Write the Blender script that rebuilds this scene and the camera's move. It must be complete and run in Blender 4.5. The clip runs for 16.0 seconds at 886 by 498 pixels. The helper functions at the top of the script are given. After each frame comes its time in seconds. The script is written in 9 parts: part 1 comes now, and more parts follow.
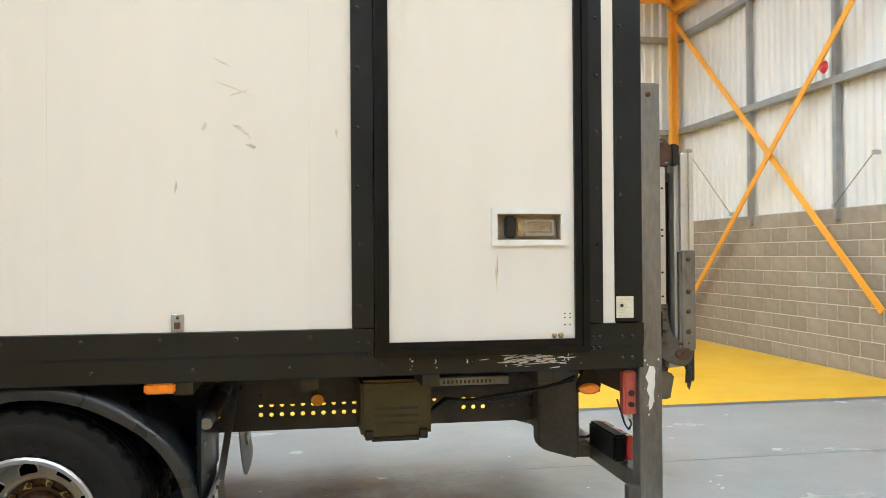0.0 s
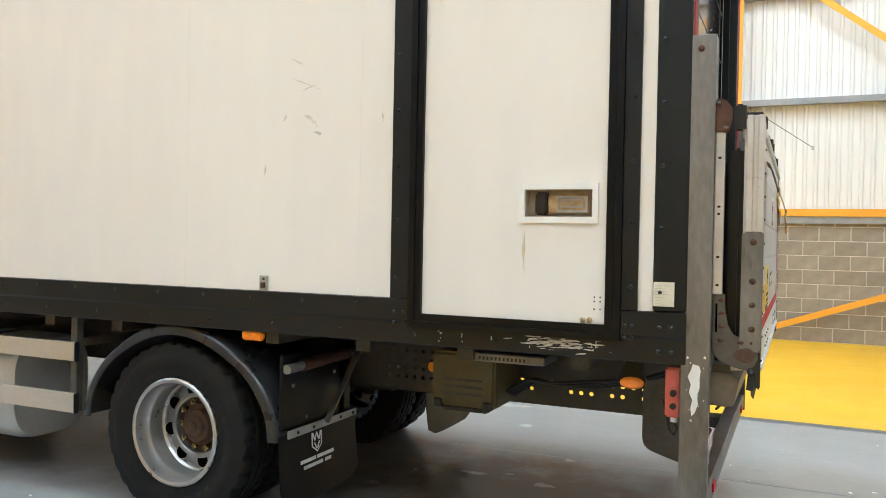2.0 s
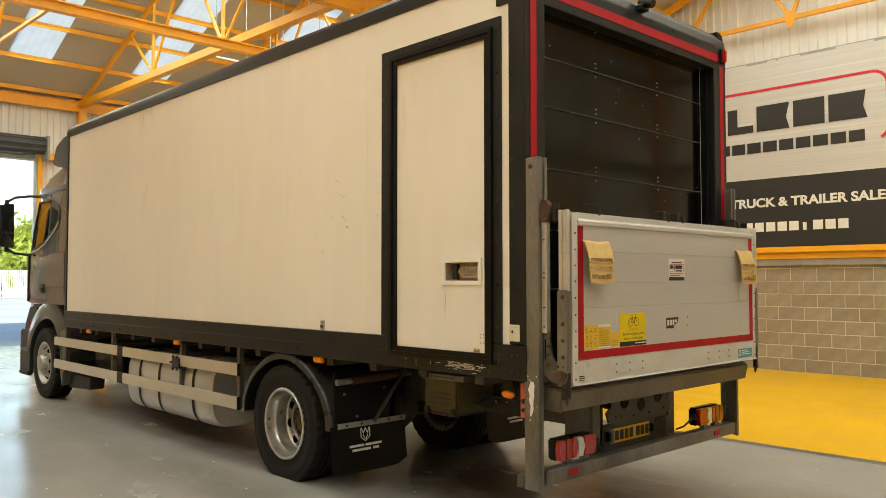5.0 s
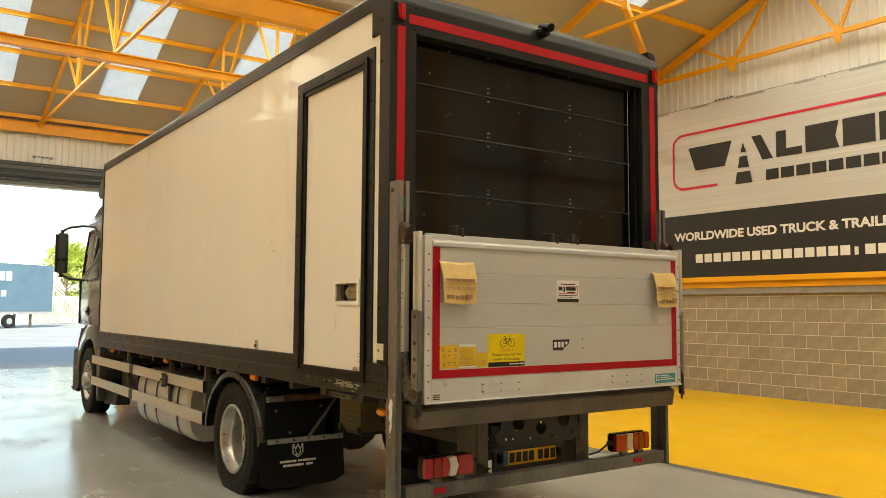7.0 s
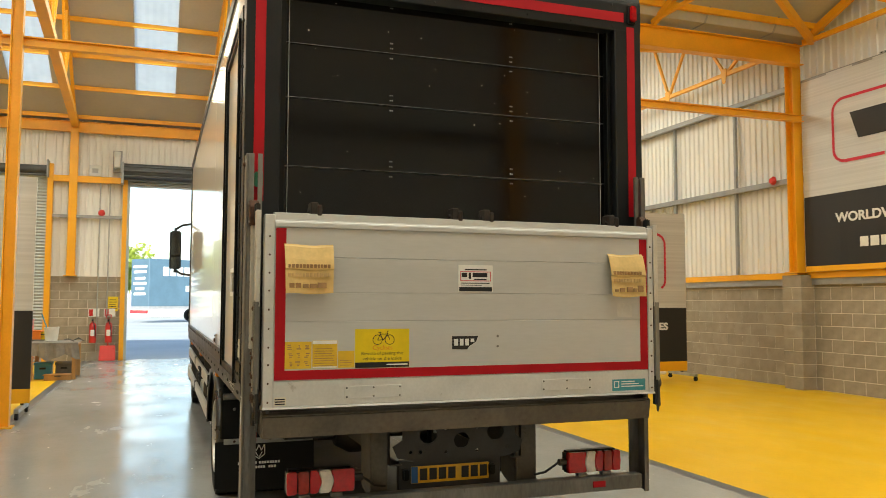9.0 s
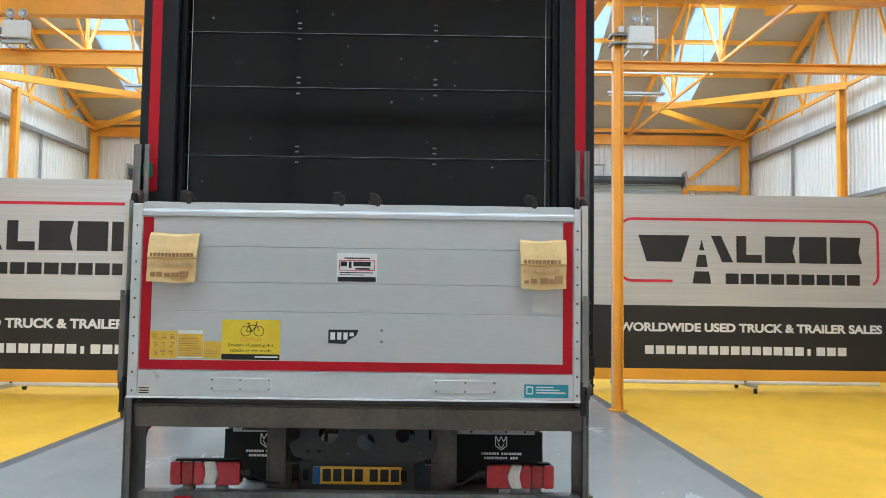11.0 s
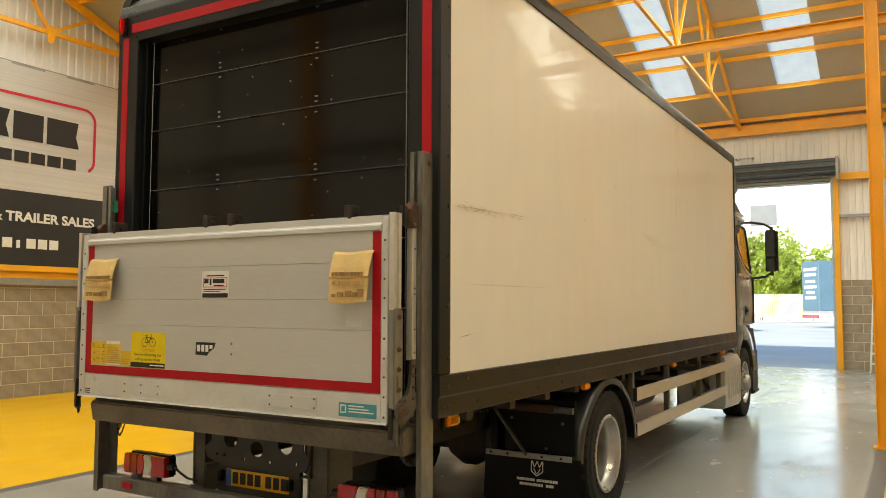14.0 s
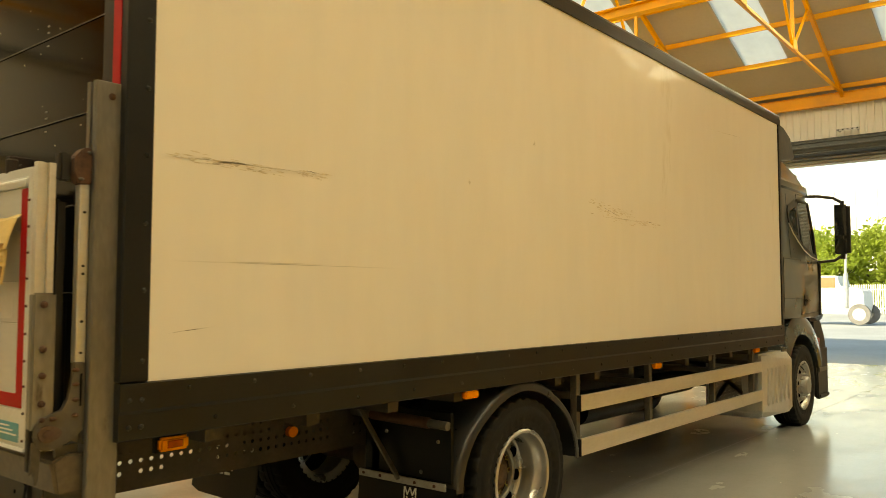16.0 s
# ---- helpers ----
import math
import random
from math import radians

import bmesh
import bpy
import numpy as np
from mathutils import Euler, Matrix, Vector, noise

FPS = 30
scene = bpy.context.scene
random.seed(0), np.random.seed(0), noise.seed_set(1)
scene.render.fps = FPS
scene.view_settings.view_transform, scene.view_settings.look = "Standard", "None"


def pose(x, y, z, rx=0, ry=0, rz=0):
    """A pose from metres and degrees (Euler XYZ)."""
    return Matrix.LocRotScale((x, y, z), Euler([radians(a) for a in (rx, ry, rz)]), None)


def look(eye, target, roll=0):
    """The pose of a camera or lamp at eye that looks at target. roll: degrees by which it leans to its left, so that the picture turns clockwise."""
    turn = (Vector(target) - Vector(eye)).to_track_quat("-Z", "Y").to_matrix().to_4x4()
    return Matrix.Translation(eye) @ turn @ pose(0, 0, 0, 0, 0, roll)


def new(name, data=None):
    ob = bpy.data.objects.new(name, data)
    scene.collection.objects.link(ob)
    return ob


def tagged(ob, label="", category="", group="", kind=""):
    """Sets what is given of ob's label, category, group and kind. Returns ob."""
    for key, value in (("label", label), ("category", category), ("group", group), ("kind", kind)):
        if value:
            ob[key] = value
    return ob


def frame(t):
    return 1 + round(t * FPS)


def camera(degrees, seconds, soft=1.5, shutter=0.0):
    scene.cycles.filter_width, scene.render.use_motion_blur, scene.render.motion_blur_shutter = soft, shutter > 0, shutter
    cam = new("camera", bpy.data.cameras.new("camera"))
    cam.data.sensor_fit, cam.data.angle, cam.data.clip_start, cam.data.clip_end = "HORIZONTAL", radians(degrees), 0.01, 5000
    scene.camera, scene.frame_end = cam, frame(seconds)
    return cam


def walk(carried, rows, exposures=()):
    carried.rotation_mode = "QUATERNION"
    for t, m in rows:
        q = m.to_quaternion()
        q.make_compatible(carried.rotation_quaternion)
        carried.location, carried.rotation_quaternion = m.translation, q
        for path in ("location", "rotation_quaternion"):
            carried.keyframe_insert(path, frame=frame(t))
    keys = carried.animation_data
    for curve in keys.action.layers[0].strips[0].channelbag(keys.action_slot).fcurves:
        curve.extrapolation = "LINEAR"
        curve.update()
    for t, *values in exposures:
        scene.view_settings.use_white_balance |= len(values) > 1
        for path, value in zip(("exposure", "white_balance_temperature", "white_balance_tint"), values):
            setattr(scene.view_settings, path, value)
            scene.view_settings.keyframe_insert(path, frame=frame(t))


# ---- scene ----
cam = camera(58.2, 16.0, 0.8, 0.2)
PATH = [
    (0, (-1.514, -4.854, 1.609), (-1.181, -2.882, 1.624), -0.4),
    (0.5, (-0.972, -4.955, 1.588), (-0.971, -2.956, 1.603), -0.1),
    (1, (-0.416, -4.839, 1.544), (-0.775, -2.872, 1.534), 0.2),
    (1.5, (-0.028, -4.724, 1.572), (-0.625, -2.816, 1.539), 0.8),
    (2, (0.468, -4.678, 1.566), (-0.35, -2.852, 1.543), 1.1),
    (2.5, (0.961, -4.705, 1.593), (-0.046, -2.976, 1.571), 1.0),
    (3, (1.461, -4.656, 1.589), (0.304, -3.025, 1.588), 0.8),
    (3.2, (1.645, -4.668, 1.593), (0.444, -3.069, 1.6), 0.7),
    (5.3, (3.421, -4.989, 1.683), (1.949, -3.639, 1.783), 0.1),
    (5.5, (3.573, -4.925, 1.637), (2.086, -3.593, 1.756), 0.3),
    (6, (3.895, -4.749, 1.641), (2.374, -3.457, 1.764), 0.2),
    (6.5, (4.083, -4.333, 1.63), (2.51, -3.106, 1.777), 0.3),
    (7, (4.298, -3.868, 1.628), (2.668, -2.718, 1.778), 0.3),
    (7.5, (4.378, -3.323, 1.622), (2.688, -2.265, 1.768), 0.3),
    (8, (4.48, -2.782, 1.612), (2.725, -1.834, 1.753), 0.3),
    (8.5, (4.523, -2.242, 1.605), (2.705, -1.419, 1.743), 0.1),
    (9, (4.533, -1.713, 1.616), (2.653, -1.043, 1.749), 0.1),
    (9.2, (4.56, -1.485, 1.607), (2.659, -0.879, 1.737), 0.0),
    (11.3, (4.5, 0.735, 1.603), (2.506, 0.646, 1.721), 1.1),
    (11.5, (4.486, 0.967, 1.595), (2.496, 0.806, 1.712), 1.3),
    (12, (4.385, 1.488, 1.581), (2.418, 1.146, 1.7), 1.3),
    (12.5, (4.261, 1.978, 1.597), (2.338, 1.443, 1.725), 1.2),
    (13, (4.15, 2.511, 1.607), (2.289, 1.791, 1.746), 0.8),
    (13.5, (3.868, 2.93, 1.642), (2.079, 2.046, 1.786), 0.5),
    (14, (3.544, 3.364, 1.645), (1.825, 2.352, 1.783), 0.2),
    (14.5, (3.116, 3.661, 1.621), (1.458, 2.549, 1.746), 0.1),
    (15, (2.655, 3.925, 1.618), (1.05, 2.737, 1.73), 0.2),
    (15.5, (2.13, 4.034, 1.614), (0.562, 2.797, 1.72), 0.3),
    (16, (1.583, 4.117, 1.615), (0.045, 2.843, 1.732), 0.1),
]
LIGHT = [
    (0.0, 1.77, 4850, 5),
    (3.2, 1.72, 4850, 5),
    (5.3, 1.2, 6850, 4),
    (7.0, 1.2, 7200, 4),
    (9.2, 1.22, 6300, 2),
    (11.3, 1.53, 4550, 5),
    (11.6, 1.51, 4550, 5),
    (12.5, 1.4, 4650, 5),
    (13.0, 1.30, 5500, 5),
    (14.0, 1.20, 6700, 3),
    (16.0, 1.1, 9600, -4),
]
walk(cam, [(t, look(eye, target, roll)) for t, eye, target, roll in PATH], LIGHT)

# ---- world, sun and daylight ----
world = bpy.data.worlds.new("sky")
scene.world = world
world.use_nodes = True
wn = world.node_tree.nodes
sky = wn.new("ShaderNodeTexSky")
sky.sky_type = "NISHITA"
sky.sun_disc = False
sky.sun_elevation, sky.sun_rotation = radians(27), radians(107)
world.node_tree.links.new(sky.outputs[0], wn["Background"].inputs[0])
wn["Background"].inputs[1].default_value = 0.15
sun = new("sun", bpy.data.lights.new("sun", "SUN"))
sun.data.energy, sun.data.angle, sun.data.color = 4.2, radians(0.5), (1.0, 0.95, 0.87)
sun.matrix_world = look((40, -12, 21), (0, 0, 0))

# plan of the hall, in metres: the lorry's tail is at x = 0 and its middle at y = 0
WEST, EAST, NORTH, SOUTH = -19.3, 5.64, 9.82, -10.05
VALLEY, EAVE, PITCH = -7.15, 6.63, 0.40
RIDGE_W, RIDGE_E = (WEST + VALLEY) / 2, (VALLEY + EAST) / 2
LANE_N, LANE_S = 2.96, -3.5
SKYLIGHT_Y = [1.08 + 3.0 * k for k in (-3, -2, -1, 0, 1, 2)]
DAYLIGHT = 40.0


def roof_z(x):
    """Height of the roof sheets' underside over x."""
    if x < RIDGE_W:
        return EAVE + PITCH * (x - WEST)
    if x < VALLEY:
        return EAVE + PITCH * (VALLEY - x)
    if x < RIDGE_E:
        return EAVE + PITCH * (x - VALLEY)
    return EAVE + PITCH * (EAST - x)


# each rooflight's opening: x from, x to
SLOPES = [(WEST + 1.4, RIDGE_W - 0.5), (RIDGE_W + 0.5, VALLEY - 1.6), (VALLEY + 1.6, RIDGE_E - 0.5), (RIDGE_E + 0.5, EAST - 1.6)]
for xa, xb in SLOPES:
    za, zb = roof_z(xa), roof_z(xb)
    for y in SKYLIGHT_Y:
        lamp = new("rooflight_daylight", bpy.data.lights.new("rooflight_daylight", "AREA"))
        lamp.data.shape, lamp.data.size, lamp.data.size_y = "RECTANGLE", 1.0, math.hypot(xb - xa, zb - za)
        lamp.data.energy, lamp.data.color = DAYLIGHT, (1.03, 0.985, 0.82)
        lamp.data.spread = radians(162)
        mid = Vector(((xa + xb) / 2, y, (za + zb) / 2 - 0.1))
        along = Vector((xb - xa, 0, zb - za)).normalized()
        side = Vector((0, -1, 0)) if along.cross(Vector((0, 1, 0))).z > 0 else Vector((0, 1, 0))
        zaxis = side.cross(along)
        m = Matrix((side, along, zaxis)).transposed().to_4x4()
        m.translation = mid
        lamp.matrix_world = m
door_light = new("door_daylight", bpy.data.lights.new("door_daylight", "AREA"))
door_light.data.shape, door_light.data.size, door_light.data.size_y = "RECTANGLE", 4.5, 4.6
door_light.data.energy, door_light.data.color = 12.0, (0.70, 0.86, 1.0)
door_light.matrix_world = look((WEST - 0.3, -0.5, 2.5), (0, -0.5, 2.0))


# ---- materials ----
def material(name, colour, rough=0.5, metal=0.0, vary=0.12, scale=1.5, grain=40.0, bump=0.0, stain=None, amount=0.0, coat=0.0, island=0.0, stretch=(1, 1, 1), rough_vary=0.1, spec=0.5):
    """A surface with variation at two scales, optional stains of another colour and a fine relief."""
    m = bpy.data.materials.new(name)
    m.use_nodes = True
    nt = m.node_tree
    n, l = nt.nodes, nt.links
    b = n["Principled BSDF"]
    b.inputs["Metallic"].default_value = metal
    b.inputs["Coat Weight"].default_value = coat
    b.inputs["Coat Roughness"].default_value = 0.045
    b.inputs["Specular IOR Level"].default_value = spec
    tc = n.new("ShaderNodeTexCoord")
    mp = n.new("ShaderNodeMapping")
    mp.inputs["Scale"].default_value = stretch
    l.new(tc.outputs["Object"], mp.inputs[0])
    big, fine = n.new("ShaderNodeTexNoise"), n.new("ShaderNodeTexNoise")
    for t, s, d in ((big, scale, 6), (fine, grain, 3)):
        t.inputs["Scale"].default_value, t.inputs["Detail"].default_value = s, d
        l.new(mp.outputs[0], t.inputs["Vector"])
    add = n.new("ShaderNodeMath")
    add.operation = "ADD"
    half = n.new("ShaderNodeMath")
    half.operation, half.inputs[1].default_value = "MULTIPLY", 0.4
    l.new(fine.outputs[0], half.inputs[0])
    l.new(big.outputs[0], add.inputs[0])
    l.new(half.outputs[0], add.inputs[1])
    ramp = n.new("ShaderNodeMapRange")
    ramp.inputs["From Min"].default_value, ramp.inputs["From Max"].default_value = 0.45, 0.95
    ramp.inputs["To Min"].default_value, ramp.inputs["To Max"].default_value = 1 - vary, 1 + vary
    l.new(add.outputs[0], ramp.inputs[0])
    mul = n.new("ShaderNodeMix")
    mul.data_type, mul.blend_type = "RGBA", "MULTIPLY"
    mul.inputs["Factor"].default_value = 1.0
    mul.inputs[6].default_value = (*colour, 1)
    l.new(ramp.outputs[0], mul.inputs[7])
    out = mul.outputs[2]
    if island:
        info = n.new("ShaderNodeObjectInfo")
        isl = n.new("ShaderNodeNewGeometry")
        s = n.new("ShaderNodeMath")
        s.operation = "ADD"
        l.new(info.outputs["Random"], s.inputs[0])
        l.new(isl.outputs["Random Per Island"], s.inputs[1])
        r = n.new("ShaderNodeMapRange")
        r.inputs["From Max"].default_value = 2.0
        r.inputs["To Min"].default_value, r.inputs["To Max"].default_value = 1 - island, 1 + island
        l.new(s.outputs[0], r.inputs[0])
        k = n.new("ShaderNodeMix")
        k.data_type, k.blend_type = "RGBA", "MULTIPLY"
        k.inputs["Factor"].default_value = 1.0
        l.new(out, k.inputs[6])
        l.new(r.outputs[0], k.inputs[7])
        out = k.outputs[2]
    if stain:
        spot = n.new("ShaderNodeTexNoise")
        spot.inputs["Scale"].default_value, spot.inputs["Detail"].default_value = scale * 2.3, 8
        spot.inputs["Roughness"].default_value = 0.7
        l.new(mp.outputs[0], spot.inputs["Vector"])
        edge = n.new("ShaderNodeMapRange")
        edge.inputs["From Min"].default_value, edge.inputs["From Max"].default_value = 0.68 - amount * 0.3, 0.78 - amount * 0.15
        l.new(spot.outputs[0], edge.inputs[0])
        k = n.new("ShaderNodeMix")
        k.data_type = "RGBA"
        k.inputs[7].default_value = (*stain, 1)
        l.new(edge.outputs[0], k.inputs["Factor"])
        l.new(out, k.inputs[6])
        out = k.outputs[2]
    l.new(out, b.inputs["Base Color"])
    rr = n.new("ShaderNodeMapRange")
    rr.inputs["To Min"].default_value, rr.inputs["To Max"].default_value = max(0.02, rough - rough_vary), min(1, rough + rough_vary)
    l.new(big.outputs[0], rr.inputs[0])
    l.new(rr.outputs[0], b.inputs["Roughness"])
    if bump:
        bp = n.new("ShaderNodeBump")
        bp.inputs["Strength"].default_value, bp.inputs["Distance"].default_value = min(1, bump), 0.004
        l.new(fine.outputs[0], bp.inputs["Height"])
        l.new(bp.outputs[0], b.inputs["Normal"])
    return m


def glass(name, colour=(0.9, 0.95, 0.95), rough=0.02):
    m = bpy.data.materials.new(name)
    m.use_nodes = True
    b = m.node_tree.nodes["Principled BSDF"]
    b.inputs["Base Color"].default_value = (*colour, 1)
    b.inputs["Roughness"].default_value = rough
    b.inputs["Transmission Weight"].default_value = 1.0
    b.inputs["IOR"].default_value = 1.45
    return m


def sheet_translucent(name, colour):
    """Glass-fibre rooflight sheet: lets the sky through, diffused."""
    m = bpy.data.materials.new(name)
    m.use_nodes = True
    n, l = m.node_tree.nodes, m.node_tree.links
    out = n["Material Output"]
    tr, df, mx = n.new("ShaderNodeBsdfTranslucent"), n.new("ShaderNodeBsdfDiffuse"), n.new("ShaderNodeMixShader")
    nz = n.new("ShaderNodeTexNoise")
    nz.inputs["Scale"].default_value = 3.0
    tc = n.new("ShaderNodeTexCoord")
    l.new(tc.outputs["Object"], nz.inputs["Vector"])
    rp = n.new("ShaderNodeMix")
    rp.data_type = "RGBA"
    rp.inputs[6].default_value, rp.inputs[7].default_value = (*colour, 1), (*[c * 0.8 for c in colour], 1)
    l.new(nz.outputs[0], rp.inputs["Factor"])
    l.new(rp.outputs[2], tr.inputs[0])
    l.new(rp.outputs[2], df.inputs[0])
    mx.inputs[0].default_value = 0.2
    l.new(tr.outputs[0], mx.inputs[1])
    l.new(df.outputs[0], mx.inputs[2])
    l.new(mx.outputs[0], out.inputs[0])
    return m


def floor_material(name, base, dark, rough, coat, wear):
    """Sealed or painted slab: cloudy colour, dark scuffs, tyre dust, dull and shiny patches, fine relief."""
    m = material(name, base, rough, vary=0.09, scale=0.35, grain=30, stain=dark, amount=wear, coat=coat, rough_vary=0.12)
    n, l = m.node_tree.nodes, m.node_tree.links
    b = n["Principled BSDF"]
    b.inputs["Specular IOR Level"].default_value = 0.15
    tc = n.new("ShaderNodeTexCoord")
    mp = n.new("ShaderNodeMapping")
    mp.inputs["Scale"].default_value = (0.5, 0.9, 1)
    l.new(tc.outputs["Object"], mp.inputs[0])
    a, c = n.new("ShaderNodeTexNoise"), n.new("ShaderNodeTexNoise")
    a.inputs["Scale"].default_value, a.inputs["Detail"].default_value, a.inputs["Roughness"].default_value = 1.6, 6, 0.6
    c.inputs["Scale"].default_value, c.inputs["Detail"].default_value, c.inputs["Roughness"].default_value = 14.0, 8, 0.6
    l.new(mp.outputs[0], a.inputs["Vector"])
    l.new(tc.outputs["Object"], c.inputs["Vector"])
    r = n.new("ShaderNodeMapRange")
    r.inputs["From Min"].default_value, r.inputs["From Max"].default_value = 0.30, 0.74
    r.inputs["To Min"].default_value, r.inputs["To Max"].default_value = max(0.07, rough - 0.05), rough + 0.22
    l.new(a.outputs[0], r.inputs[0])
    l.new(r.outputs[0], b.inputs["Roughness"])
    l.new(r.outputs[0], b.inputs["Coat Roughness"])
    # small dark specks and paler worn clouds
    speck, cloud = n.new("ShaderNodeTexNoise"), n.new("ShaderNodeTexNoise")
    speck.inputs["Scale"].default_value, speck.inputs["Detail"].default_value, speck.inputs["Roughness"].default_value = 11.0, 5, 0.62
    cloud.inputs["Scale"].default_value, cloud.inputs["Detail"].default_value, cloud.inputs["Roughness"].default_value = 1.3, 8, 0.68
    out = b.inputs["Base Color"].links[0].from_socket
    for tex, lo, hi, most, tint in ((cloud, 0.38, 0.72, 0.5, [c * 1.2 for c in base]), (speck, 0.60, 0.80, 0.4, dark)):
        l.new(tc.outputs["Object"], tex.inputs["Vector"])
        f = n.new("ShaderNodeMapRange")
        f.inputs["From Min"].default_value, f.inputs["From Max"].default_value, f.inputs["To Max"].default_value = lo, hi, most
        l.new(tex.outputs[0], f.inputs[0])
        k = n.new("ShaderNodeMix")
        k.data_type = "RGBA"
        k.inputs[7].default_value = (*tint, 1)
        l.new(f.outputs[0], k.inputs["Factor"])
        l.new(out, k.inputs[6])
        out = k.outputs[2]
    l.new(out, b.inputs["Base Color"])
    bp = n.new("ShaderNodeBump")
    bp.inputs["Strength"].default_value, bp.inputs["Distance"].default_value = 0.5, 0.003
    l.new(c.outputs[0], bp.inputs["Height"])
    l.new(bp.outputs[0], b.inputs["Normal"])
    return m


def floor_patch(m, centre, size, colour, most):
    """A soft-edged patch of another colour with a ragged outline on a floor material."""
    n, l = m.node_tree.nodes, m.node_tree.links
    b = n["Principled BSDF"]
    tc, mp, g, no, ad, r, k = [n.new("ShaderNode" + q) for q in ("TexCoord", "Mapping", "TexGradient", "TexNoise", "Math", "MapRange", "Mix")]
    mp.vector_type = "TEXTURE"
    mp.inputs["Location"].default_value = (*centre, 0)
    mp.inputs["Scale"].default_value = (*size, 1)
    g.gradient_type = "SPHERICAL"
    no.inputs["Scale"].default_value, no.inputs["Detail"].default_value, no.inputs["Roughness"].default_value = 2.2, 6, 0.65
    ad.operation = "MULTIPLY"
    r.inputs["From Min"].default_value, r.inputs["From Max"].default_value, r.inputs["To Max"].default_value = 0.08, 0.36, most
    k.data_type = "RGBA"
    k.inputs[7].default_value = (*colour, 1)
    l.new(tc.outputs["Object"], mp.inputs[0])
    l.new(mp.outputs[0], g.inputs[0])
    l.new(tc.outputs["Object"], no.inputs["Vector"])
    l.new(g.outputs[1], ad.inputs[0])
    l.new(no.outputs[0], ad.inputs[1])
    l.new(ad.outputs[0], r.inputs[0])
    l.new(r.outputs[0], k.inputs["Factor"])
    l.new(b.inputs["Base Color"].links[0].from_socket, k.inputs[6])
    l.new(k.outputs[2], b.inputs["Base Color"])


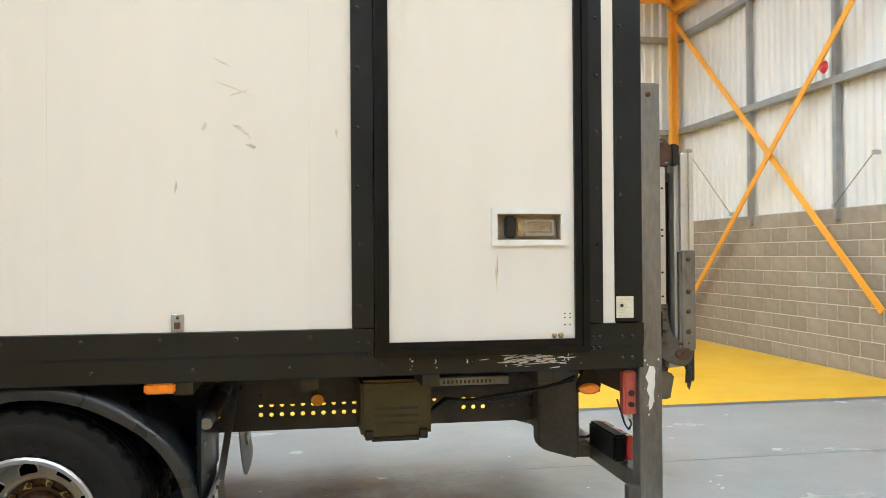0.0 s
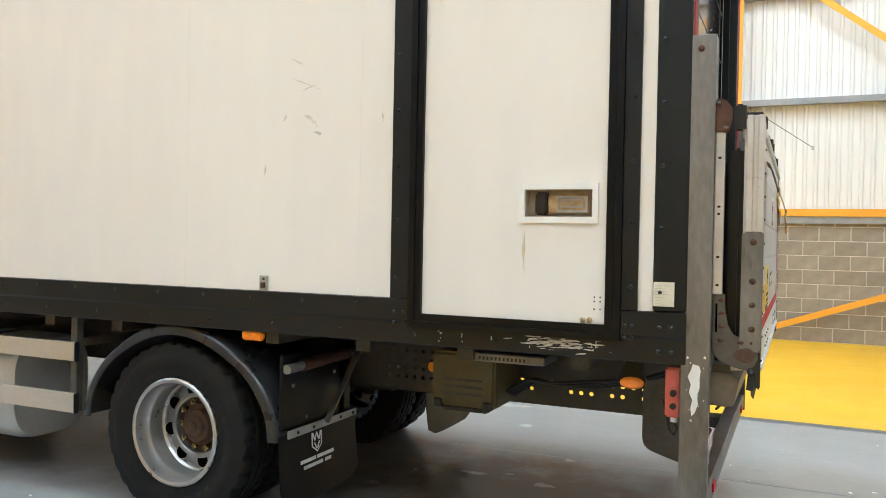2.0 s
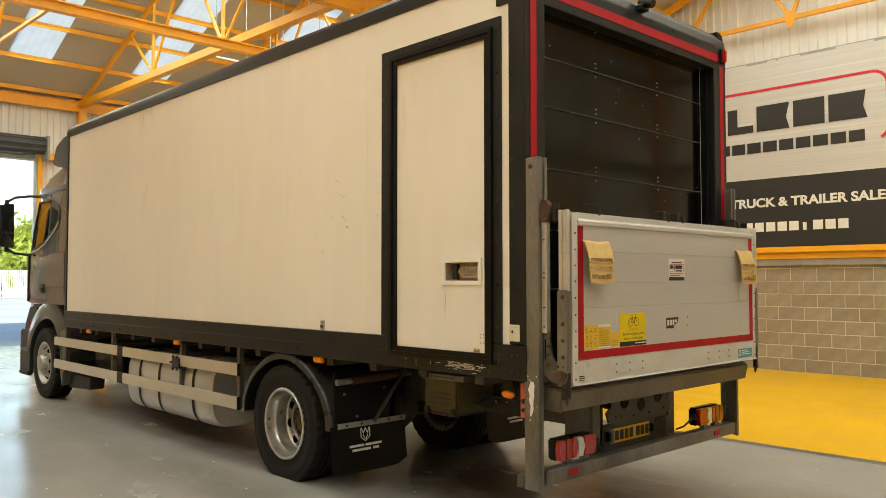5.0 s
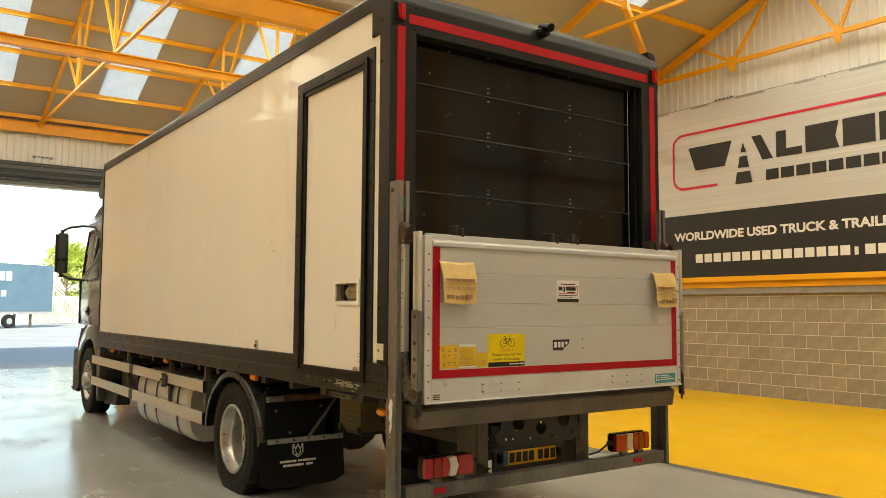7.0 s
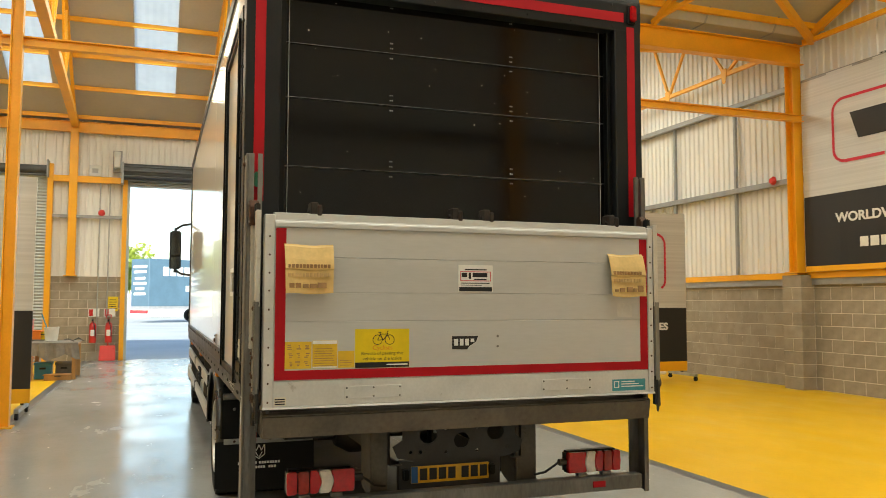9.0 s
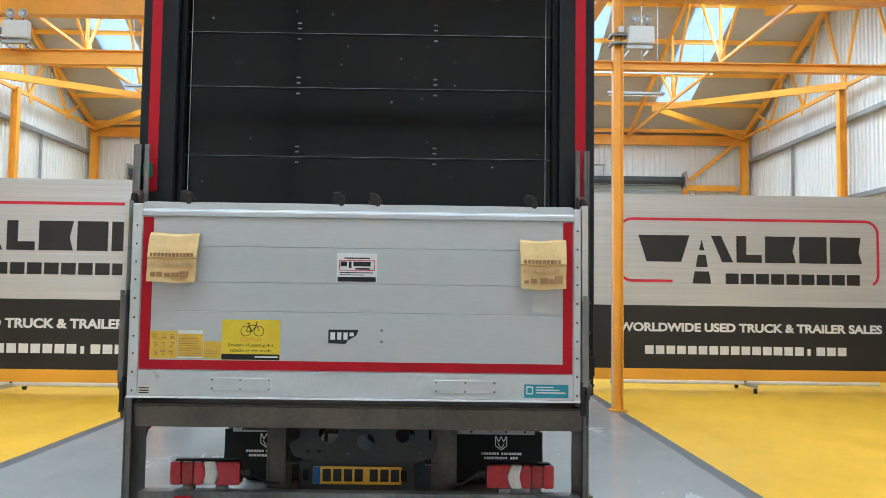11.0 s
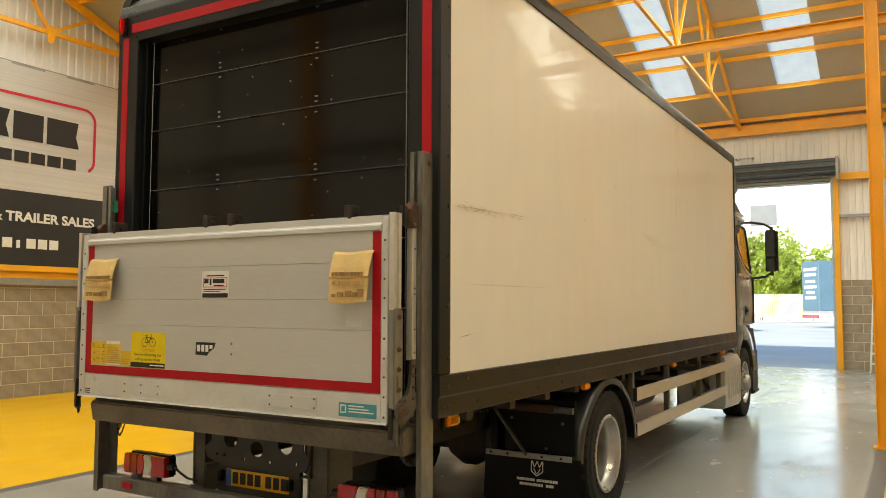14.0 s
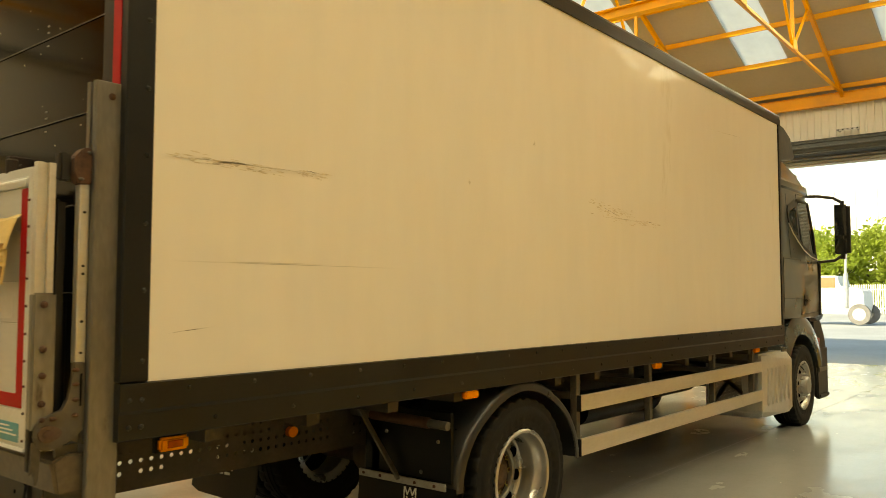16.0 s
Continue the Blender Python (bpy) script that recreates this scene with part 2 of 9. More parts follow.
M = {
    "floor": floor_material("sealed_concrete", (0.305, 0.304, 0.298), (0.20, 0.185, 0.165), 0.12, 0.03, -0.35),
    "panel": material("white_panel", (0.80, 0.78, 0.745), 0.34, vary=0.05, scale=0.6, grain=7, stretch=(1, 1, 0.22), stain=(0.64, 0.60, 0.53), amount=0.13, coat=0.65, rough_vary=0.08, spec=0.22),
    "trim": material("dark_trim", (0.0115, 0.013, 0.0145), 0.36, vary=0.25, scale=3, grain=60, bump=0.15, stain=(0.028, 0.028, 0.027), amount=0.10, spec=0.32),
    "rivet": material("rivet_metal", (0.022, 0.024, 0.026), 0.28, 0.3, vary=0.2),
    "shutter": material("black_shutter", (0.0028, 0.0026, 0.0027), 0.10, vary=0.5, scale=1.6, grain=30, stain=(0.010, 0.009, 0.008), amount=0.10, stretch=(1, 1, 0.12), rough_vary=0.06, spec=0.28),
    "alu": material("mill_aluminium", (0.60, 0.61, 0.615), 0.4, 0.35, vary=0.08, scale=2, grain=70, stretch=(1, 0.15, 1), stain=(0.5, 0.5, 0.49), amount=0.06),
    "alu_edge": material("bright_aluminium", (0.66, 0.665, 0.66), 0.42, 0.3, vary=0.12, scale=4, grain=60, stain=(0.42, 0.40, 0.37), amount=0.1),
    "steel": material("bare_steel", (0.185, 0.180, 0.170), 0.42, 0.5, vary=0.45, scale=4, grain=50, bump=0.2, stain=(0.08, 0.062, 0.046), amount=0.2, stretch=(1, 1, 0.3)),
    "dark_steel": material("dirty_chassis_steel", (0.105, 0.095, 0.08), 0.55, 0.25, vary=0.4, scale=4, grain=40, bump=0.3, stain=(0.055, 0.045, 0.035), amount=0.22),
    "chassis": material("chassis_paint", (0.058, 0.051, 0.042), 0.55, 0.1, vary=0.4, scale=6, grain=50, bump=0.3, stain=(0.10, 0.08, 0.055), amount=0.2),
    "plastic": material("black_plastic", (0.005, 0.0055, 0.006), 0.36, vary=0.3, scale=8, grain=120, bump=0.15, stain=(0.014, 0.0135, 0.013), amount=0.10, spec=0.22),
    "guard": material("mudguard_plastic", (0.026, 0.027, 0.029), 0.3, vary=0.3, scale=6, grain=90, bump=0.1, stain=(0.065, 0.062, 0.056), amount=0.12),
    "rubber": material("tyre_rubber", (0.010, 0.010, 0.010), 0.7, vary=0.3, scale=9, grain=120, bump=0.35, stain=(0.026, 0.024, 0.021), amount=0.12, spec=0.3),
    "rim": material("wheel_silver", (0.50, 0.495, 0.485), 0.30, 0.75, vary=0.1, scale=9, grain=60, bump=0.05, stain=(0.28, 0.22, 0.17), amount=0.03),
    "rust": material("rusty_hub", (0.10, 0.06, 0.038), 0.8, 0.1, vary=0.5, scale=12, grain=90, bump=0.5, stain=(0.04, 0.03, 0.022), amount=0.25),
    "rust_bracket": material("brown_rust", (0.09, 0.045, 0.028), 0.8, 0.1, vary=0.4, scale=14, grain=90, bump=0.5),
    "galv": material("galvanised_steel", (0.42, 0.43, 0.43), 0.45, 0.6, vary=0.2, scale=6, grain=40, bump=0.1),
    "red_tape": material("red_tape", (0.40, 0.004, 0.013), 0.5, vary=0.12, scale=6, grain=150, spec=0.25),
    "red_lens": material("red_lens", (0.46, 0.006, 0.010), 0.12, vary=0.25, scale=30, grain=200, coat=0.6),
    "white_lens": material("white_lens", (0.75, 0.72, 0.68), 0.15, vary=0.15, scale=30, grain=200, coat=0.6),
    "amber": material("amber_lens", (0.85, 0.25, 0.01), 0.2, vary=0.15, scale=30, grain=200, coat=0.5),
    "amber_dark": material("dark_amber_lens", (0.30, 0.014, 0.006), 0.15, vary=0.25, scale=30, coat=0.5),
    "olive": material("olive_brown_paint", (0.085, 0.068, 0.022), 0.5, vary=0.3, scale=7, grain=60, bump=0.2, stain=(0.09, 0.07, 0.04), amount=0.15),
    "dark_glass": material("dark_window_glass", (0.02, 0.025, 0.024), 0.03, vary=0.05, coat=1.0, rough_vary=0.0, spec=0.8),
    "mirror": material("mirror_glass", (0.10, 0.105, 0.105), 0.06, 1.0, vary=0.01, rough_vary=0.01),
    "control": material("red_control_box", (0.50, 0.11, 0.08), 0.45, vary=0.2, scale=12, grain=80, stain=(0.2, 0.07, 0.05), amount=0.15),
    "flag": material("yellowed_flag", (0.70, 0.50, 0.20), 0.55, vary=0.15, scale=9, grain=60, stain=(0.5, 0.33, 0.12), amount=0.12),
    "plate": material("yellow_plate", (0.75, 0.43, 0.015), 0.35, vary=0.1, scale=12, stain=(0.4, 0.24, 0.03), amount=0.15, coat=0.3),
    "sticker": material("yellow_sticker", (0.80, 0.60, 0.01), 0.4, vary=0.06, scale=10),
    "sticker_worn": material("worn_yellow_sticker", (0.72, 0.47, 0.03), 0.45, vary=0.12, scale=14, stain=(0.55, 0.36, 0.06), amount=0.2),
    "paper": material("cream_label", (0.70, 0.68, 0.55), 0.5, vary=0.1, scale=30, stain=(0.5, 0.5, 0.42), amount=0.2),
    "white": material("white_print", (0.80, 0.80, 0.78), 0.5, vary=0.06, scale=10),
    # flat black that paints the shade inside holes which aren't cut
    "void": material("painted_hole_dark", (0.002, 0.002, 0.002), 0.9, vary=0.1, spec=0.0),
    "black": material("black_print", (0.012, 0.012, 0.013), 0.45, vary=0.1, scale=10),
    "blue": material("blue_print", (0.03, 0.13, 0.38), 0.4, vary=0.1, scale=10),
    "teal": material("teal_sticker", (0.06, 0.30, 0.37), 0.35, vary=0.15, scale=20),
    "orange_print": material("orange_print", (0.75, 0.22, 0.02), 0.4, vary=0.1),
    "cab": material("grey_cab_paint", (0.034, 0.046, 0.050), 0.3, 0.15, vary=0.08, scale=2, grain=90, coat=0.7),
    "cab_dark": material("cab_plastic", (0.018, 0.019, 0.02), 0.5, vary=0.2, scale=6, grain=90, bump=0.15),
    "glass": glass("window_glass", (0.55, 0.62, 0.6)),
    "tank": material("tank_aluminium", (0.66, 0.66, 0.65), 0.32, 0.45, vary=0.12, scale=3, grain=30, stain=(0.45, 0.42, 0.38), amount=0.08),
    "rail": material("sideguard_aluminium", (0.66, 0.65, 0.62), 0.36, 0.6, vary=0.12, scale=3, grain=60, stretch=(0.3, 1, 1), stain=(0.4, 0.37, 0.33), amount=0.08),
    "orange": material("orange_steel_paint", (0.85, 0.40, 0.014), 0.42, vary=0.1, scale=2, grain=40, stain=(0.6, 0.25, 0.03), amount=0.05),
    "yellow_floor": floor_material("yellow_floor_paint", (0.72, 0.42, 0.010), (0.58, 0.34, 0.03), 0.34, 0.1, 0.06),
    "line": material("dark_floor_line", (0.11, 0.11, 0.115), 0.4, vary=0.25, scale=4, grain=40),
    "block": material("concrete_block", (0.30, 0.26, 0.205), 0.9, vary=0.2, scale=5, grain=70, bump=0.6, island=0.2),
    "mortar": material("mortar", (0.62, 0.56, 0.47), 0.95, vary=0.12, scale=8, grain=60, bump=0.4),
    "clad": material("white_cladding", (0.80, 0.79, 0.76), 0.5, vary=0.05, scale=1.2, grain=12, stain=(0.66, 0.63, 0.56), amount=0.06, stretch=(1, 1, 0.25)),
    "roof": material("roof_lining", (0.46, 0.44, 0.405), 0.7, vary=0.08, scale=0.8, grain=14),
    "girt": material("galvanised_rail", (0.33, 0.335, 0.34), 0.5, 0.3, vary=0.15, scale=5),
    "banner": material("brushed_banner", (0.60, 0.605, 0.605), 0.42, 0.25, vary=0.12, scale=3.0, grain=40, stretch=(0.06, 0.06, 9)),
    "banner_black": material("black_banner", (0.02, 0.02, 0.021), 0.5, vary=0.15, scale=2, grain=30),
    "banner_red": material("red_print", (0.62, 0.02, 0.05), 0.5, vary=0.05),
    "banner_yellow": material("yellow_print", (0.85, 0.42, 0.01), 0.5, vary=0.05),
    "roller": material("grey_roller_slats", (0.42, 0.47, 0.50), 0.45, 0.2, vary=0.08, scale=3),
    "drum": material("dark_roller_drum", (0.06, 0.065, 0.07), 0.5, 0.2, vary=0.2, scale=4),
    "rooflight": sheet_translucent("rooflight_sheet", (0.97, 0.93, 0.82)),
    "yard": material("yard_concrete", (0.42, 0.435, 0.445), 0.8, vary=0.15, scale=0.3, grain=8, stain=(0.34, 0.33, 0.31), amount=0.1),
}


# ---- building blocks ----
def quad(bm, pts):
    return bm.faces.new([bm.verts.new(p) for p in pts])


def box(bm, x0, x1, y0, y1, z0, z1, bev=0.0, seg=1):
    v = [bm.verts.new((x, y, z)) for x in (x0, x1) for y in (y0, y1) for z in (z0, z1)]
    fs = [bm.faces.new([v[i] for i in f]) for f in ((0, 1, 3, 2), (4, 6, 7, 5), (0, 4, 5, 1), (2, 3, 7, 6), (0, 2, 6, 4), (1, 5, 7, 3))]
    if bev:
        es = list({e for f in fs for e in f.edges})
        bmesh.ops.bevel(bm, geom=es, offset=bev, segments=seg, affect="EDGES")
    return bm


def beam(bm, p, q, w, h, up=(0, 0, 1)):
    """A bar of section w (sideways) by h (along up) from p to q."""
    p, q, up = Vector(p), Vector(q), Vector(up)
    d = (q - p).normalized()
    s = d.cross(up)
    if s.length < 1e-4:
        s = d.cross(Vector((1, 0, 0)))
    s.normalize()
    u = s.cross(d)
    v = [bm.verts.new(e + s * a * w / 2 + u * b * h / 2) for e in (p, q) for a, b in ((-1, -1), (1, -1), (1, 1), (-1, 1))]
    for f in ((0, 1, 2, 3), (7, 6, 5, 4), (0, 4, 5, 1), (1, 5, 6, 2), (2, 6, 7, 3), (3, 7, 4, 0)):
        bm.faces.new([v[i] for i in f])
    return bm


def i_beam(bm, p, q, w, h, t=0.015, up=(0, 0, 1)):
    """An I section: web h tall, flanges w wide."""
    p, q = Vector(p), Vector(q)
    d = (q - p).normalized()
    s = d.cross(Vector(up))
    if s.length < 1e-4:
        s = d.cross(Vector((1, 0, 0)))
    s.normalize()
    u = s.cross(d)
    beam(bm, p, q, t, h - 2 * t, up)
    for k in (-1, 1):
        o = u * k * (h / 2 - t / 2)
        beam(bm, p + o, q + o, w, t, up)
    return bm


def tube(bm, p, q, r, seg=14, r2=None, caps=True):
    p, q = Vector(p), Vector(q)
    d = (q - p).normalized()
    a = d.cross(Vector((0, 0, 1)))
    if a.length < 1e-4:
        a = Vector((1, 0, 0))
    a.normalize()
    b = d.cross(a)
    r2 = r if r2 is None else r2
    ring = []
    for e, rr in ((p, r), (q, r2)):
        ring.append([bm.verts.new(e + (a * math.cos(k * math.tau / seg) + b * math.sin(k * math.tau / seg)) * rr) for k in range(seg)])
    for k in range(seg):
        bm.faces.new((ring[0][k], ring[0][(k + 1) % seg], ring[1][(k + 1) % seg], ring[1][k]))
    if caps:
        bm.faces.new(ring[0][::-1])
        bm.faces.new(ring[1])
    return bm


def pipe(bm, pts, r, seg=8):
    for a, b in zip(pts, pts[1:]):
        tube(bm, a, b, r, seg)
    return bm


def prism(bm, pts, vec, bev=0.0):
    """A flat polygon drawn out along vec."""
    vec = Vector(vec)
    a = [bm.verts.new(p) for p in pts]
    b = [bm.verts.new(Vector(p) + vec) for p in pts]
    n = len(pts)
    fs = [bm.faces.new(a[::-1]), bm.faces.new(b)]
    fs += [bm.faces.new((a[k], a[(k + 1) % n], b[(k + 1) % n], b[k])) for k in range(n)]
    if bev:
        bmesh.ops.bevel(bm, geom=list({e for f in fs for e in f.edges}), offset=bev, segments=2, affect="EDGES")
    return bm


def lathe(bm, profile, centre, seg=48, axis="Y", ripple=None):
    """Turns (radius, along) pairs round an axis through centre."""
    c = Vector(centre)
    rings = []
    for r, along in profile:
        row = []
        for k in range(seg):
            t = k * math.tau / seg
            rr = r + (ripple(k, along) if ripple else 0)
            u, v = rr * math.cos(t), rr * math.sin(t)
            off = (u, along, v) if axis == "Y" else (u, v, along) if axis == "Z" else (along, u, v)
            row.append(bm.verts.new(c + Vector(off)))
        rings.append(row)
    for a, b in zip(rings, rings[1:]):
        for k in range(seg):
            bm.faces.new((a[k], a[(k + 1) % seg], b[(k + 1) % seg], b[k]))
    return bm


def frame_rect(bm, plane, at, u0, u1, v0, v1, w, d):
    """A rectangular mitred border, w wide and d deep, on a plane x or y = at."""
    return ring_plate(bm, plane, at, at + d, (u0, u1, v0, v1), (u0 + w, u1 - w, v0 + w, v1 - w))


def ring_plate(bm, plane, a, b, outer, inner):
    """A plate between the planes a and b with one rectangular hole."""
    def at(u, v, c):
        return bm.verts.new((u, c, v) if plane == "y" else (c, u, v))
    loops = []
    for c in (a, b):
        for q in (outer, inner):
            loops.append([at(q[0], q[2], c), at(q[1], q[2], c), at(q[1], q[3], c), at(q[0], q[3], c)])
    oa, ia, ob, ib = loops
    for k in range(4):
        n = (k + 1) % 4
        bm.faces.new((oa[k], oa[n], ia[n], ia[k]))
        bm.faces.new((ob[k], ib[k], ib[n], ob[n]))
        bm.faces.new((oa[k], ob[k], ob[n], oa[n]))
        bm.faces.new((ia[k], ia[n], ib[n], ib[k]))
    return bm


def thing(name, at, label, category, group="", kind=""):
    ob = new(name)
    ob.location = at
    ob.empty_display_size = 0.1
    return tagged(ob, label, category, group, kind)


def root_place(ob):
    while ob.parent:
        ob = ob.parent
    return ob.location.copy()


def part(name, bm, mat, parent=None, label="", smooth=False):
    bmesh.ops.recalc_face_normals(bm, faces=bm.faces)
    me = bpy.data.meshes.new(name)
    if parent:
        bmesh.ops.translate(bm, verts=bm.verts, vec=-root_place(parent))
    bm.to_mesh(me)
    bm.free()
    me.materials.append(M[mat])
    if smooth:
        me.polygons.foreach_set("use_smooth", [True] * len(me.polygons))
        me.set_sharp_from_angle(angle=radians(38))
    ob = new(name, me)
    if parent:
        ob.parent = parent
    if label:
        tagged(ob, label)
    if parent and name in TINY:
        tagged(ob, kind="stuff")
    return ob


# pieces too small to tell apart stay joined
TINY = {"chips", "print_patch", "plate_marks", "cable", "rivets", "screws", "bolts", "bolt_holes", "hinge_bolts", "print_lines", "badge_bars", "slots", "wheel_nuts", "bare_scrapes", "scrape", "scratch", "print", "printed_shapes", "embossed_bars", "sheet_ribs", "side_print_bars", "rear_print_bars", "cross_members", "tank_brackets", "glue_marks", "shield_print"}


def B():
    return bmesh.new()


def text_part(name, words, size, m, mat, parent, squeeze=1.0, align="CENTER", depth=0.002, label="", weight=0.0, width=0.0):
    """Lettering in the built-in font as a thin mesh: written along m's x, tall along m's y."""
    cu = bpy.data.curves.new(name, "FONT")
    cu.body, cu.size, cu.align_x, cu.extrude, cu.offset = words, size, align, depth, weight
    tmp = bpy.data.objects.new(name, cu)
    scene.collection.objects.link(tmp)
    bpy.context.view_layer.update()
    me = bpy.data.meshes.new_from_object(tmp.evaluated_get(bpy.context.evaluated_depsgraph_get()))
    bpy.data.objects.remove(tmp)
    bpy.data.curves.remove(cu)
    if width:
        xs = [v.co.x for v in me.vertices]
        squeeze = width / (max(xs) - min(xs))
    me.transform(Matrix.Translation(-root_place(parent)) @ m @ Matrix.Diagonal((squeeze, 1, 1, 1)))
    me.materials.clear()
    me.materials.append(M[mat])
    ob = new(name, me)
    ob.parent = parent
    if label:
        tagged(ob, label)
    return ob


def facing(x, y, z, way):
    """A pose whose x runs along the writing and whose z comes out of the face towards way: 'east', 'south', 'north' or 'west'."""
    turn = {"east": 90, "south": 0, "north": 180, "west": -90}[way]
    return Matrix.Translation((x, y, z)) @ pose(0, 0, 0, 0, 0, turn) @ pose(0, 0, 0, 90, 0, 0)

# brown drips round the tail, darker grey bands along the lorry
floor_patch(M["floor"], (-1.2, 0.1), (1.9, 1.5), (0.13, 0.095, 0.06), 0.85)
floor_patch(M["floor"], (-4.4, -0.7), (2.6, 0.9), (0.15, 0.135, 0.12), 0.7)
floor_patch(M["floor"], (-3.2, -1.75), (3.2, 0.5), (0.19, 0.18, 0.165), 0.6)
floor_patch(M["floor"], (0.6, 0.9), (1.2, 1.0), (0.22, 0.19, 0.15), 0.5)

# gelcoat: slow upright ripples in the gloss of the side panels
nt = M["panel"].node_tree
gel_c, gel_m, gel_n, gel_b = [nt.nodes.new(k) for k in ("ShaderNodeTexCoord", "ShaderNodeMapping", "ShaderNodeTexNoise", "ShaderNodeBump")]
gel_m.inputs["Scale"].default_value = (1.0, 1.0, 0.3)
gel_n.inputs["Scale"].default_value, gel_n.inputs["Detail"].default_value = 3.0, 4
gel_b.inputs["Strength"].default_value, gel_b.inputs["Distance"].default_value = 0.12, 0.006
nt.nodes["Principled BSDF"].inputs["Coat Roughness"].default_value = 0.045
nt.nodes["Principled BSDF"].inputs["Coat IOR"].default_value = 1.18
nt.links.new(gel_c.outputs["Object"], gel_m.inputs[0])
nt.links.new(gel_m.outputs[0], gel_n.inputs["Vector"])
nt.links.new(gel_n.outputs[0], gel_b.inputs["Height"])
nt.links.new(gel_b.outputs[0], nt.nodes["Principled BSDF"].inputs["Coat Normal"])


# ---- the hall ----
def corrugated(bm, along, at, u0, u1, z0, z1, out, pitch=0.168, depth=0.036):
    """A trapezoid-ribbed sheet on the plane along = 'x' or 'y' running; ribs stand out towards out."""
    prof = ((0.0, 0), (0.58, 0), (0.66, 1), (0.92, 1))
    us, u = [], u0
    while u < u1:
        us += [(min(u + f * pitch, u1), d) for f, d in prof if u + f * pitch <= u1]
        u += pitch
    us.append((u1, 0))
    prev = None
    for u, d in us:
        w = at + out * depth * d
        lo, hi = (z0(u) if callable(z0) else z0), (z1(u) if callable(z1) else z1)
        pair = [bm.verts.new((u, w, z) if along == "x" else (w, u, z)) for z in (lo, hi)]
        if prev:
            bm.faces.new((prev[0], pair[0], pair[1], prev[1]))
        prev = pair
    return bm


BLOCK_TOP = 2.06
WALL_TOP = {"wall_north": 2.06, "wall_south": 2.06, "wall_east": 2.22, "wall_west": 2.3}
# floor: grey lane between two yellow areas, with a dark line at each edge
bm = B()
box(bm, WEST - 0.1, EAST + 0.3, LANE_S, LANE_N, -0.15, 0.0)
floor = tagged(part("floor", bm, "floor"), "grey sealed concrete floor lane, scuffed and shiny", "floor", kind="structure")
for nm, ya, yb in (("floor_yellow_north", LANE_N + 0.14, NORTH + 0.25), ("floor_yellow_south", SOUTH - 0.25, LANE_S - 0.14)):
    bm = B()
    box(bm, WEST - 0.1, EAST + 0.3, ya, yb, -0.15, 0.0)
    tagged(part(nm, bm, "yellow_floor"), "glossy yellow painted concrete floor beside the lane", "floor", kind="structure")
for nm, ya, yb in (("floor_line_north", LANE_N, LANE_N + 0.14), ("floor_line_south", LANE_S - 0.14, LANE_S)):
    bm = B()
    box(bm, WEST - 0.1, EAST + 0.3, ya, yb, -0.15, 0.001)
    tagged(part(nm, bm, "line"), "dark grey line along the edge of the painted floor", "floor line", kind="structure")

# walls: mortar core below, ribbed sheets above
DOOR_S, DOOR_N, DOOR_TOP = -2.60, 1.69, 4.86
GATE_N = (3.52, 7.78)
GATE_S = (-8.75, -4.62)
WALLS = {}


def masonry(bm, plane, at, out, u0, u1, z1):
    if plane == "y":
        box(bm, u0, u1, min(at, at + out * 0.2), max(at, at + out * 0.2), -0.1, z1)
    else:
        box(bm, min(at, at + out * 0.2), max(at, at + out * 0.2), u0, u1, -0.1, z1)


for nm, plane, at, out, spans, lab in (
    ("wall_north", "y", NORTH + 0.02, 1, [(WEST - 0.2, EAST + 0.2)], "gable wall of grey concrete blocks with white ribbed cladding above"),
    ("wall_south", "y", SOUTH - 0.02, -1, [(WEST - 0.2, EAST + 0.2)], "gable wall of grey concrete blocks with white ribbed cladding above"),
    ("wall_east", "x", EAST + 0.02, 1, [(SOUTH, NORTH)], "end wall of grey concrete blocks with white ribbed cladding above"),
    ("wall_west", "x", WEST - 0.02, -1, [(SOUTH, GATE_S[0]), (GATE_S[1], DOOR_S), (DOOR_N, GATE_N[0]), (GATE_N[1], NORTH)], "door wall of grey concrete blocks and white ribbed cladding"),
):
    bm = B()
    for a, b in spans:
        masonry(bm, plane, at, out, a, b, WALL_TOP[nm])
    WALLS[nm] = tagged(part(nm, bm, "mortar"), lab, "wall", kind="structure")

bm = B()
corrugated(bm, "x", NORTH + 0.10, WEST - 0.14, EAST + 0.14, BLOCK_TOP, roof_z, -1)
part("cladding", bm, "clad", WALLS["wall_north"], "white ribbed steel cladding")
bm = B()
corrugated(bm, "x", SOUTH - 0.10, WEST - 0.14, EAST + 0.14, BLOCK_TOP, roof_z, 1)
part("cladding", bm, "clad", WALLS["wall_south"], "white ribbed steel cladding")
bm = B()
corrugated(bm, "y", EAST + 0.10, SOUTH - 0.13, NORTH + 0.13, 2.22, EAVE, -1)
part("cladding", bm, "clad", WALLS["wall_east"], "white ribbed steel cladding")
bm = B()
for a, b, z in ((SOUTH - 0.13, GATE_S[0], 2.3), (GATE_S[0], GATE_S[1], 4.95), (GATE_S[1], DOOR_S, 2.3), (DOOR_S, DOOR_N, DOOR_TOP), (DOOR_N, GATE_N[0], 2.3), (GATE_N[0], GATE_N[1], 4.95), (GATE_N[1], NORTH + 0.13, 2.3)):
    corrugated(bm, "y", WEST - 0.10, a, b, z, EAVE, 1)
part("cladding", bm, "clad", WALLS["wall_west"], "white ribbed steel cladding")

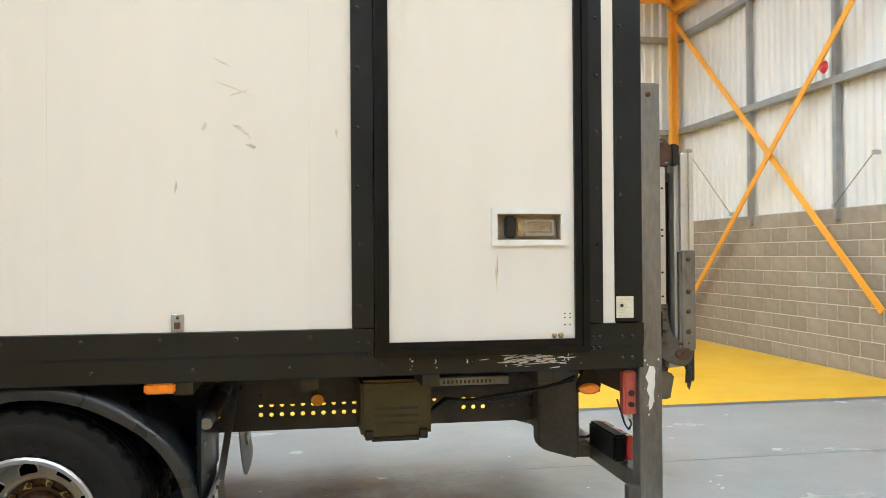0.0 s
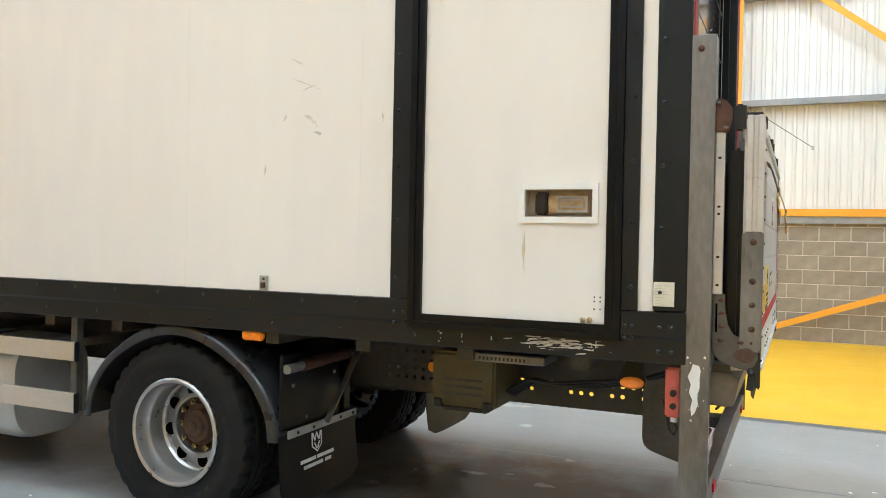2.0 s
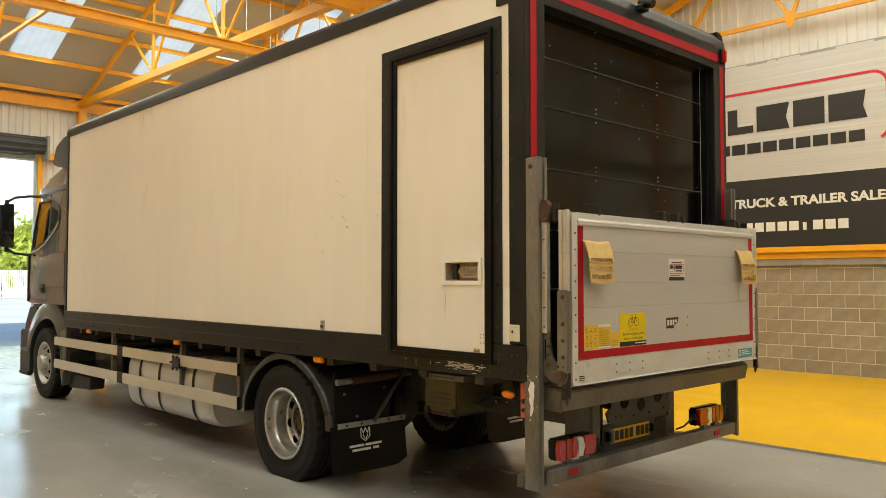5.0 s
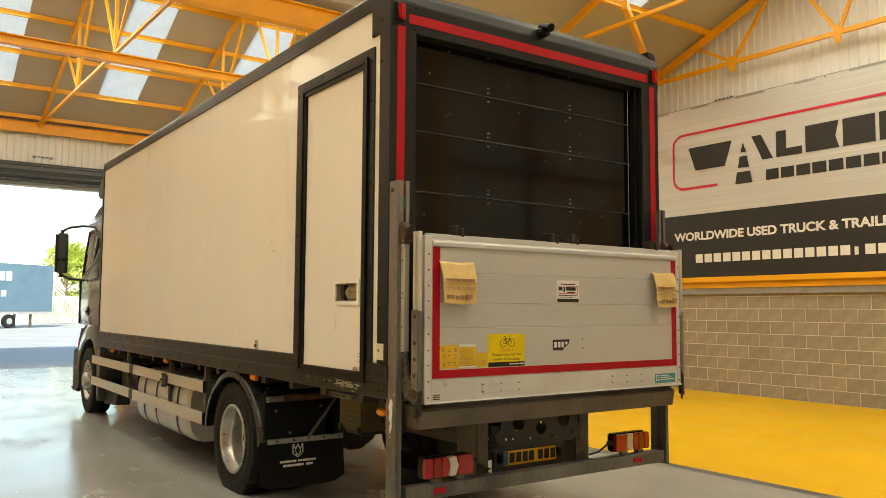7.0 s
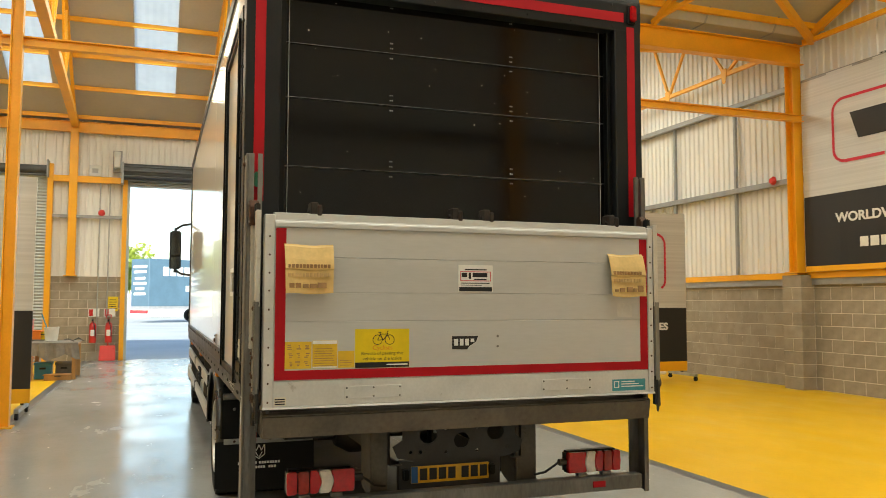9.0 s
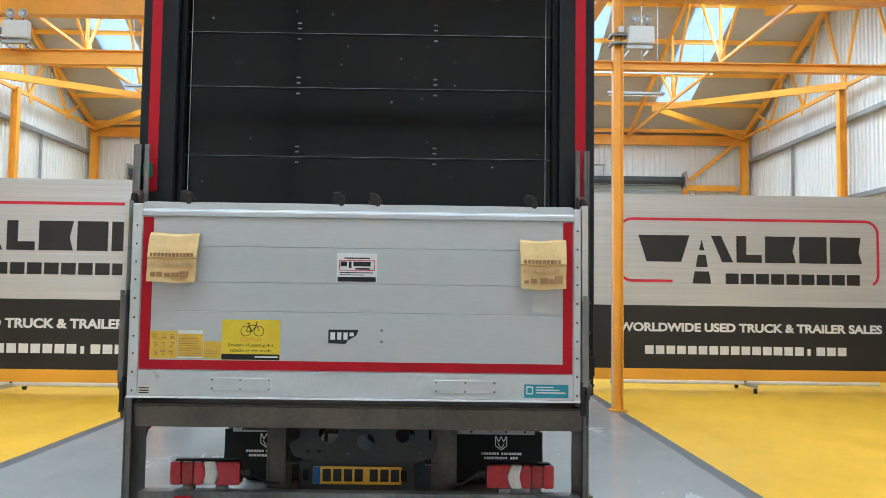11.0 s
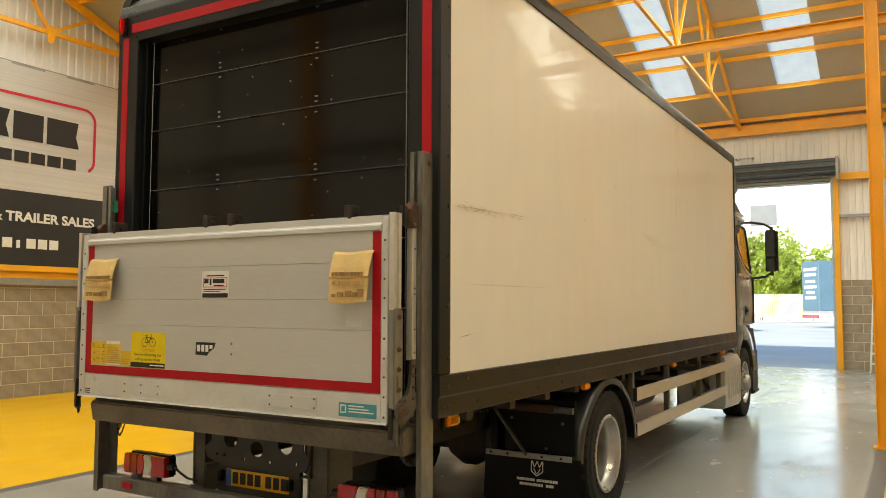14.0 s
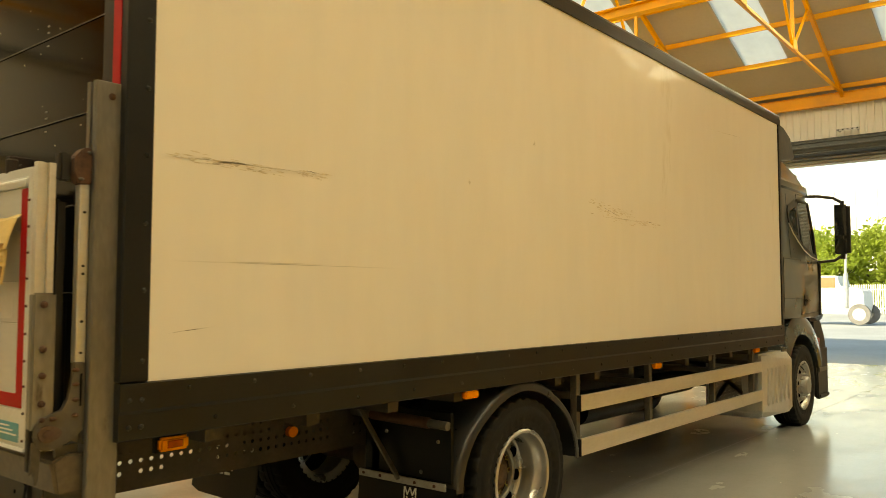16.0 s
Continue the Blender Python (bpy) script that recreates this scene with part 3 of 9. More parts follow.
# roof sheets with openings for the rooflights
ROOF_X = [(WEST - 0.15, RIDGE_W), (RIDGE_W, VALLEY), (VALLEY, RIDGE_E), (RIDGE_E, EAST + 0.15)]
bm = B()
ys = [SOUTH - 0.2] + [v for y in SKYLIGHT_Y for v in (y - 0.5, y + 0.5)] + [NORTH + 0.2]
for (xa, xb), (sa, sb) in zip(ROOF_X, SLOPES):
    for i, (ya, yb) in enumerate(zip(ys, ys[1:])):
        xs = [(xa, xb)] if i % 2 == 0 else [(xa, sa), (sb, xb)]
        for a, b in xs:
            za, zb = (EAVE + PITCH * (min(abs(x - WEST), abs(x - VALLEY)) if x < VALLEY else min(abs(x - VALLEY), abs(x - EAST))) for x in (a, b))
            if a < WEST:
                za = EAVE - 0.06
            if b > EAST:
                zb = EAVE - 0.06
            prism(bm, [(a, ya, za), (b, ya, zb), (b, ya, zb + 0.06), (a, ya, za + 0.06)], (0, yb - ya, 0))
ceiling = tagged(part("ceiling", bm, "roof"), "pale grey pitched roof lining between orange purlins", "ceiling", kind="structure")
for xa, xb in SLOPES:
    za, zb = roof_z(xa), roof_z(xb)
    for y in SKYLIGHT_Y:
        bm = B()
        n = 12
        for k in range(n):
            u0, u1 = y - 0.5 + k / n, y - 0.5 + (k + 1) / n
            h0, h1 = 0.03 + 0.003 * (k % 2), 0.03 + 0.003 * ((k + 1) % 2)
            quad(bm, [(xa, u0, za + h0), (xb, u0, zb + h0), (xb, u1, zb + h1), (xa, u1, za + h1)])
        ob = tagged(part("rooflight", bm, "rooflight"), "long translucent rooflight sheet in the roof slope", "rooflight", "rooflights", "structure")

# steel frame
FRAMES = [SOUTH + 0.2, -3.75, 2.95, NORTH - 0.2]


def truss(name, lab, xa, xb, ya, yb, chord, depth):
    """A lattice truss from eave to eave: level tie, two rafters, posts and braces over two nodes of the tie."""
    t = thing(name, (xa, ya, EAVE - 0.3), lab, "roof truss", name + "es", "structure")
    xm = (xa + xb) / 2
    at = lambda x: ya + (yb - ya) * (x - xa) / (xb - xa)
    zb, top = EAVE - 0.08 - depth / 2, lambda x: roof_z(x) - 0.2
    bm = B()
    beam(bm, (xa, ya, zb), (xb, yb, zb), chord, depth)
    part("bottom_chord", bm, "orange", t)
    for a, b in ((xa, xm), (xm, xb)):
        bm = B()
        beam(bm, (a, at(a), top(a)), (b, at(b), top(b)), 0.075, 0.11)
        part("rafter", bm, "orange", t)
    for node, way in ((xa + 4.4, -1), (xb - 4.4, 1)):
        for x, w in ((node, 0.06), (node + way * 1.25, 0.045), (node - way * 1.55, 0.05)):
            bm = B()
            beam(bm, (node, at(node), zb + depth * 0.3), (x, at(x), top(x)), w, w)
            part("strut", bm, "orange", t)
        bm = B()
        prism(bm, [(node - 0.16, at(node) + 0.04, zb - 0.02), (node + 0.16, at(node) + 0.04, zb - 0.02), (node + 0.1, at(node) + 0.04, zb + 0.18), (node - 0.1, at(node) + 0.04, zb + 0.18)], (0, 0.012, 0))
        part("gusset", bm, "orange", t)
    bm = B()
    prism(bm, [(xm - 0.25, at(xm) - 0.01, top(xm) - 0.1), (xm + 0.25, at(xm) - 0.01, top(xm) - 0.1), (xm, at(xm) - 0.01, top(xm) + 0.05)], (0, 0.02, 0))
    part("gusset", bm, "orange", t)
    return t


def gable_truss(y, xa, xb, way):
    """Light truss against a gable: tie with hanging tabs and a V of braces over each."""
    t = thing("gable_truss", (xa, y, EAVE - 0.3), "orange lattice truss along the gable wall", "roof truss", "gable trusses", "structure")
    xm = (xa + xb) / 2
    zb, top = EAVE - 0.14, lambda x: roof_z(x) - 0.14
    bm = B()
    beam(bm, (xa, y, zb), (xb, y, zb), 0.07, 0.08)
    part("bottom_chord", bm, "orange", t)
    for a, b in ((xa, xm), (xm, xb)):
        bm = B()
        beam(bm, (a, y, top(a)), (b, y, top(b)), 0.08, 0.14)
        part("rafter", bm, "orange", t)
    n, half = 6, (xb - xa) / 12
    for k in range(1, n):
        x = xa + (xb - xa) * k / n
        for q in (x - half * 0.85, x + half * 0.85):
            bm = B()
            beam(bm, (x, y, zb), (q, y, top(q)), 0.05, 0.06)
            part("strut", bm, "orange", t)
        bm = B()
        prism(bm, [(x - 0.09, y - way * 0.045, zb + 0.12), (x + 0.09, y - way * 0.045, zb + 0.12), (x + 0.07, y - way * 0.045, zb - 0.12), (x + 0.03, y - way * 0.045, zb - 0.2), (x - 0.03, y - way * 0.045, zb - 0.2), (x - 0.07, y - way * 0.045, zb - 0.12)], (0, way * 0.012, 0))
        part("gusset", bm, "orange", t, "hanging steel tab")


MAIN, LIGHT_LABEL = "orange painted lattice roof truss with a broad bottom chord", "light orange roof truss of thin angle sections"
for y, yw in ((FRAMES[1], -3.98), (FRAMES[2], 2.77)):
    yv = -3.55 if y < 0 else 3.04
    truss("roof_truss", MAIN, WEST + 0.05, VALLEY - 0.1, yw, yv, 0.18, 0.16)
    truss("roof_truss", MAIN, VALLEY + 0.1, EAST - 0.05, yv, y, 0.18, 0.16)
for yw, yv in ((-7.0, -6.75), (-0.57, -0.27), (6.13, 6.3)):
    truss("light_roof_truss", LIGHT_LABEL, WEST + 0.05, VALLEY - 0.1, yw, yv, 0.06, 0.06)
    truss("light_roof_truss", LIGHT_LABEL, VALLEY + 0.1, EAST - 0.05, yv, yv, 0.06, 0.06)
for y, way in ((FRAMES[0], -1), (FRAMES[3], 1)):
    gable_truss(y, WEST + 0.05, VALLEY - 0.1, way)
    gable_truss(y, VALLEY + 0.1, EAST - 0.05, way)
for s, yw in ((1, FRAMES[3]), (-1, FRAMES[0])):
    ym = (FRAMES[2] + FRAMES[3]) / 2 if s > 0 else (FRAMES[0] + FRAMES[1]) / 2
    for xs, xe in ((WEST + 2.35, WEST + 0.2), (WEST + 2.35, WEST + 6.2), (VALLEY - 2.4, VALLEY - 0.3), (VALLEY + 2.4, VALLEY + 0.3), (EAST - 2.4, EAST - 0.2)):
        bm = B()
        beam(bm, (xs, ym, EAVE + 0.2), (xe, yw, EAVE - 0.15), 0.09, 0.16)
        tagged(part("plan_brace", bm, "orange"), "orange slanting brace between truss and gable wall", "brace", "roof braces", "structure")

# purlins run from gable to gable
for xa, xb in ROOF_X:
    for f in (0.06, 0.26, 0.46, 0.66, 0.86):
        x = xa + (xb - xa) * f if xa in (ROOF_X[0][0], ROOF_X[2][0]) else xb - (xb - xa) * f
        bm = B()
        z = roof_z(x) - 0.06
        beam(bm, (x, SOUTH, z), (x, NORTH, z), 0.06, 0.11)
        tagged(part("purlin", bm, "orange"), "orange steel purlin under the roof sheets", "purlin", "purlins", "structure")

# eaves beams, valley girder and its boxed gutter
for nm, x in (("eaves_beam", WEST + 0.1), ("eaves_beam", EAST - 0.1)):
    bm = B()
    i_beam(bm, (x, SOUTH, EAVE - 0.23), (x, NORTH, EAVE - 0.23), 0.14, 0.29)
    tagged(part(nm, bm, "orange"), "orange steel eaves beam along the top of the wall", "eaves beam", "eaves beams", "structure")
bm = B()
prism(bm, [(VALLEY - 0.42, SOUTH, EAVE + 0.16), (VALLEY + 0.42, SOUTH, EAVE + 0.16), (VALLEY + 0.25, SOUTH, EAVE - 0.08), (VALLEY - 0.25, SOUTH, EAVE - 0.08)], (0, NORTH - SOUTH, 0))
tagged(part("valley_gutter", bm, "roof"), "boxed pale valley gutter between the two roofs", "gutter", kind="structure")
for k in range(13):
    y = SOUTH + 0.8 + 1.5 * k
    bm = B()
    prism(bm, [(VALLEY - 0.43, y, EAVE + 0.165), (VALLEY - 0.258, y, EAVE - 0.088), (VALLEY + 0.258, y, EAVE - 0.088), (VALLEY + 0.43, y, EAVE + 0.165), (VALLEY + 0.415, y, EAVE + 0.165), (VALLEY + 0.25, y, EAVE - 0.079), (VALLEY - 0.25, y, EAVE - 0.079), (VALLEY - 0.415, y, EAVE + 0.165)], (0, 0.035, 0))
    tagged(part("gutter_strap", bm, "girt"), "grey steel strap round the valley gutter", "strap", "gutter straps", "structure")
bm = B()
i_beam(bm, (VALLEY, FRAMES[0], 6.44), (VALLEY, FRAMES[1], 6.44), 0.16, 0.2, 0.018)
tagged(part("gutter_beam", bm, "orange"), "orange beam under the valley gutter", "beam", kind="structure")
for ya, yb in zip(FRAMES, FRAMES[1:]):
    g = thing("valley_girder", (VALLEY, ya, 5.0), "orange girder and lower tie between valley columns", "girder", "valley girders", "structure")
    bm = B()
    zg = 5.885 if ya == FRAMES[0] else 6.27
    i_beam(bm, (VALLEY, ya, zg), (VALLEY, yb, zg), 0.18, 0.38, 0.02)
    part("girder", bm, "orange", g)
    bm = B()
    i_beam(bm, (VALLEY, ya, 5.07), (VALLEY, yb, 5.07), 0.12, 0.22 if ya == FRAMES[0] else 0.13)
    part("lower_tie", bm, "orange", g)


def column(x, y, w, top, lab, web="x", foot=0.0):
    c = thing("column", (x, y, foot), lab, "column", "columns", "structure")
    bm = B()
    i_beam(bm, (x, y, foot), (x, y, top), w, w, 0.014, (1, 0, 0) if web == "x" else (0, 1, 0))
    part("shaft", bm, "orange", c)
    bm = B()
    box(bm, x - w * 0.8, x + w * 0.8, y - w * 0.8, y + w * 0.8, foot, foot + 0.02)
    part("base_plate", bm, "orange", c)
    return c


for y in FRAMES:
    inner = y in FRAMES[1:3]
    column(VALLEY + (0.1 if inner else 0.18 if y < 0 else -0.2), -3.55 if y == FRAMES[1] else 3.04 if y == FRAMES[2] else y, 0.145 if inner else 0.26 if y < 0 else 0.2, 6.15, "orange steel column under the valley girder", "y" if inner else "x", 2.17 if y == FRAMES[-1] else 0.0)
    for x in (WEST + 0.15, EAST - 0.15):
        column(x, -3.98 if x < 0 and y == FRAMES[1] else 2.77 if x < 0 and y == FRAMES[2] else -4.35 if y == FRAMES[1] else y, 0.14 if x > 0 and y == FRAMES[-1] else 0.2, EAVE - 0.3, "orange steel wall column of the hall", "x", 2.3 if x < 0 and inner else 0.0)
for x in (-13.3, -0.56):
    for y in (FRAMES[0] + 0.05, FRAMES[-1] - 0.05):
        column(x - 1.25 if x < -10 and y < 0 else x, y, 0.16, EAVE - 0.1, "orange steel wall column of the hall", "y", 2.17 if x > -10 else 0.0)

# built-up valley column at the south gable: a second shaft tied by a web plate
column(VALLEY - 0.42, FRAMES[0], 0.24, 6.15, "orange steel column under the valley girder", "x")
bm = B()
box(bm, VALLEY - 0.30, VALLEY + 0.05, FRAMES[0] - 0.012, FRAMES[0] + 0.012, 0.02, 6.14)
tagged(part("web_plate", bm, "orange"), "orange web plate between the column shafts", "web plate", kind="structure")

# grey wall rails and the orange rail on top of the blocks
for nm, z in (("wall_rail", 3.97), ("wall_rail", 5.78)):
    for y, s in ((NORTH - 0.0, 1), (SOUTH, -1)):
        bm = B()
        box(bm, WEST + 0.1, EAST - 0.1, y - 0.09, y + 0.06, z - 0.05, z + 0.05)
        tagged(part(nm, bm, "girt"), "grey galvanised cladding rail across the wall", "wall rail", "wall rails", "structure")
    bm = B()
    box(bm, EAST - 0.06, EAST + 0.09, SOUTH + 0.1, NORTH - 0.1, z - 0.05, z + 0.05)
    tagged(part(nm, bm, "girt"), "grey galvanised cladding rail across the wall", "wall rail", "wall rails", "structure")
for y, s in ((NORTH, 1), (SOUTH, -1)):
    bm = B()
    box(bm, WEST + 0.3, EAST - 0.3, y - 0.07, y + 0.07, 2.07, 2.19)
    tagged(part("sill_rail", bm, "orange"), "orange steel rail on top of the block wall", "rail", "sill rails", "structure")

    bm = B()
    box(bm, WEST + 0.3, EAST - 0.3, y - 0.045, y + 0.07, 1.95, 2.07)
    tagged(part("wall_plate", bm, "girt"), "grey steel plate along the top of the blocks", "wall plate", "wall plates", "structure")

# cross bracing in the bay of the east wall
for k, (a, b) in enumerate((((4.0, 0.86), (9.6, 6.08)), ((3.9, 5.36), (9.66, 0.13)))):
    bm = B()
    beam(bm, (EAST - 0.12 - 0.05 * k, a[0], a[1]), (EAST - 0.12 - 0.05 * k, b[0], b[1]), 0.02, 0.1)
    tagged(part("cross_brace", bm, "orange"), "orange flat bar of the wall's X bracing", "brace", "wall braces", "structure")

# doors in the west wall
bm = B()
for y in (DOOR_S - 0.12, DOOR_N):
    box(bm, WEST - 0.02, WEST + 0.14, y, y + 0.12, 0, DOOR_TOP + 0.6)
d1 = tagged(part("door_1", bm, "orange"), "open roller-door opening with orange steel jambs", "door", kind="structure")
bm = B()
tube(bm, (WEST + 0.28, DOOR_S - 0.1, DOOR_TOP + 0.34), (WEST + 0.28, DOOR_N + 0.1, DOOR_TOP + 0.34), 0.2, 24)
for y in (DOOR_S, DOOR_N - 0.07):
    gb = B()
    box(gb, WEST - 0.01, WEST + 0.10, y, y + 0.07, 0, DOOR_TOP + 0.2)
    part("side_guide", gb, "roller", d1, "grey steel curtain guide")
for k in range(9):
    a = k * math.tau / 9
    c = Vector((WEST + 0.28 + 0.205 * math.cos(a), 0, DOOR_TOP + 0.34 + 0.205 * math.sin(a)))
    tube(bm, c + Vector((0, DOOR_S - 0.1, 0)), c + Vector((0, DOOR_N + 0.1, 0)), 0.03, 8)
part("rolled_curtain", bm, "drum", d1, "dark rolled-up shutter above the opening", True)
for k in range(3):
    bm = B()
    z = DOOR_TOP - 0.05 + k * 0.085
    prism(bm, [(WEST + 0.03, DOOR_S, z), (WEST + 0.07, DOOR_S, z + 0.04), (WEST + 0.03, DOOR_S, z + 0.082)], (0, DOOR_N - DOOR_S, 0))
    part("slat", bm, "roller" if k else "rail", d1, "" if k else "pale bottom bar of the curtain")
bm = B()
for y in (DOOR_S - 0.16, DOOR_N + 0.1):
    box(bm, WEST + 0.0, WEST + 0.56, y, y + 0.06, DOOR_TOP - 0.02, DOOR_TOP + 0.58)
part("end_plate", bm, "girt", d1)
for nm, (ya, yb) in (("door_2", GATE_N), ("door_3", GATE_S)):
    bm = B()
    for y in (ya - 0.14, yb):
        box(bm, WEST - 0.02, WEST + 0.16, y, y + 0.14, 0, 5.35)
    d = tagged(part(nm, bm, "orange"), "closed grey slatted roller door in orange jambs", "door", kind="structure")
    n = 60
    for k in range(n):
        bm = B()
        z = k * 5.05 / n
        prism(bm, [(WEST + 0.03, ya, z), (WEST + 0.055, ya, z + 0.043), (WEST + 0.03, ya, z + 5.05 / n)], (0, yb - ya, 0))
        part("slat", bm, "roller", d)
    bm = B()
    tube(bm, (WEST + 0.22, ya, 5.16), (WEST + 0.22, yb, 5.16), 0.12, 20)
    part("drum", bm, "drum", d, "dark roller drum housing", True)
    for y in (ya - 0.04, yb):
        bm = B()
        box(bm, WEST + 0.02, WEST + 0.42, y, y + 0.04, 4.95, 5.42, 0.01)
        part("end_plate", bm, "girt", d)


# ---- the lorry ----
TX0, TX1 = -7.97, 0.05
SIDE = 1.275
PB, PT, SB, RT = 1.31, 3.585, 1.10, 3.70
truck = thing("box_lorry", (-4.5, 0, 0), "dark grey box lorry with white box body and folded tail lift", "lorry")


def domes(bm, pts, way, r=0.0105, h=0.006):
    """Low rivet heads at the given places, standing out along way."""
    way = Vector(way)
    for p in pts:
        p = Vector(p)
        tube(bm, p - way * 0.002, p + way * h * 0.55, r, 10, r * 0.85)
        tube(bm, p + way * h * 0.5, p + way * h, r * 0.85, 10, r * 0.4)
    return bm


bm = B()
L = TX0 + 0.06
prism(bm, [(x, -SIDE, z) for x, z in ((L, PB - 0.03), (-1.325, PB - 0.03), (-1.325, 3.33), (-0.15, 3.33), (-0.15, PB - 0.03), (-0.083, PB - 0.03), (-0.083, PT + 0.02), (L, PT + 0.02))], (0, 0.04, 0))
near_panel = part("side_panel", bm, "panel", truck, "scuffed off-white glass-fibre side panel")
bm = B()
box(bm, TX0 + 0.06, TX1 - 0.1, SIDE - 0.04, SIDE, PB - 0.03, PT + 0.02)
off_panel = part("side_panel", bm, "panel", truck, "off-white glass-fibre side panel with long scrapes")
bm = B()
box(bm, TX0, TX0 + 0.05, -SIDE + 0.02, SIDE - 0.02, SB + 0.05, RT - 0.05)
part("front_panel", bm, "panel", truck)
bm = B()
box(bm, TX0 + 0.02, TX1 - 0.2, -SIDE + 0.03, SIDE - 0.03, RT - 0.06, RT, 0.02, 2)
part("roof_panel", bm, "panel", truck)
bm = B()
box(bm, TX0 + 0.05, TX1 - 0.1, -SIDE + 0.05, SIDE - 0.05, SB + 0.02, SB + 0.12)
part("load_floor", bm, "chassis", truck)
for x in np.arange(-7.6, -0.3, 0.55):
    bm = B()
    box(bm, x, x + 0.08, -SIDE + 0.06, SIDE - 0.06, SB - 0.06, SB + 0.02)
    part("floor_bearer", bm, "chassis", truck)
for s in (-1, 1):
    bm = B()
    full = [(SIDE + 0.016, SB + 0.112), (SIDE + 0.016, PB), (SIDE + 0.002, PB + 0.004), (SIDE - 0.03, PB), (SIDE - 0.03, SB), (SIDE + 0.004, SB), (SIDE + 0.009, SB + 0.006), (SIDE + 0.009, SB + 0.098)]
    under = [(SIDE + 0.009, SB + 0.082), (SIDE - 0.03, SB + 0.082), (SIDE - 0.03, SB), (SIDE + 0.004, SB), (SIDE + 0.009, SB + 0.006)]
    for xa, xb, shape in ((TX0, -1.226, full), (-1.226, -0.218, under), (-0.218, TX1, full)) if s < 0 else ((TX0, TX1, full),):
        prism(bm, [(xa, s * y, z) for y, z in shape], (xb - xa, 0, 0))
    rail = part("bottom_rail", bm, "trim", truck, "dark grey riveted bottom rail")
    bm = B()
    domes(bm, [(x, s * (SIDE + 0.016), PB - 0.03) for x in np.arange(-7.85, -1.4 if s < 0 else 0.0, 0.317)], (0, s, 0))
    domes(bm, [(x, s * (SIDE + 0.009), SB + 0.05) for x in np.arange(-7.75, 0.0, 0.41)], (0, s, 0))
    part("rivets", bm, "rivet", rail)
    bm = B()
    pts = [(TX0, s * (SIDE + 0.012), PT - 0.01), (TX0, s * (SIDE + 0.012), RT - 0.06)]
    pts += [(TX0, s * (SIDE - 0.05 + 0.062 * math.cos(a)), RT - 0.05 + 0.062 * math.sin(a)) for a in (0.3, 0.7, 1.1, 1.5)]
    pts += [(TX0, s * (SIDE - 0.09), RT + 0.01), (TX0, s * (SIDE - 0.03), PT - 0.01)]
    prism(bm, pts, (TX1 - TX0 - 0.02, 0, 0))
    part("top_rail", bm, "trim", truck, "dark grey rounded top rail")
    bm = B()
    box(bm, TX0 - 0.012, TX0 + 0.05, min(s * (SIDE - 0.02), s * (SIDE + 0.012)), max(s * (SIDE - 0.02), s * (SIDE + 0.012)), PB + 0.004, RT - 0.06)
    part("corner_post", bm, "trim", truck)
    bm = B()
    px = -0.088 if s < 0 else -0.068
    box(bm, px, TX1, min(s * 1.09, s * (SIDE + 0.012)), max(s * 1.09, s * (SIDE + 0.012)), PB + 0.005, 3.6, 0.006)
    box(bm, px, TX1, min(s * 1.09, s * (SIDE - 0.035)), max(s * 1.09, s * (SIDE - 0.035)), SB, PB + 0.005)
    pillar = part("rear_pillar", bm, "trim", truck, "dark grey riveted rear pillar")
    bm = B()
    domes(bm, [(px + 0.03, s * (SIDE + 0.012), z) for z in np.arange(1.4, 3.55, 0.26)], (0, s, 0))
    for z in (SB + 0.05, SB + 0.15):
        domes(bm, [(px + d, s * (SIDE + 0.016), z) for d in (0.03, 0.08)], (0, s, 0))
    part("rivets", bm, "rivet", pillar)
    bm = B()
    box(bm, TX1, TX1 + 0.003, min(s * 1.178, s * 1.236), max(s * 1.178, s * 1.236), 2.2, 3.43)
    part("reflective_tape", bm, "red_tape", truck, "red reflective tape")
bm = B()
prism(bm, [(TX1 + 0.002, -SIDE - 0.013, 3.40), (TX1 + 0.002, -SIDE - 0.013, 3.58), (TX1 - 0.012, -SIDE - 0.013, 3.64), (TX1 - 0.04, -SIDE - 0.013, 3.685), (TX1 - 0.1, -SIDE - 0.013, RT + 0.012), (TX1 - 0.24, -SIDE - 0.013, RT + 0.012), (TX1 - 0.24, -SIDE - 0.013, 3.40)], (0, 2 * SIDE + 0.026, 0), 0.004)
header = part("rear_header", bm, "trim", truck, "dark grey rear header with rounded top")
bm = B()
domes(bm, [(TX1 + 0.002, y, z) for y in np.arange(-1.1, 1.2, 0.31) for z in (3.425, 3.56)], (1, 0, 0), 0.006)
part("rivets", bm, "rivet", header)
bm = B()
box(bm, TX1 + 0.003, TX1 + 0.006, -1.15, 1.155, 3.455, 3.515)
part("reflective_tape", bm, "red_tape", truck, "red reflective tape")
for y in (-1.222, 1.212):
    bm = B()
    box(bm, TX1, TX1 + 0.02, y - 0.03, y + 0.03, 3.45, 3.565, 0.004)
    ml = part("marker_lamp", bm, "plastic", truck)
    bm = B()
    box(bm, TX1 + 0.018, TX1 + 0.045, y - 0.024, y + 0.024, 3.456, 3.558, 0.01, 2)
    part("lens", bm, "red_lens", ml, "red marker lens")
bm = B()
tube(bm, (TX1, 0.0, 3.665), (TX1 + 0.1, 0.0, 3.63), 0.03, 14)
box(bm, TX1 - 0.03, TX1 + 0.05, -0.05, 0.05, 3.60, 3.64, 0.008)
part("reversing_camera", bm, "plastic", truck, "small black reversing camera")

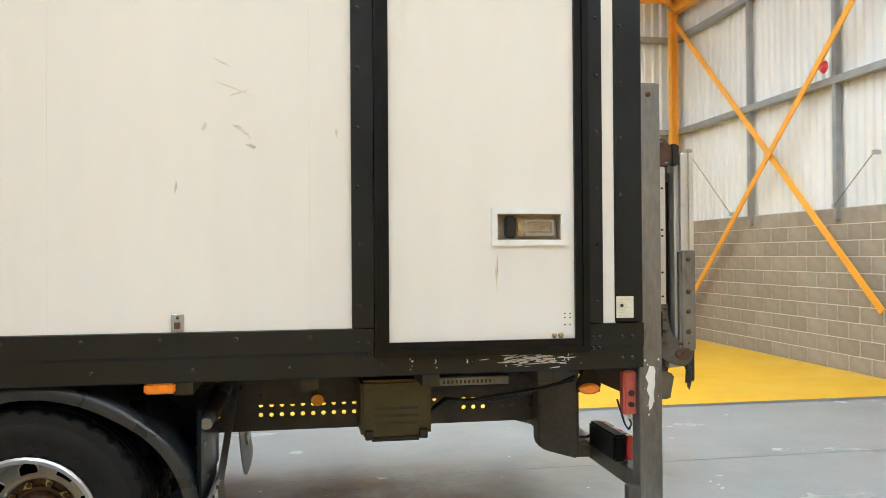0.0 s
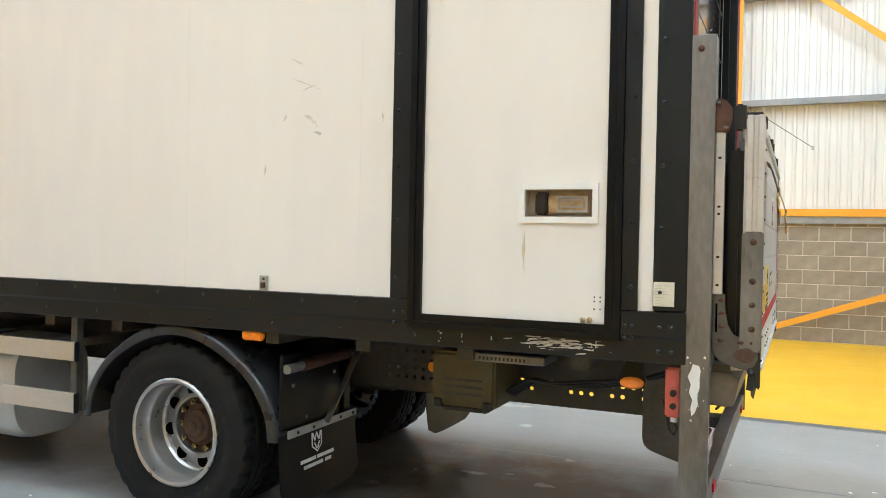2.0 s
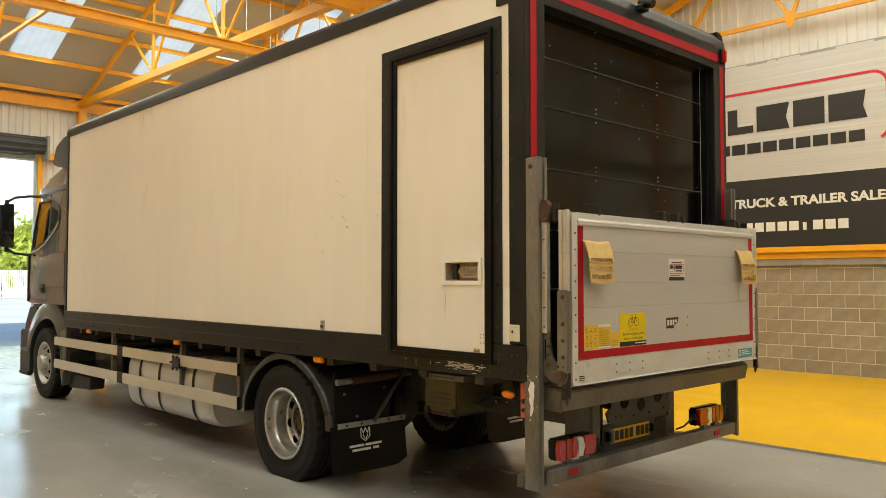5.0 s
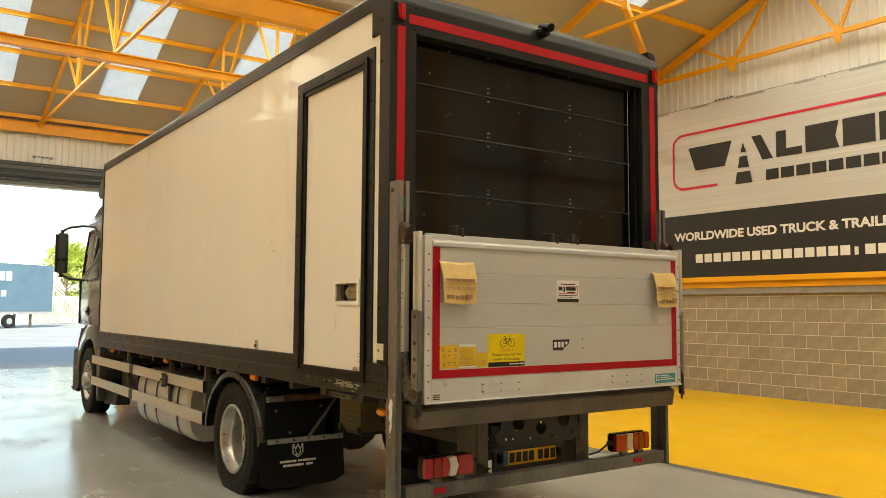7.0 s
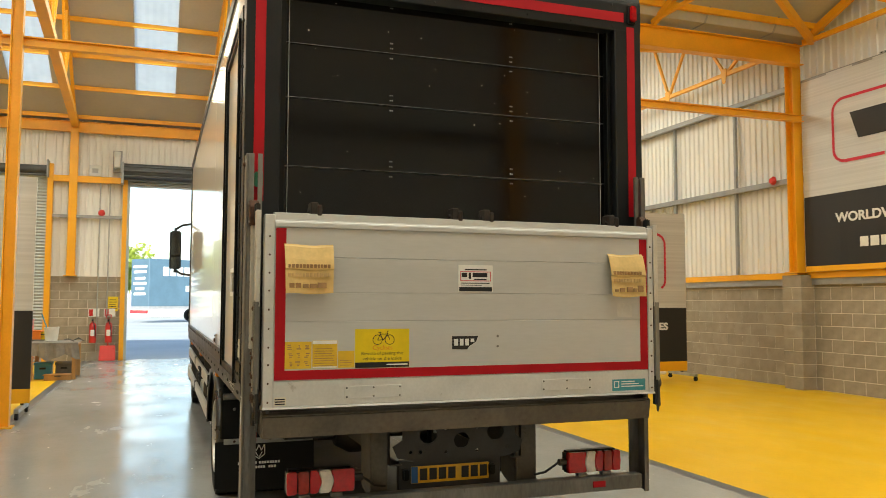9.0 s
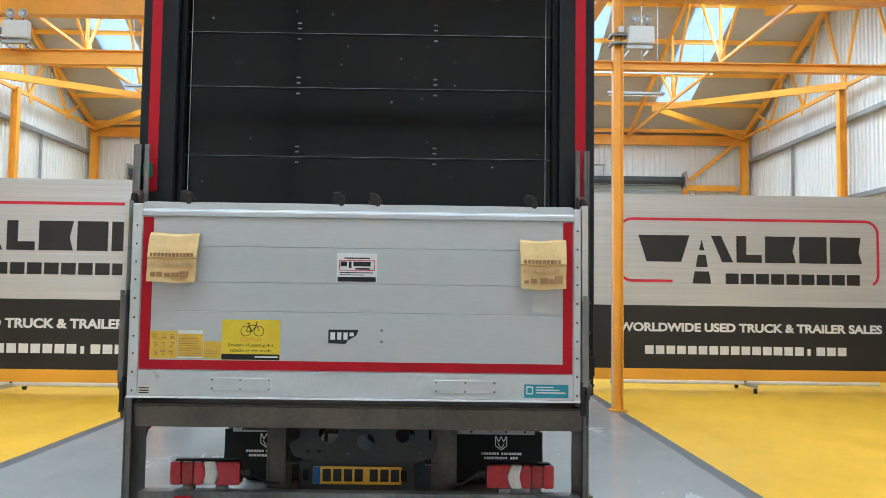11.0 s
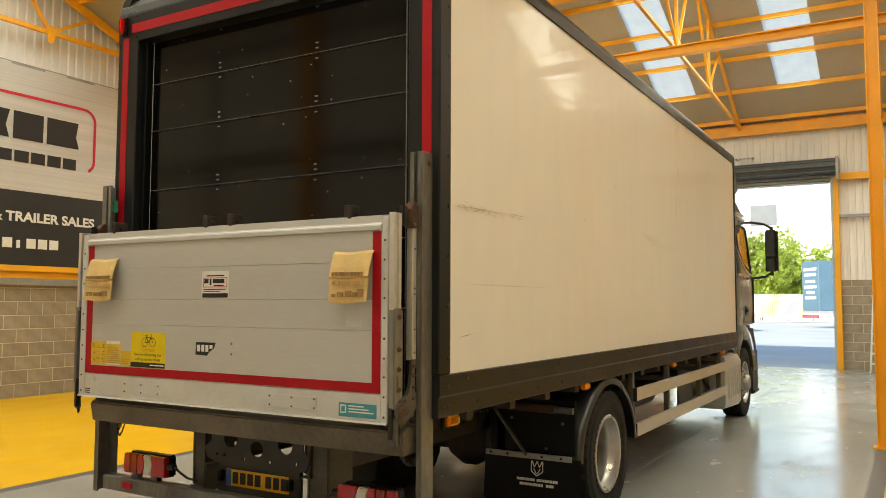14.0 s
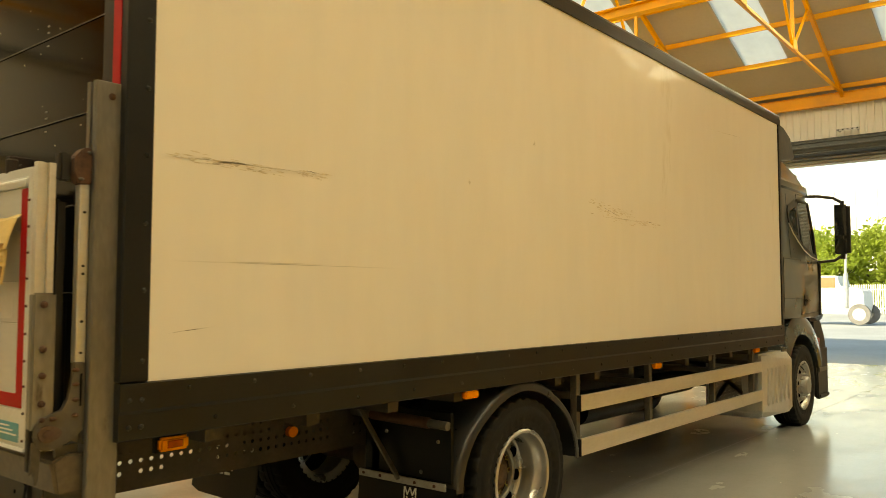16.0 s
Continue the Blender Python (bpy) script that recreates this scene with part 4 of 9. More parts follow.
M["edge_worn"] = material("worn_edge_metal", (0.28, 0.28, 0.28), 0.45, 0.4, vary=0.5, scale=9, grain=60, stain=(0.03, 0.03, 0.03), amount=0.45)
# roller shutter: separate panels with thin bright gaps, side guides, hinge bolts and cords
SHUT = (1.15, 1.65, 2.03, 2.42, 2.81, 3.12, 3.42)
for za, zb in zip(SHUT, SHUT[1:]):
    bm = B()
    box(bm, -0.075, -0.05, -1.085, 1.085, za + 0.002, zb - 0.003, 0.003)
    sp = part("shutter_panel", bm, "shutter", truck, "glossy black shutter panel")
    bm = B()
    for y in (-0.415, 0.38):
        domes(bm, [(-0.05, y + d, z) for d in (-0.006, 0.006) for z in (zb - 0.03, za + 0.03, za + 0.06)], (1, 0, 0), 0.005, 0.004)
    part("hinge_bolts", bm, "galv", sp)
    bm = B()
    box(bm, -0.052, -0.0478, -1.08, 1.08, za + 0.0018, za + 0.0040)
    part("edge_strip", bm, "edge_worn", sp, "thin worn bright panel edge")
rng = random.Random(41)
bm = B()
for _ in range(30):
    y, z = rng.uniform(-1.0, 1.04), rng.uniform(2.1, 3.38)
    d = rng.uniform(0.001, 0.0035)
    box(bm, -0.0505, -0.0488, y - d, y + d, z - d * rng.uniform(0.5, 1.5), z + d)
part("chips", bm, "paper", truck, "tiny pale paint chips")
for y in (-1.035, 1.02):
    bm = B()
    tube(bm, (-0.04, y, 1.2), (-0.04, y, 3.42), 0.0025, 6)
    part("pull_cable", bm, "galv", truck)
for s in (-1, 1):
    bm = B()
    box(bm, -0.08, 0.0, min(s * 1.055, s * 1.088), max(s * 1.055, s * 1.088), 1.12, 3.41, 0.004)
    part("shutter_guide", bm, "plastic", truck)

# side door with its surround, seal and recessed handle
DX0, DX1, DZ0, DZ1 = -1.158, -0.288, 1.243, 3.225
HX0, HX1, HZ0, HZ1 = -0.683, -0.325, 1.676, 1.852
bm = B()
ring_plate(bm, "y", -SIDE - 0.003, -SIDE + 0.04, (DX0 - 0.02, DX1 + 0.02, DZ0 - 0.02, DZ1 + 0.02), (HX0 + 0.02, HX1 - 0.02, HZ0 + 0.02, HZ1 - 0.02))
side_door = part("side_door", bm, "panel", truck, "white side door with recessed handle")
bm = B()
frame_rect(bm, "y", -SIDE - 0.014, HX0, HX1, HZ0, HZ1, 0.026, 0.012)
part("handle_surround", bm, "white", side_door, "white-painted handle surround")
M["brass"] = material("tarnished_brass", (0.42, 0.33, 0.19), 0.4, 0.6, vary=0.25, scale=20, stain=(0.2, 0.14, 0.08), amount=0.15)
M["beige_cup"] = material("dusty_beige_cup", (0.40, 0.345, 0.275), 0.5, 0.15, vary=0.2, scale=18, grain=70, stain=(0.2, 0.15, 0.1), amount=0.15)
bm = B()
box(bm, HX0 + 0.015, HX1 - 0.015, -SIDE + 0.045, -SIDE + 0.055, HZ0 + 0.015, HZ1 - 0.015)
frame_rect(bm, "y", -SIDE - 0.002, HX0 + 0.026, HX1 - 0.026, HZ0 + 0.026, HZ1 - 0.026, 0.004, 0.05)
part("handle_recess", bm, "beige_cup", side_door, "dusty beige handle recess")
zm = (HZ0 + HZ1) / 2
bm = B()
box(bm, HX0 + 0.068, HX0 + 0.122, -SIDE + 0.008, -SIDE + 0.045, HZ0 + 0.036, HZ1 - 0.036, 0.008, 2)
part("latch_plate", bm, "black", side_door, "black latch block")
bm = B()
box(bm, HX0 + 0.122, HX1 - 0.045, -SIDE + 0.022, -SIDE + 0.040, zm - 0.047, zm + 0.042, 0.008, 2)
hd = part("door_handle", bm, "brass", side_door, "worn metal paddle handle", True)
bm = B()
frame_rect(bm, "y", -SIDE + 0.014, HX0 + 0.165, HX1 - 0.052, zm - 0.040, zm + 0.034, 0.010, 0.010)
frame_rect(bm, "y", -SIDE + 0.017, HX0 + 0.190, HX1 - 0.075, zm - 0.018, zm + 0.020, 0.006, 0.006)
part("paddle_rim", bm, "galv", hd, "bright worn rim of the paddle")
bm = B()
tube(bm, (HX0 + 0.150, -SIDE + 0.022, zm), (HX0 + 0.150, -SIDE + 0.012, zm), 0.022, 18)
part("lock_barrel", bm, "brass", hd)
bm = B()
domes(bm, [(x, -SIDE - 0.003, z) for x in (-0.335, -0.31) for z in (1.31, 1.345, 1.365)], (0, -1, 0), 0.004)
part("rivets", bm, "rivet", side_door)
for x, z in ((-0.385, 1.262), (-0.355, 1.262)):
    bm = B()
    domes(bm, [(x, -SIDE - 0.003, z)], (0, -1, 0), 0.014, 0.01)
    part("drain_bolt", bm, "brass", side_door, "tarnished brass bolt head")
bm = B()
prism(bm, [(x, -SIDE - 0.014, z) for x, z in ((-1.325, PB + 0.005), (-1.226, PB + 0.005), (-1.226, 3.285), (-0.218, 3.285), (-0.218, PB + 0.005), (-0.15, PB + 0.005), (-0.15, 3.336), (-1.325, 3.336))], (0, 0.014, 0))
ds = part("door_frame", bm, "trim", truck, "dark grey riveted door surround")
bm = B()
for x in (-1.295, -0.178):
    domes(bm, [(x, -SIDE - 0.014, z) for z in np.arange(1.42, 3.3, 0.262)], (0, -1, 0))
domes(bm, [(x, -SIDE - 0.014, 3.31) for x in np.arange(-1.1, -0.3, 0.2)], (0, -1, 0))
for x in (-1.3, -1.25, -0.2, -0.17):
    domes(bm, [(x, -SIDE - 0.016, z) for z in (1.20, 1.25)], (0, -1, 0), 0.009)
part("rivets", bm, "rivet", ds)
bm = B()
frame_rect(bm, "y", -SIDE - 0.03, -1.224, -0.22, 1.183, 3.283, 0.03, 0.03)
part("door_seal", bm, "plastic", truck, "black rubber door seal")
bm = B()
frame_rect(bm, "y", -SIDE - 0.02, -1.193, -0.253, 1.213, 3.255, 0.034, 0.02)
part("inner_seal", bm, "plastic", truck, "black ribbed inner seal")
# bare patches scraped through the rail's paint
rng = random.Random(4)
bm = B()
for k in range(120):
    if k < 95:
        # long thin slivers, densest in the middle of the rub
        x, z = rng.gauss(-0.50, 0.075), rng.gauss(1.155, 0.013)
        w, h = rng.uniform(0.008, 0.045), rng.uniform(0.0008, 0.0045)
    else:
        x, z = rng.choice((-1.06, -0.95, -0.80, -0.62, -0.39, -0.33)) + rng.gauss(0, 0.006), rng.gauss(1.16, 0.016)
        w, h = rng.uniform(0.002, 0.006), rng.uniform(0.003, 0.010)
    n, tilt = 7, rng.uniform(-0.06, 0.10)
    pts = []
    for i in range(n):
        u = w * math.cos(i * math.tau / n) * rng.uniform(0.4, 1)
        pts.append((x + u, -SIDE - 0.0105, z + tilt * u + h * math.sin(i * math.tau / n) * rng.uniform(0.4, 1)))
    bm.faces.new([bm.verts.new(p) for p in pts])
part("bare_scrapes", bm, "alu_edge", truck, "bare metal scrapes through the dark paint")


def smear(name, panel, y, marks, mat, seed, out):
    """Scratches and rubbed dirt: thin ragged slivers on a side panel. marks: x, z, length, height, slope."""
    r = random.Random(seed)
    bm = B()
    for x, z, ln, h, slope in marks:
        n = 12
        up, dn = [], []
        for i in range(n + 1):
            f = i / n
            u = x + ln * f
            v = z + slope * ln * f + r.gauss(0, h * 0.25)
            t = h * (math.sin(math.pi * min(0.98, max(0.02, f))) * r.uniform(0.3, 1.0))
            up.append((u, y + out * 0.0012, v + t))
            dn.append((u, y + out * 0.0012, v - t * r.uniform(0.2, 0.8)))
        bm.faces.new([bm.verts.new(p) for p in up + dn[::-1]])
    return part(name, bm, mat, panel, "grey rubbed scrape marks")


M["smear"] = material("grey_smear", (0.60, 0.57, 0.51), 0.4, vary=0.25, scale=20, grain=90)
M["rub"] = material("brown_rub_mark", (0.64, 0.585, 0.49), 0.6, vary=0.3, scale=40, grain=120, stain=(0.75, 0.72, 0.66), amount=0.4)
M["seam"] = material("panel_seam", (0.74, 0.72, 0.68), 0.4, vary=0.05)
M["stain"] = material("brown_run_stain", (0.66, 0.58, 0.44), 0.4, vary=0.1, scale=30)
M["scratch"] = material("dark_scratch", (0.20, 0.185, 0.16), 0.5, vary=0.4, scale=40, grain=90)
smear("scrape", near_panel, -SIDE, [(-1.925, 2.495, 0.085, 0.007, -0.45), (-1.92, 2.40, 0.18, 0.004, -0.38), (-1.785, 2.125, 0.05, 0.016, -0.3), (-1.97, 2.19, 0.024, 0.03, 0.4), (-1.84, 2.21, 0.08, 0.018, -0.7), (-1.86, 2.33, 0.09, 0.006, 0.35), (-2.085, 1.93, 0.014, 0.05, 0.2), (-1.395, 2.18, 0.014, 0.03, 0)], "smear", 3, -1)
smear("scrape", off_panel, SIDE, [(-0.90, 2.212, 0.75, 0.004, -0.02), (-1.04, 1.79, 0.87, 0.003, -0.012), (-4.5, 2.235, 0.75, 0.006, -0.01), (-6.71, 3.25, 0.87, 0.004, -0.055), (-2.8, 2.62, 0.03, 0.02, 0), (-2.1, 2.3, 0.02, 0.03, 0)], "smear", 6, 1)
smear("scratch", off_panel, SIDE, [(-0.37, 1.52, 0.22, 0.0022, -0.09), (-1.5, 1.785, 1.3, 0.0012, -0.005), (-0.93, 2.215, 0.09, 0.003, 0.05), (-0.42, 2.19, 0.12, 0.0022, -0.05), (-4.0, 2.24, 0.34, 0.0022, 0.2), (-4.56, 2.24, 0.1, 0.003, 0), (-6.6, 3.245, 0.4, 0.0018, -0.055)], "scratch", 7, 1)


def rubs(panel, y, out, x0, x1, z0, z1, slope, n, seed):
    """A rubbed patch: many thin short slivers, thickest in its middle."""
    r = random.Random(seed)
    bm = B()
    for _ in range(n):
        f = r.betavariate(1.6, 1.6)
        x = x0 + (x1 - x0) * f
        z = z0 + (z1 - z0) * r.betavariate(2, 2) + slope * (x - (x0 + x1) / 2)
        ln, h = r.uniform(0.012, 0.075), r.uniform(0.0008, 0.0042)
        k = [(x - ln / 2, z), (x - ln * r.uniform(0.1, 0.3), z + h * r.uniform(0.4, 1)), (x + ln * r.uniform(0.1, 0.3), z + h), (x + ln / 2, z + slope * ln), (x + ln * 0.15, z - h * r.uniform(0.3, 1)), (x - ln * 0.2, z - h * r.uniform(0.2, 0.9))]
        bm.faces.new([bm.verts.new((u, y + out * 0.0012, v)) for u, v in k])
    return part("scrape", bm, "rub", panel, "brownish rubbed scrape marks")


rubs(off_panel, SIDE, 1, -0.75, -0.14, 2.17, 2.225, 0.03, 60, 31)
rubs(off_panel, SIDE, 1, -0.98, -0.80, 2.18, 2.225, 0.03, 24, 32)
rubs(off_panel, SIDE, 1, -4.25, -3.5, 2.20, 2.34, 0.06, 120, 33)
rubs(off_panel, SIDE, 1, -4.75, -4.2, 2.20, 2.25, 0.0, 40, 34)
for x in (-2.6, -1.51):
    bm = B()
    box(bm, x, x + 0.002, -SIDE - 0.0006, -SIDE, PB + 0.01, PT - 0.02)
    part("panel_seam", bm, "seam", near_panel)
smear("run_stain", side_door, -SIDE - 0.003, [(-0.668, 1.55, 0.016, 0.10, 0), (-0.66, 1.60, 0.006, 0.06, 0)], "stain", 9, -1)
# small label on the pillar, lashing bracket
bm = B()
box(bm, -0.085, 0.0, -SIDE - 0.0145, -SIDE - 0.012, 1.338, 1.446)
lb = part("data_label", bm, "paper", truck, "small cream data label")
bm = B()
for k in range(7):
    box(bm, -0.078, -0.02 - 0.01 * (k % 3), -SIDE - 0.0155, -SIDE - 0.0144, 1.35 + k * 0.013, 1.354 + k * 0.013)
part("print_lines", bm, "smear", lb)
bm = B()
box(bm, -2.10, -2.045, -SIDE - 0.008, -SIDE, 1.312, 1.398, 0.003)
lash = part("lashing_bracket", bm, "galv", truck, "small galvanised lashing bracket")
bm = B()
box(bm, -2.085, -2.06, -SIDE - 0.02, -SIDE - 0.006, 1.33, 1.36, 0.003)
domes(bm, [(-2.072, -SIDE - 0.008, 1.38)], (0, -1, 0), 0.008, 0.008)
part("hook", bm, "rust_bracket", lash)

# ---- tail lift ----
PX0, PX1 = 0.205, 0.264
M["load_stop"] = material("dark_brown_iron", (0.03, 0.02, 0.015), 0.7, 0.2, vary=0.4, scale=14, grain=90, bump=0.4)
bm = B()
SEAM = (1.105, 1.235, 1.545, 1.69, 1.88, 2.035)
box(bm, PX0, PX1 - 0.006, -1.12, 1.14, 1.10, 2.04)
lift = part("tail_lift_platform", bm, "alu", truck, "aluminium tail lift platform, folded upright")
for k, (za, zb) in enumerate(zip(SEAM, SEAM[1:])):
    bm = B()
    box(bm, PX1 - 0.006, PX1, -1.098, 1.138, za + 0.0012, zb - 0.0012, 0.0015)
    part("platform_plank", bm, "alu_edge" if k == 0 else "alu", lift, "smooth aluminium plank")
for ya, yb in ((-1.16, -1.10), (1.14, 1.18)):
    bm = B()
    box(bm, PX0 - 0.005, PX1 + 0.004, ya, yb, 1.10, 2.10, 0.004)
    ep = part("side_profile", bm, "alu_edge", lift, "riveted aluminium side profile")
    bm = B()
    domes(bm, [(PX1 + 0.004, (ya + yb) / 2, z) for z in np.arange(1.13, 2.05, 0.095)], (1, 0, 0), 0.006)
    part("rivets", bm, "rust_bracket", ep)
bm = B()
prism(bm, [(PX0 - 0.01, -1.10, 2.035), (PX1 + 0.012, -1.10, 2.035), (PX1 + 0.012, -1.10, 2.06), (PX1 - 0.002, -1.10, 2.072), (PX1 - 0.004, -1.10, 2.108), (PX0 - 0.01, -1.10, 2.12)], (0, 2.24, 0), 0.003)
part("platform_lip", bm, "alu", lift, "bright bevelled platform edge")
bm = B()
prism(bm, [(PX0 - 0.02, -1.16, 1.105), (PX1 + 0.008, -1.16, 1.105), (PX1 + 0.012, -1.16, 1.095), (PX0 - 0.02, -1.16, 1.085)], (0, 2.34, 0))
part("bottom_lip", bm, "alu_edge", lift)
for ya, yb, za, zb in ((-1.094, -1.04, 1.24, 2.03), (1.085, 1.135, 1.24, 2.03), (-1.04, 1.085, 1.24, 1.288)):
    bm = B()
    box(bm, PX1, PX1 + 0.002, ya, yb, za, zb)
    part("reflective_tape", bm, "red_tape", lift, "red reflective tape")
for y in (-0.88, -0.09, 0.11, 0.92):
    bm = B()
    box(bm, PX0 - 0.02, PX0 + 0.045, y - 0.03, y + 0.012, 2.10, 2.175, 0.006)
    box(bm, PX0 + 0.02, PX0 + 0.06, y + 0.005, y + 0.03, 2.10, 2.16, 0.006)
    tube(bm, (PX0 + 0.01, y - 0.04, 2.13), (PX0 + 0.01, y + 0.04, 2.13), 0.012, 10)
    part("load_stop", bm, "load_stop", lift, "dark rusty load stop")
for ya, yb in ((-0.72, -0.40), (0.43, 0.75)):
    bm = B()
    box(bm, PX1 + 0.0, PX1 + 0.004, ya, yb, 1.135, 1.20, 0.001)
    pl = part("cover_plate", bm, "alu_edge", lift, "screwed aluminium cover plate")
    bm = B()
    domes(bm, [(PX1 + 0.004, y, z) for y in (ya + 0.012, (ya + yb) / 2, yb - 0.012) for z in (1.145, 1.19)], (1, 0, 0), 0.006)
    part("screws", bm, "steel", pl)


def flag(y0, y1, z0, z1, seed):
    """A stiff plastic warning flag: sewn head, slanting upper panel, crease and hanging printed lower panel."""
    r = random.Random(seed)
    prof = [(0.004, 0.0), (0.010, 0.03), (0.018, 0.05), (0.040, 0.30), (0.050, 0.46), (0.052, 0.50), (0.046, 0.53), (0.050, 0.75), (0.056, 0.97), (0.056, 1.0)]
    c = 6
    bm = B()
    for t in (0.0, 0.003):
        g = []
        for d, f in prof:
            g.append([bm.verts.new((PX1 + d + t + 0.005 * math.sin(j * 0.9 + seed) * f, y0 + (y1 - y0) * j / c + 0.01 * (f - 0.5) * (0.3 - j / c), z1 + (z0 - z1) * f + 0.004 * math.sin(j * 1.1 + seed))) for j in range(c + 1)])
        for a, b in zip(g, g[1:]):
            for j in range(c):
                bm.faces.new((a[j], a[j + 1], b[j + 1], b[j]))
    fl = part("warning_flag", bm, "flag", lift, "yellowed plastic warning flag with a crease")
    h = z1 - z0
    for k, (f, mt) in enumerate(((0.44, "smear_brown"), (0.62, "flag_pale"))):
        bm = B()
        u = y0 + 0.015
        while u < y1 - 0.03:
            w = r.uniform(0.010, 0.016)
            zz = z1 - h * f
            d = 0.0535 if k == 0 else 0.0545
            box(bm, PX1 + d - 0.004, PX1 + d + 0.0035, u, u + w, zz - 0.010, zz + 0.010)
            u += w + 0.006
        part("print_patch", bm, mt, fl, "faded row of print")
    bm = B()
    u = y0 + 0.02
    while u < y1 - 0.05:
        w = r.uniform(0.02, 0.05)
        hh = r.uniform(0.015, 0.04)
        box(bm, PX1 + 0.053, PX1 + 0.0625, u, u + w, z0 + 0.03, z0 + 0.03 + hh)
        u += w + r.uniform(0.006, 0.02)
    part("print_patch", bm, "smear_brown", fl)
    return fl


M["flag_pale"] = material("pale_print", (0.62, 0.43, 0.2), 0.6, vary=0.2, scale=20)
M["smear_brown"] = material("faded_brown_print", (0.36, 0.21, 0.09), 0.6, vary=0.2, scale=20)
flag(-1.05, -0.795, 1.685, 1.945, 1)
flag(0.862, 1.095, 1.675, 1.935, 2)

# stickers on the platform
SX = PX1 + 0.0015
bm = B()
box(bm, PX1, SX, -0.09, 0.13, 1.70, 1.855)
st = part("dealer_sticker", bm, "white", lift, "white dealer sticker with dark logo shapes")
bm = B()
box(bm, SX, SX + 0.0006, -0.085, 0.125, 1.703, 1.728)
for a, b, c, d in ((-0.05, 0.09, 1.825, 1.832), (-0.07, -0.035, 1.785, 1.81), (-0.025, -0.01, 1.775, 1.81), (0.0, 0.095, 1.785, 1.81), (0.01, 0.09, 1.768, 1.776), (-0.075, 0.11, 1.748, 1.753), (-0.075, 0.06, 1.737, 1.741)):
    box(bm, SX, SX + 0.0006, a, b, c, d)
part("print_patch", bm, "black", st)
bm = B()
frame_rect(bm, "x", SX, -0.078, 0.118, 1.762, 1.818, 0.004, 0.0006)
part("print_frame", bm, "banner_red", st)
bm = B()
box(bm, PX1, SX, -0.665, -0.36, 1.292, 1.505)
cyc = part("cyclist_sticker", bm, "sticker", lift, "yellow cyclist warning sticker with bicycle drawing")
bm = B()
box(bm, SX, SX + 0.0006, -0.664, -0.361, 1.293, 1.322)
part("foot_band", bm, "black", cyc)
bm = B()
box(bm, SX + 0.0006, SX + 0.001, -0.49, -0.37, 1.304, 1.311)
part("foot_print", bm, "white", cyc)
text_part("heading", "Cyclists", 0.036, facing(SX, -0.512, 1.393, "east"), "orange_print", cyc, 1.0, depth=0.0004)
text_part("warning_line", "Beware of passing this", 0.0265, facing(SX, -0.512, 1.364, "east"), "black", cyc, 1.0, depth=0.0004)
text_part("warning_line", "vehicle on the inside", 0.0265, facing(SX, -0.512, 1.334, "east"), "black", cyc, 1.0, depth=0.0004)
bm = B()
for y in (-0.54, -0.472):
    lathe(bm, [(0.024, 0), (0.0275, 0), (0.0275, 0.0006), (0.024, 0.0006)], (SX, y, 1.448), 28, "X")
for p, q in (((-0.54, 1.448), (-0.525, 1.478)), ((-0.525, 1.478), (-0.485, 1.478)), ((-0.525, 1.478), (-0.508, 1.448)), ((-0.508, 1.448), (-0.485, 1.478)), ((-0.472, 1.448), (-0.488, 1.49)), ((-0.488, 1.49), (-0.478, 1.494)), ((-0.54, 1.448), (-0.508, 1.448)), ((-0.525, 1.478), (-0.528, 1.487)), ((-0.536, 1.488), (-0.518, 1.488))):
    beam(bm, (SX + 0.0004, p[0], p[1]), (SX + 0.0004, q[0], q[1]), 0.0008, 0.0035, (0, -(q[1] - p[1]), q[0] - p[0]))
part("bicycle_drawing", bm, "black", cyc)
for nm, ya, yb, za, zb, mt, lab in (("safety_sticker", -1.045, -0.90, 1.296, 1.445, "sticker_worn", "worn yellow pictogram sticker"), ("safety_sticker", -0.895, -0.762, 1.296, 1.45, "sticker_worn", "worn yellow text sticker with white head"), ("safety_sticker", -0.757, -0.668, 1.296, 1.39, "sticker_worn", "faded brownish yellow sticker")):
    bm = B()
    box(bm, PX1, SX, ya, yb, za, zb)
    sk = part(nm, bm, mt, lift, lab)
    bm = B()
    r = random.Random(int(ya * -1000))
    if ya < -1:
        for i in range(3):
            for j in range(3):
                u, v = ya + 0.014 + i * 0.044, za + 0.014 + j * 0.046
                for k in range(3):
                    box(bm, SX, SX + 0.0005, u + r.uniform(0, 0.02), u + r.uniform(0.022, 0.034), v + k * 0.01, v + k * 0.01 + r.uniform(0.003, 0.007))
    else:
        for k in range(8 if yb < -0.76 else 3):
            box(bm, SX, SX + 0.0005, ya + 0.01, yb - r.uniform(0.012, 0.03), za + 0.012 + k * 0.0135, za + 0.015 + k * 0.0135)
    part("print", bm, "smear_brown", sk)
bm = B()
box(bm, PX1 + 0.0016, PX1 + 0.0022, -0.893, -0.764, 1.43, 1.449)
part("sticker_head", bm, "white", lift)
bm = B()
box(bm, PX1 + 0.0016, PX1 + 0.0022, -0.893, -0.764, 1.297, 1.305)
part("sticker_foot", bm, "white", lift)
bm = B()
prism(bm, [(PX1, -0.125, 1.388), (PX1, -0.125, 1.462), (PX1, 0.035, 1.462), (PX1, 0.022, 1.43), (PX1, -0.02, 1.405), (PX1, -0.035, 1.385)], (0.0015, 0, 0))
tb = part("torn_badge", bm, "black", lift, "torn black maker's badge")
bm = B()
for k in range(4):
    box(bm, SX, SX + 0.0006, -0.115 + k * 0.034, -0.092 + k * 0.034, 1.408 if k < 3 else 1.428, 1.448)
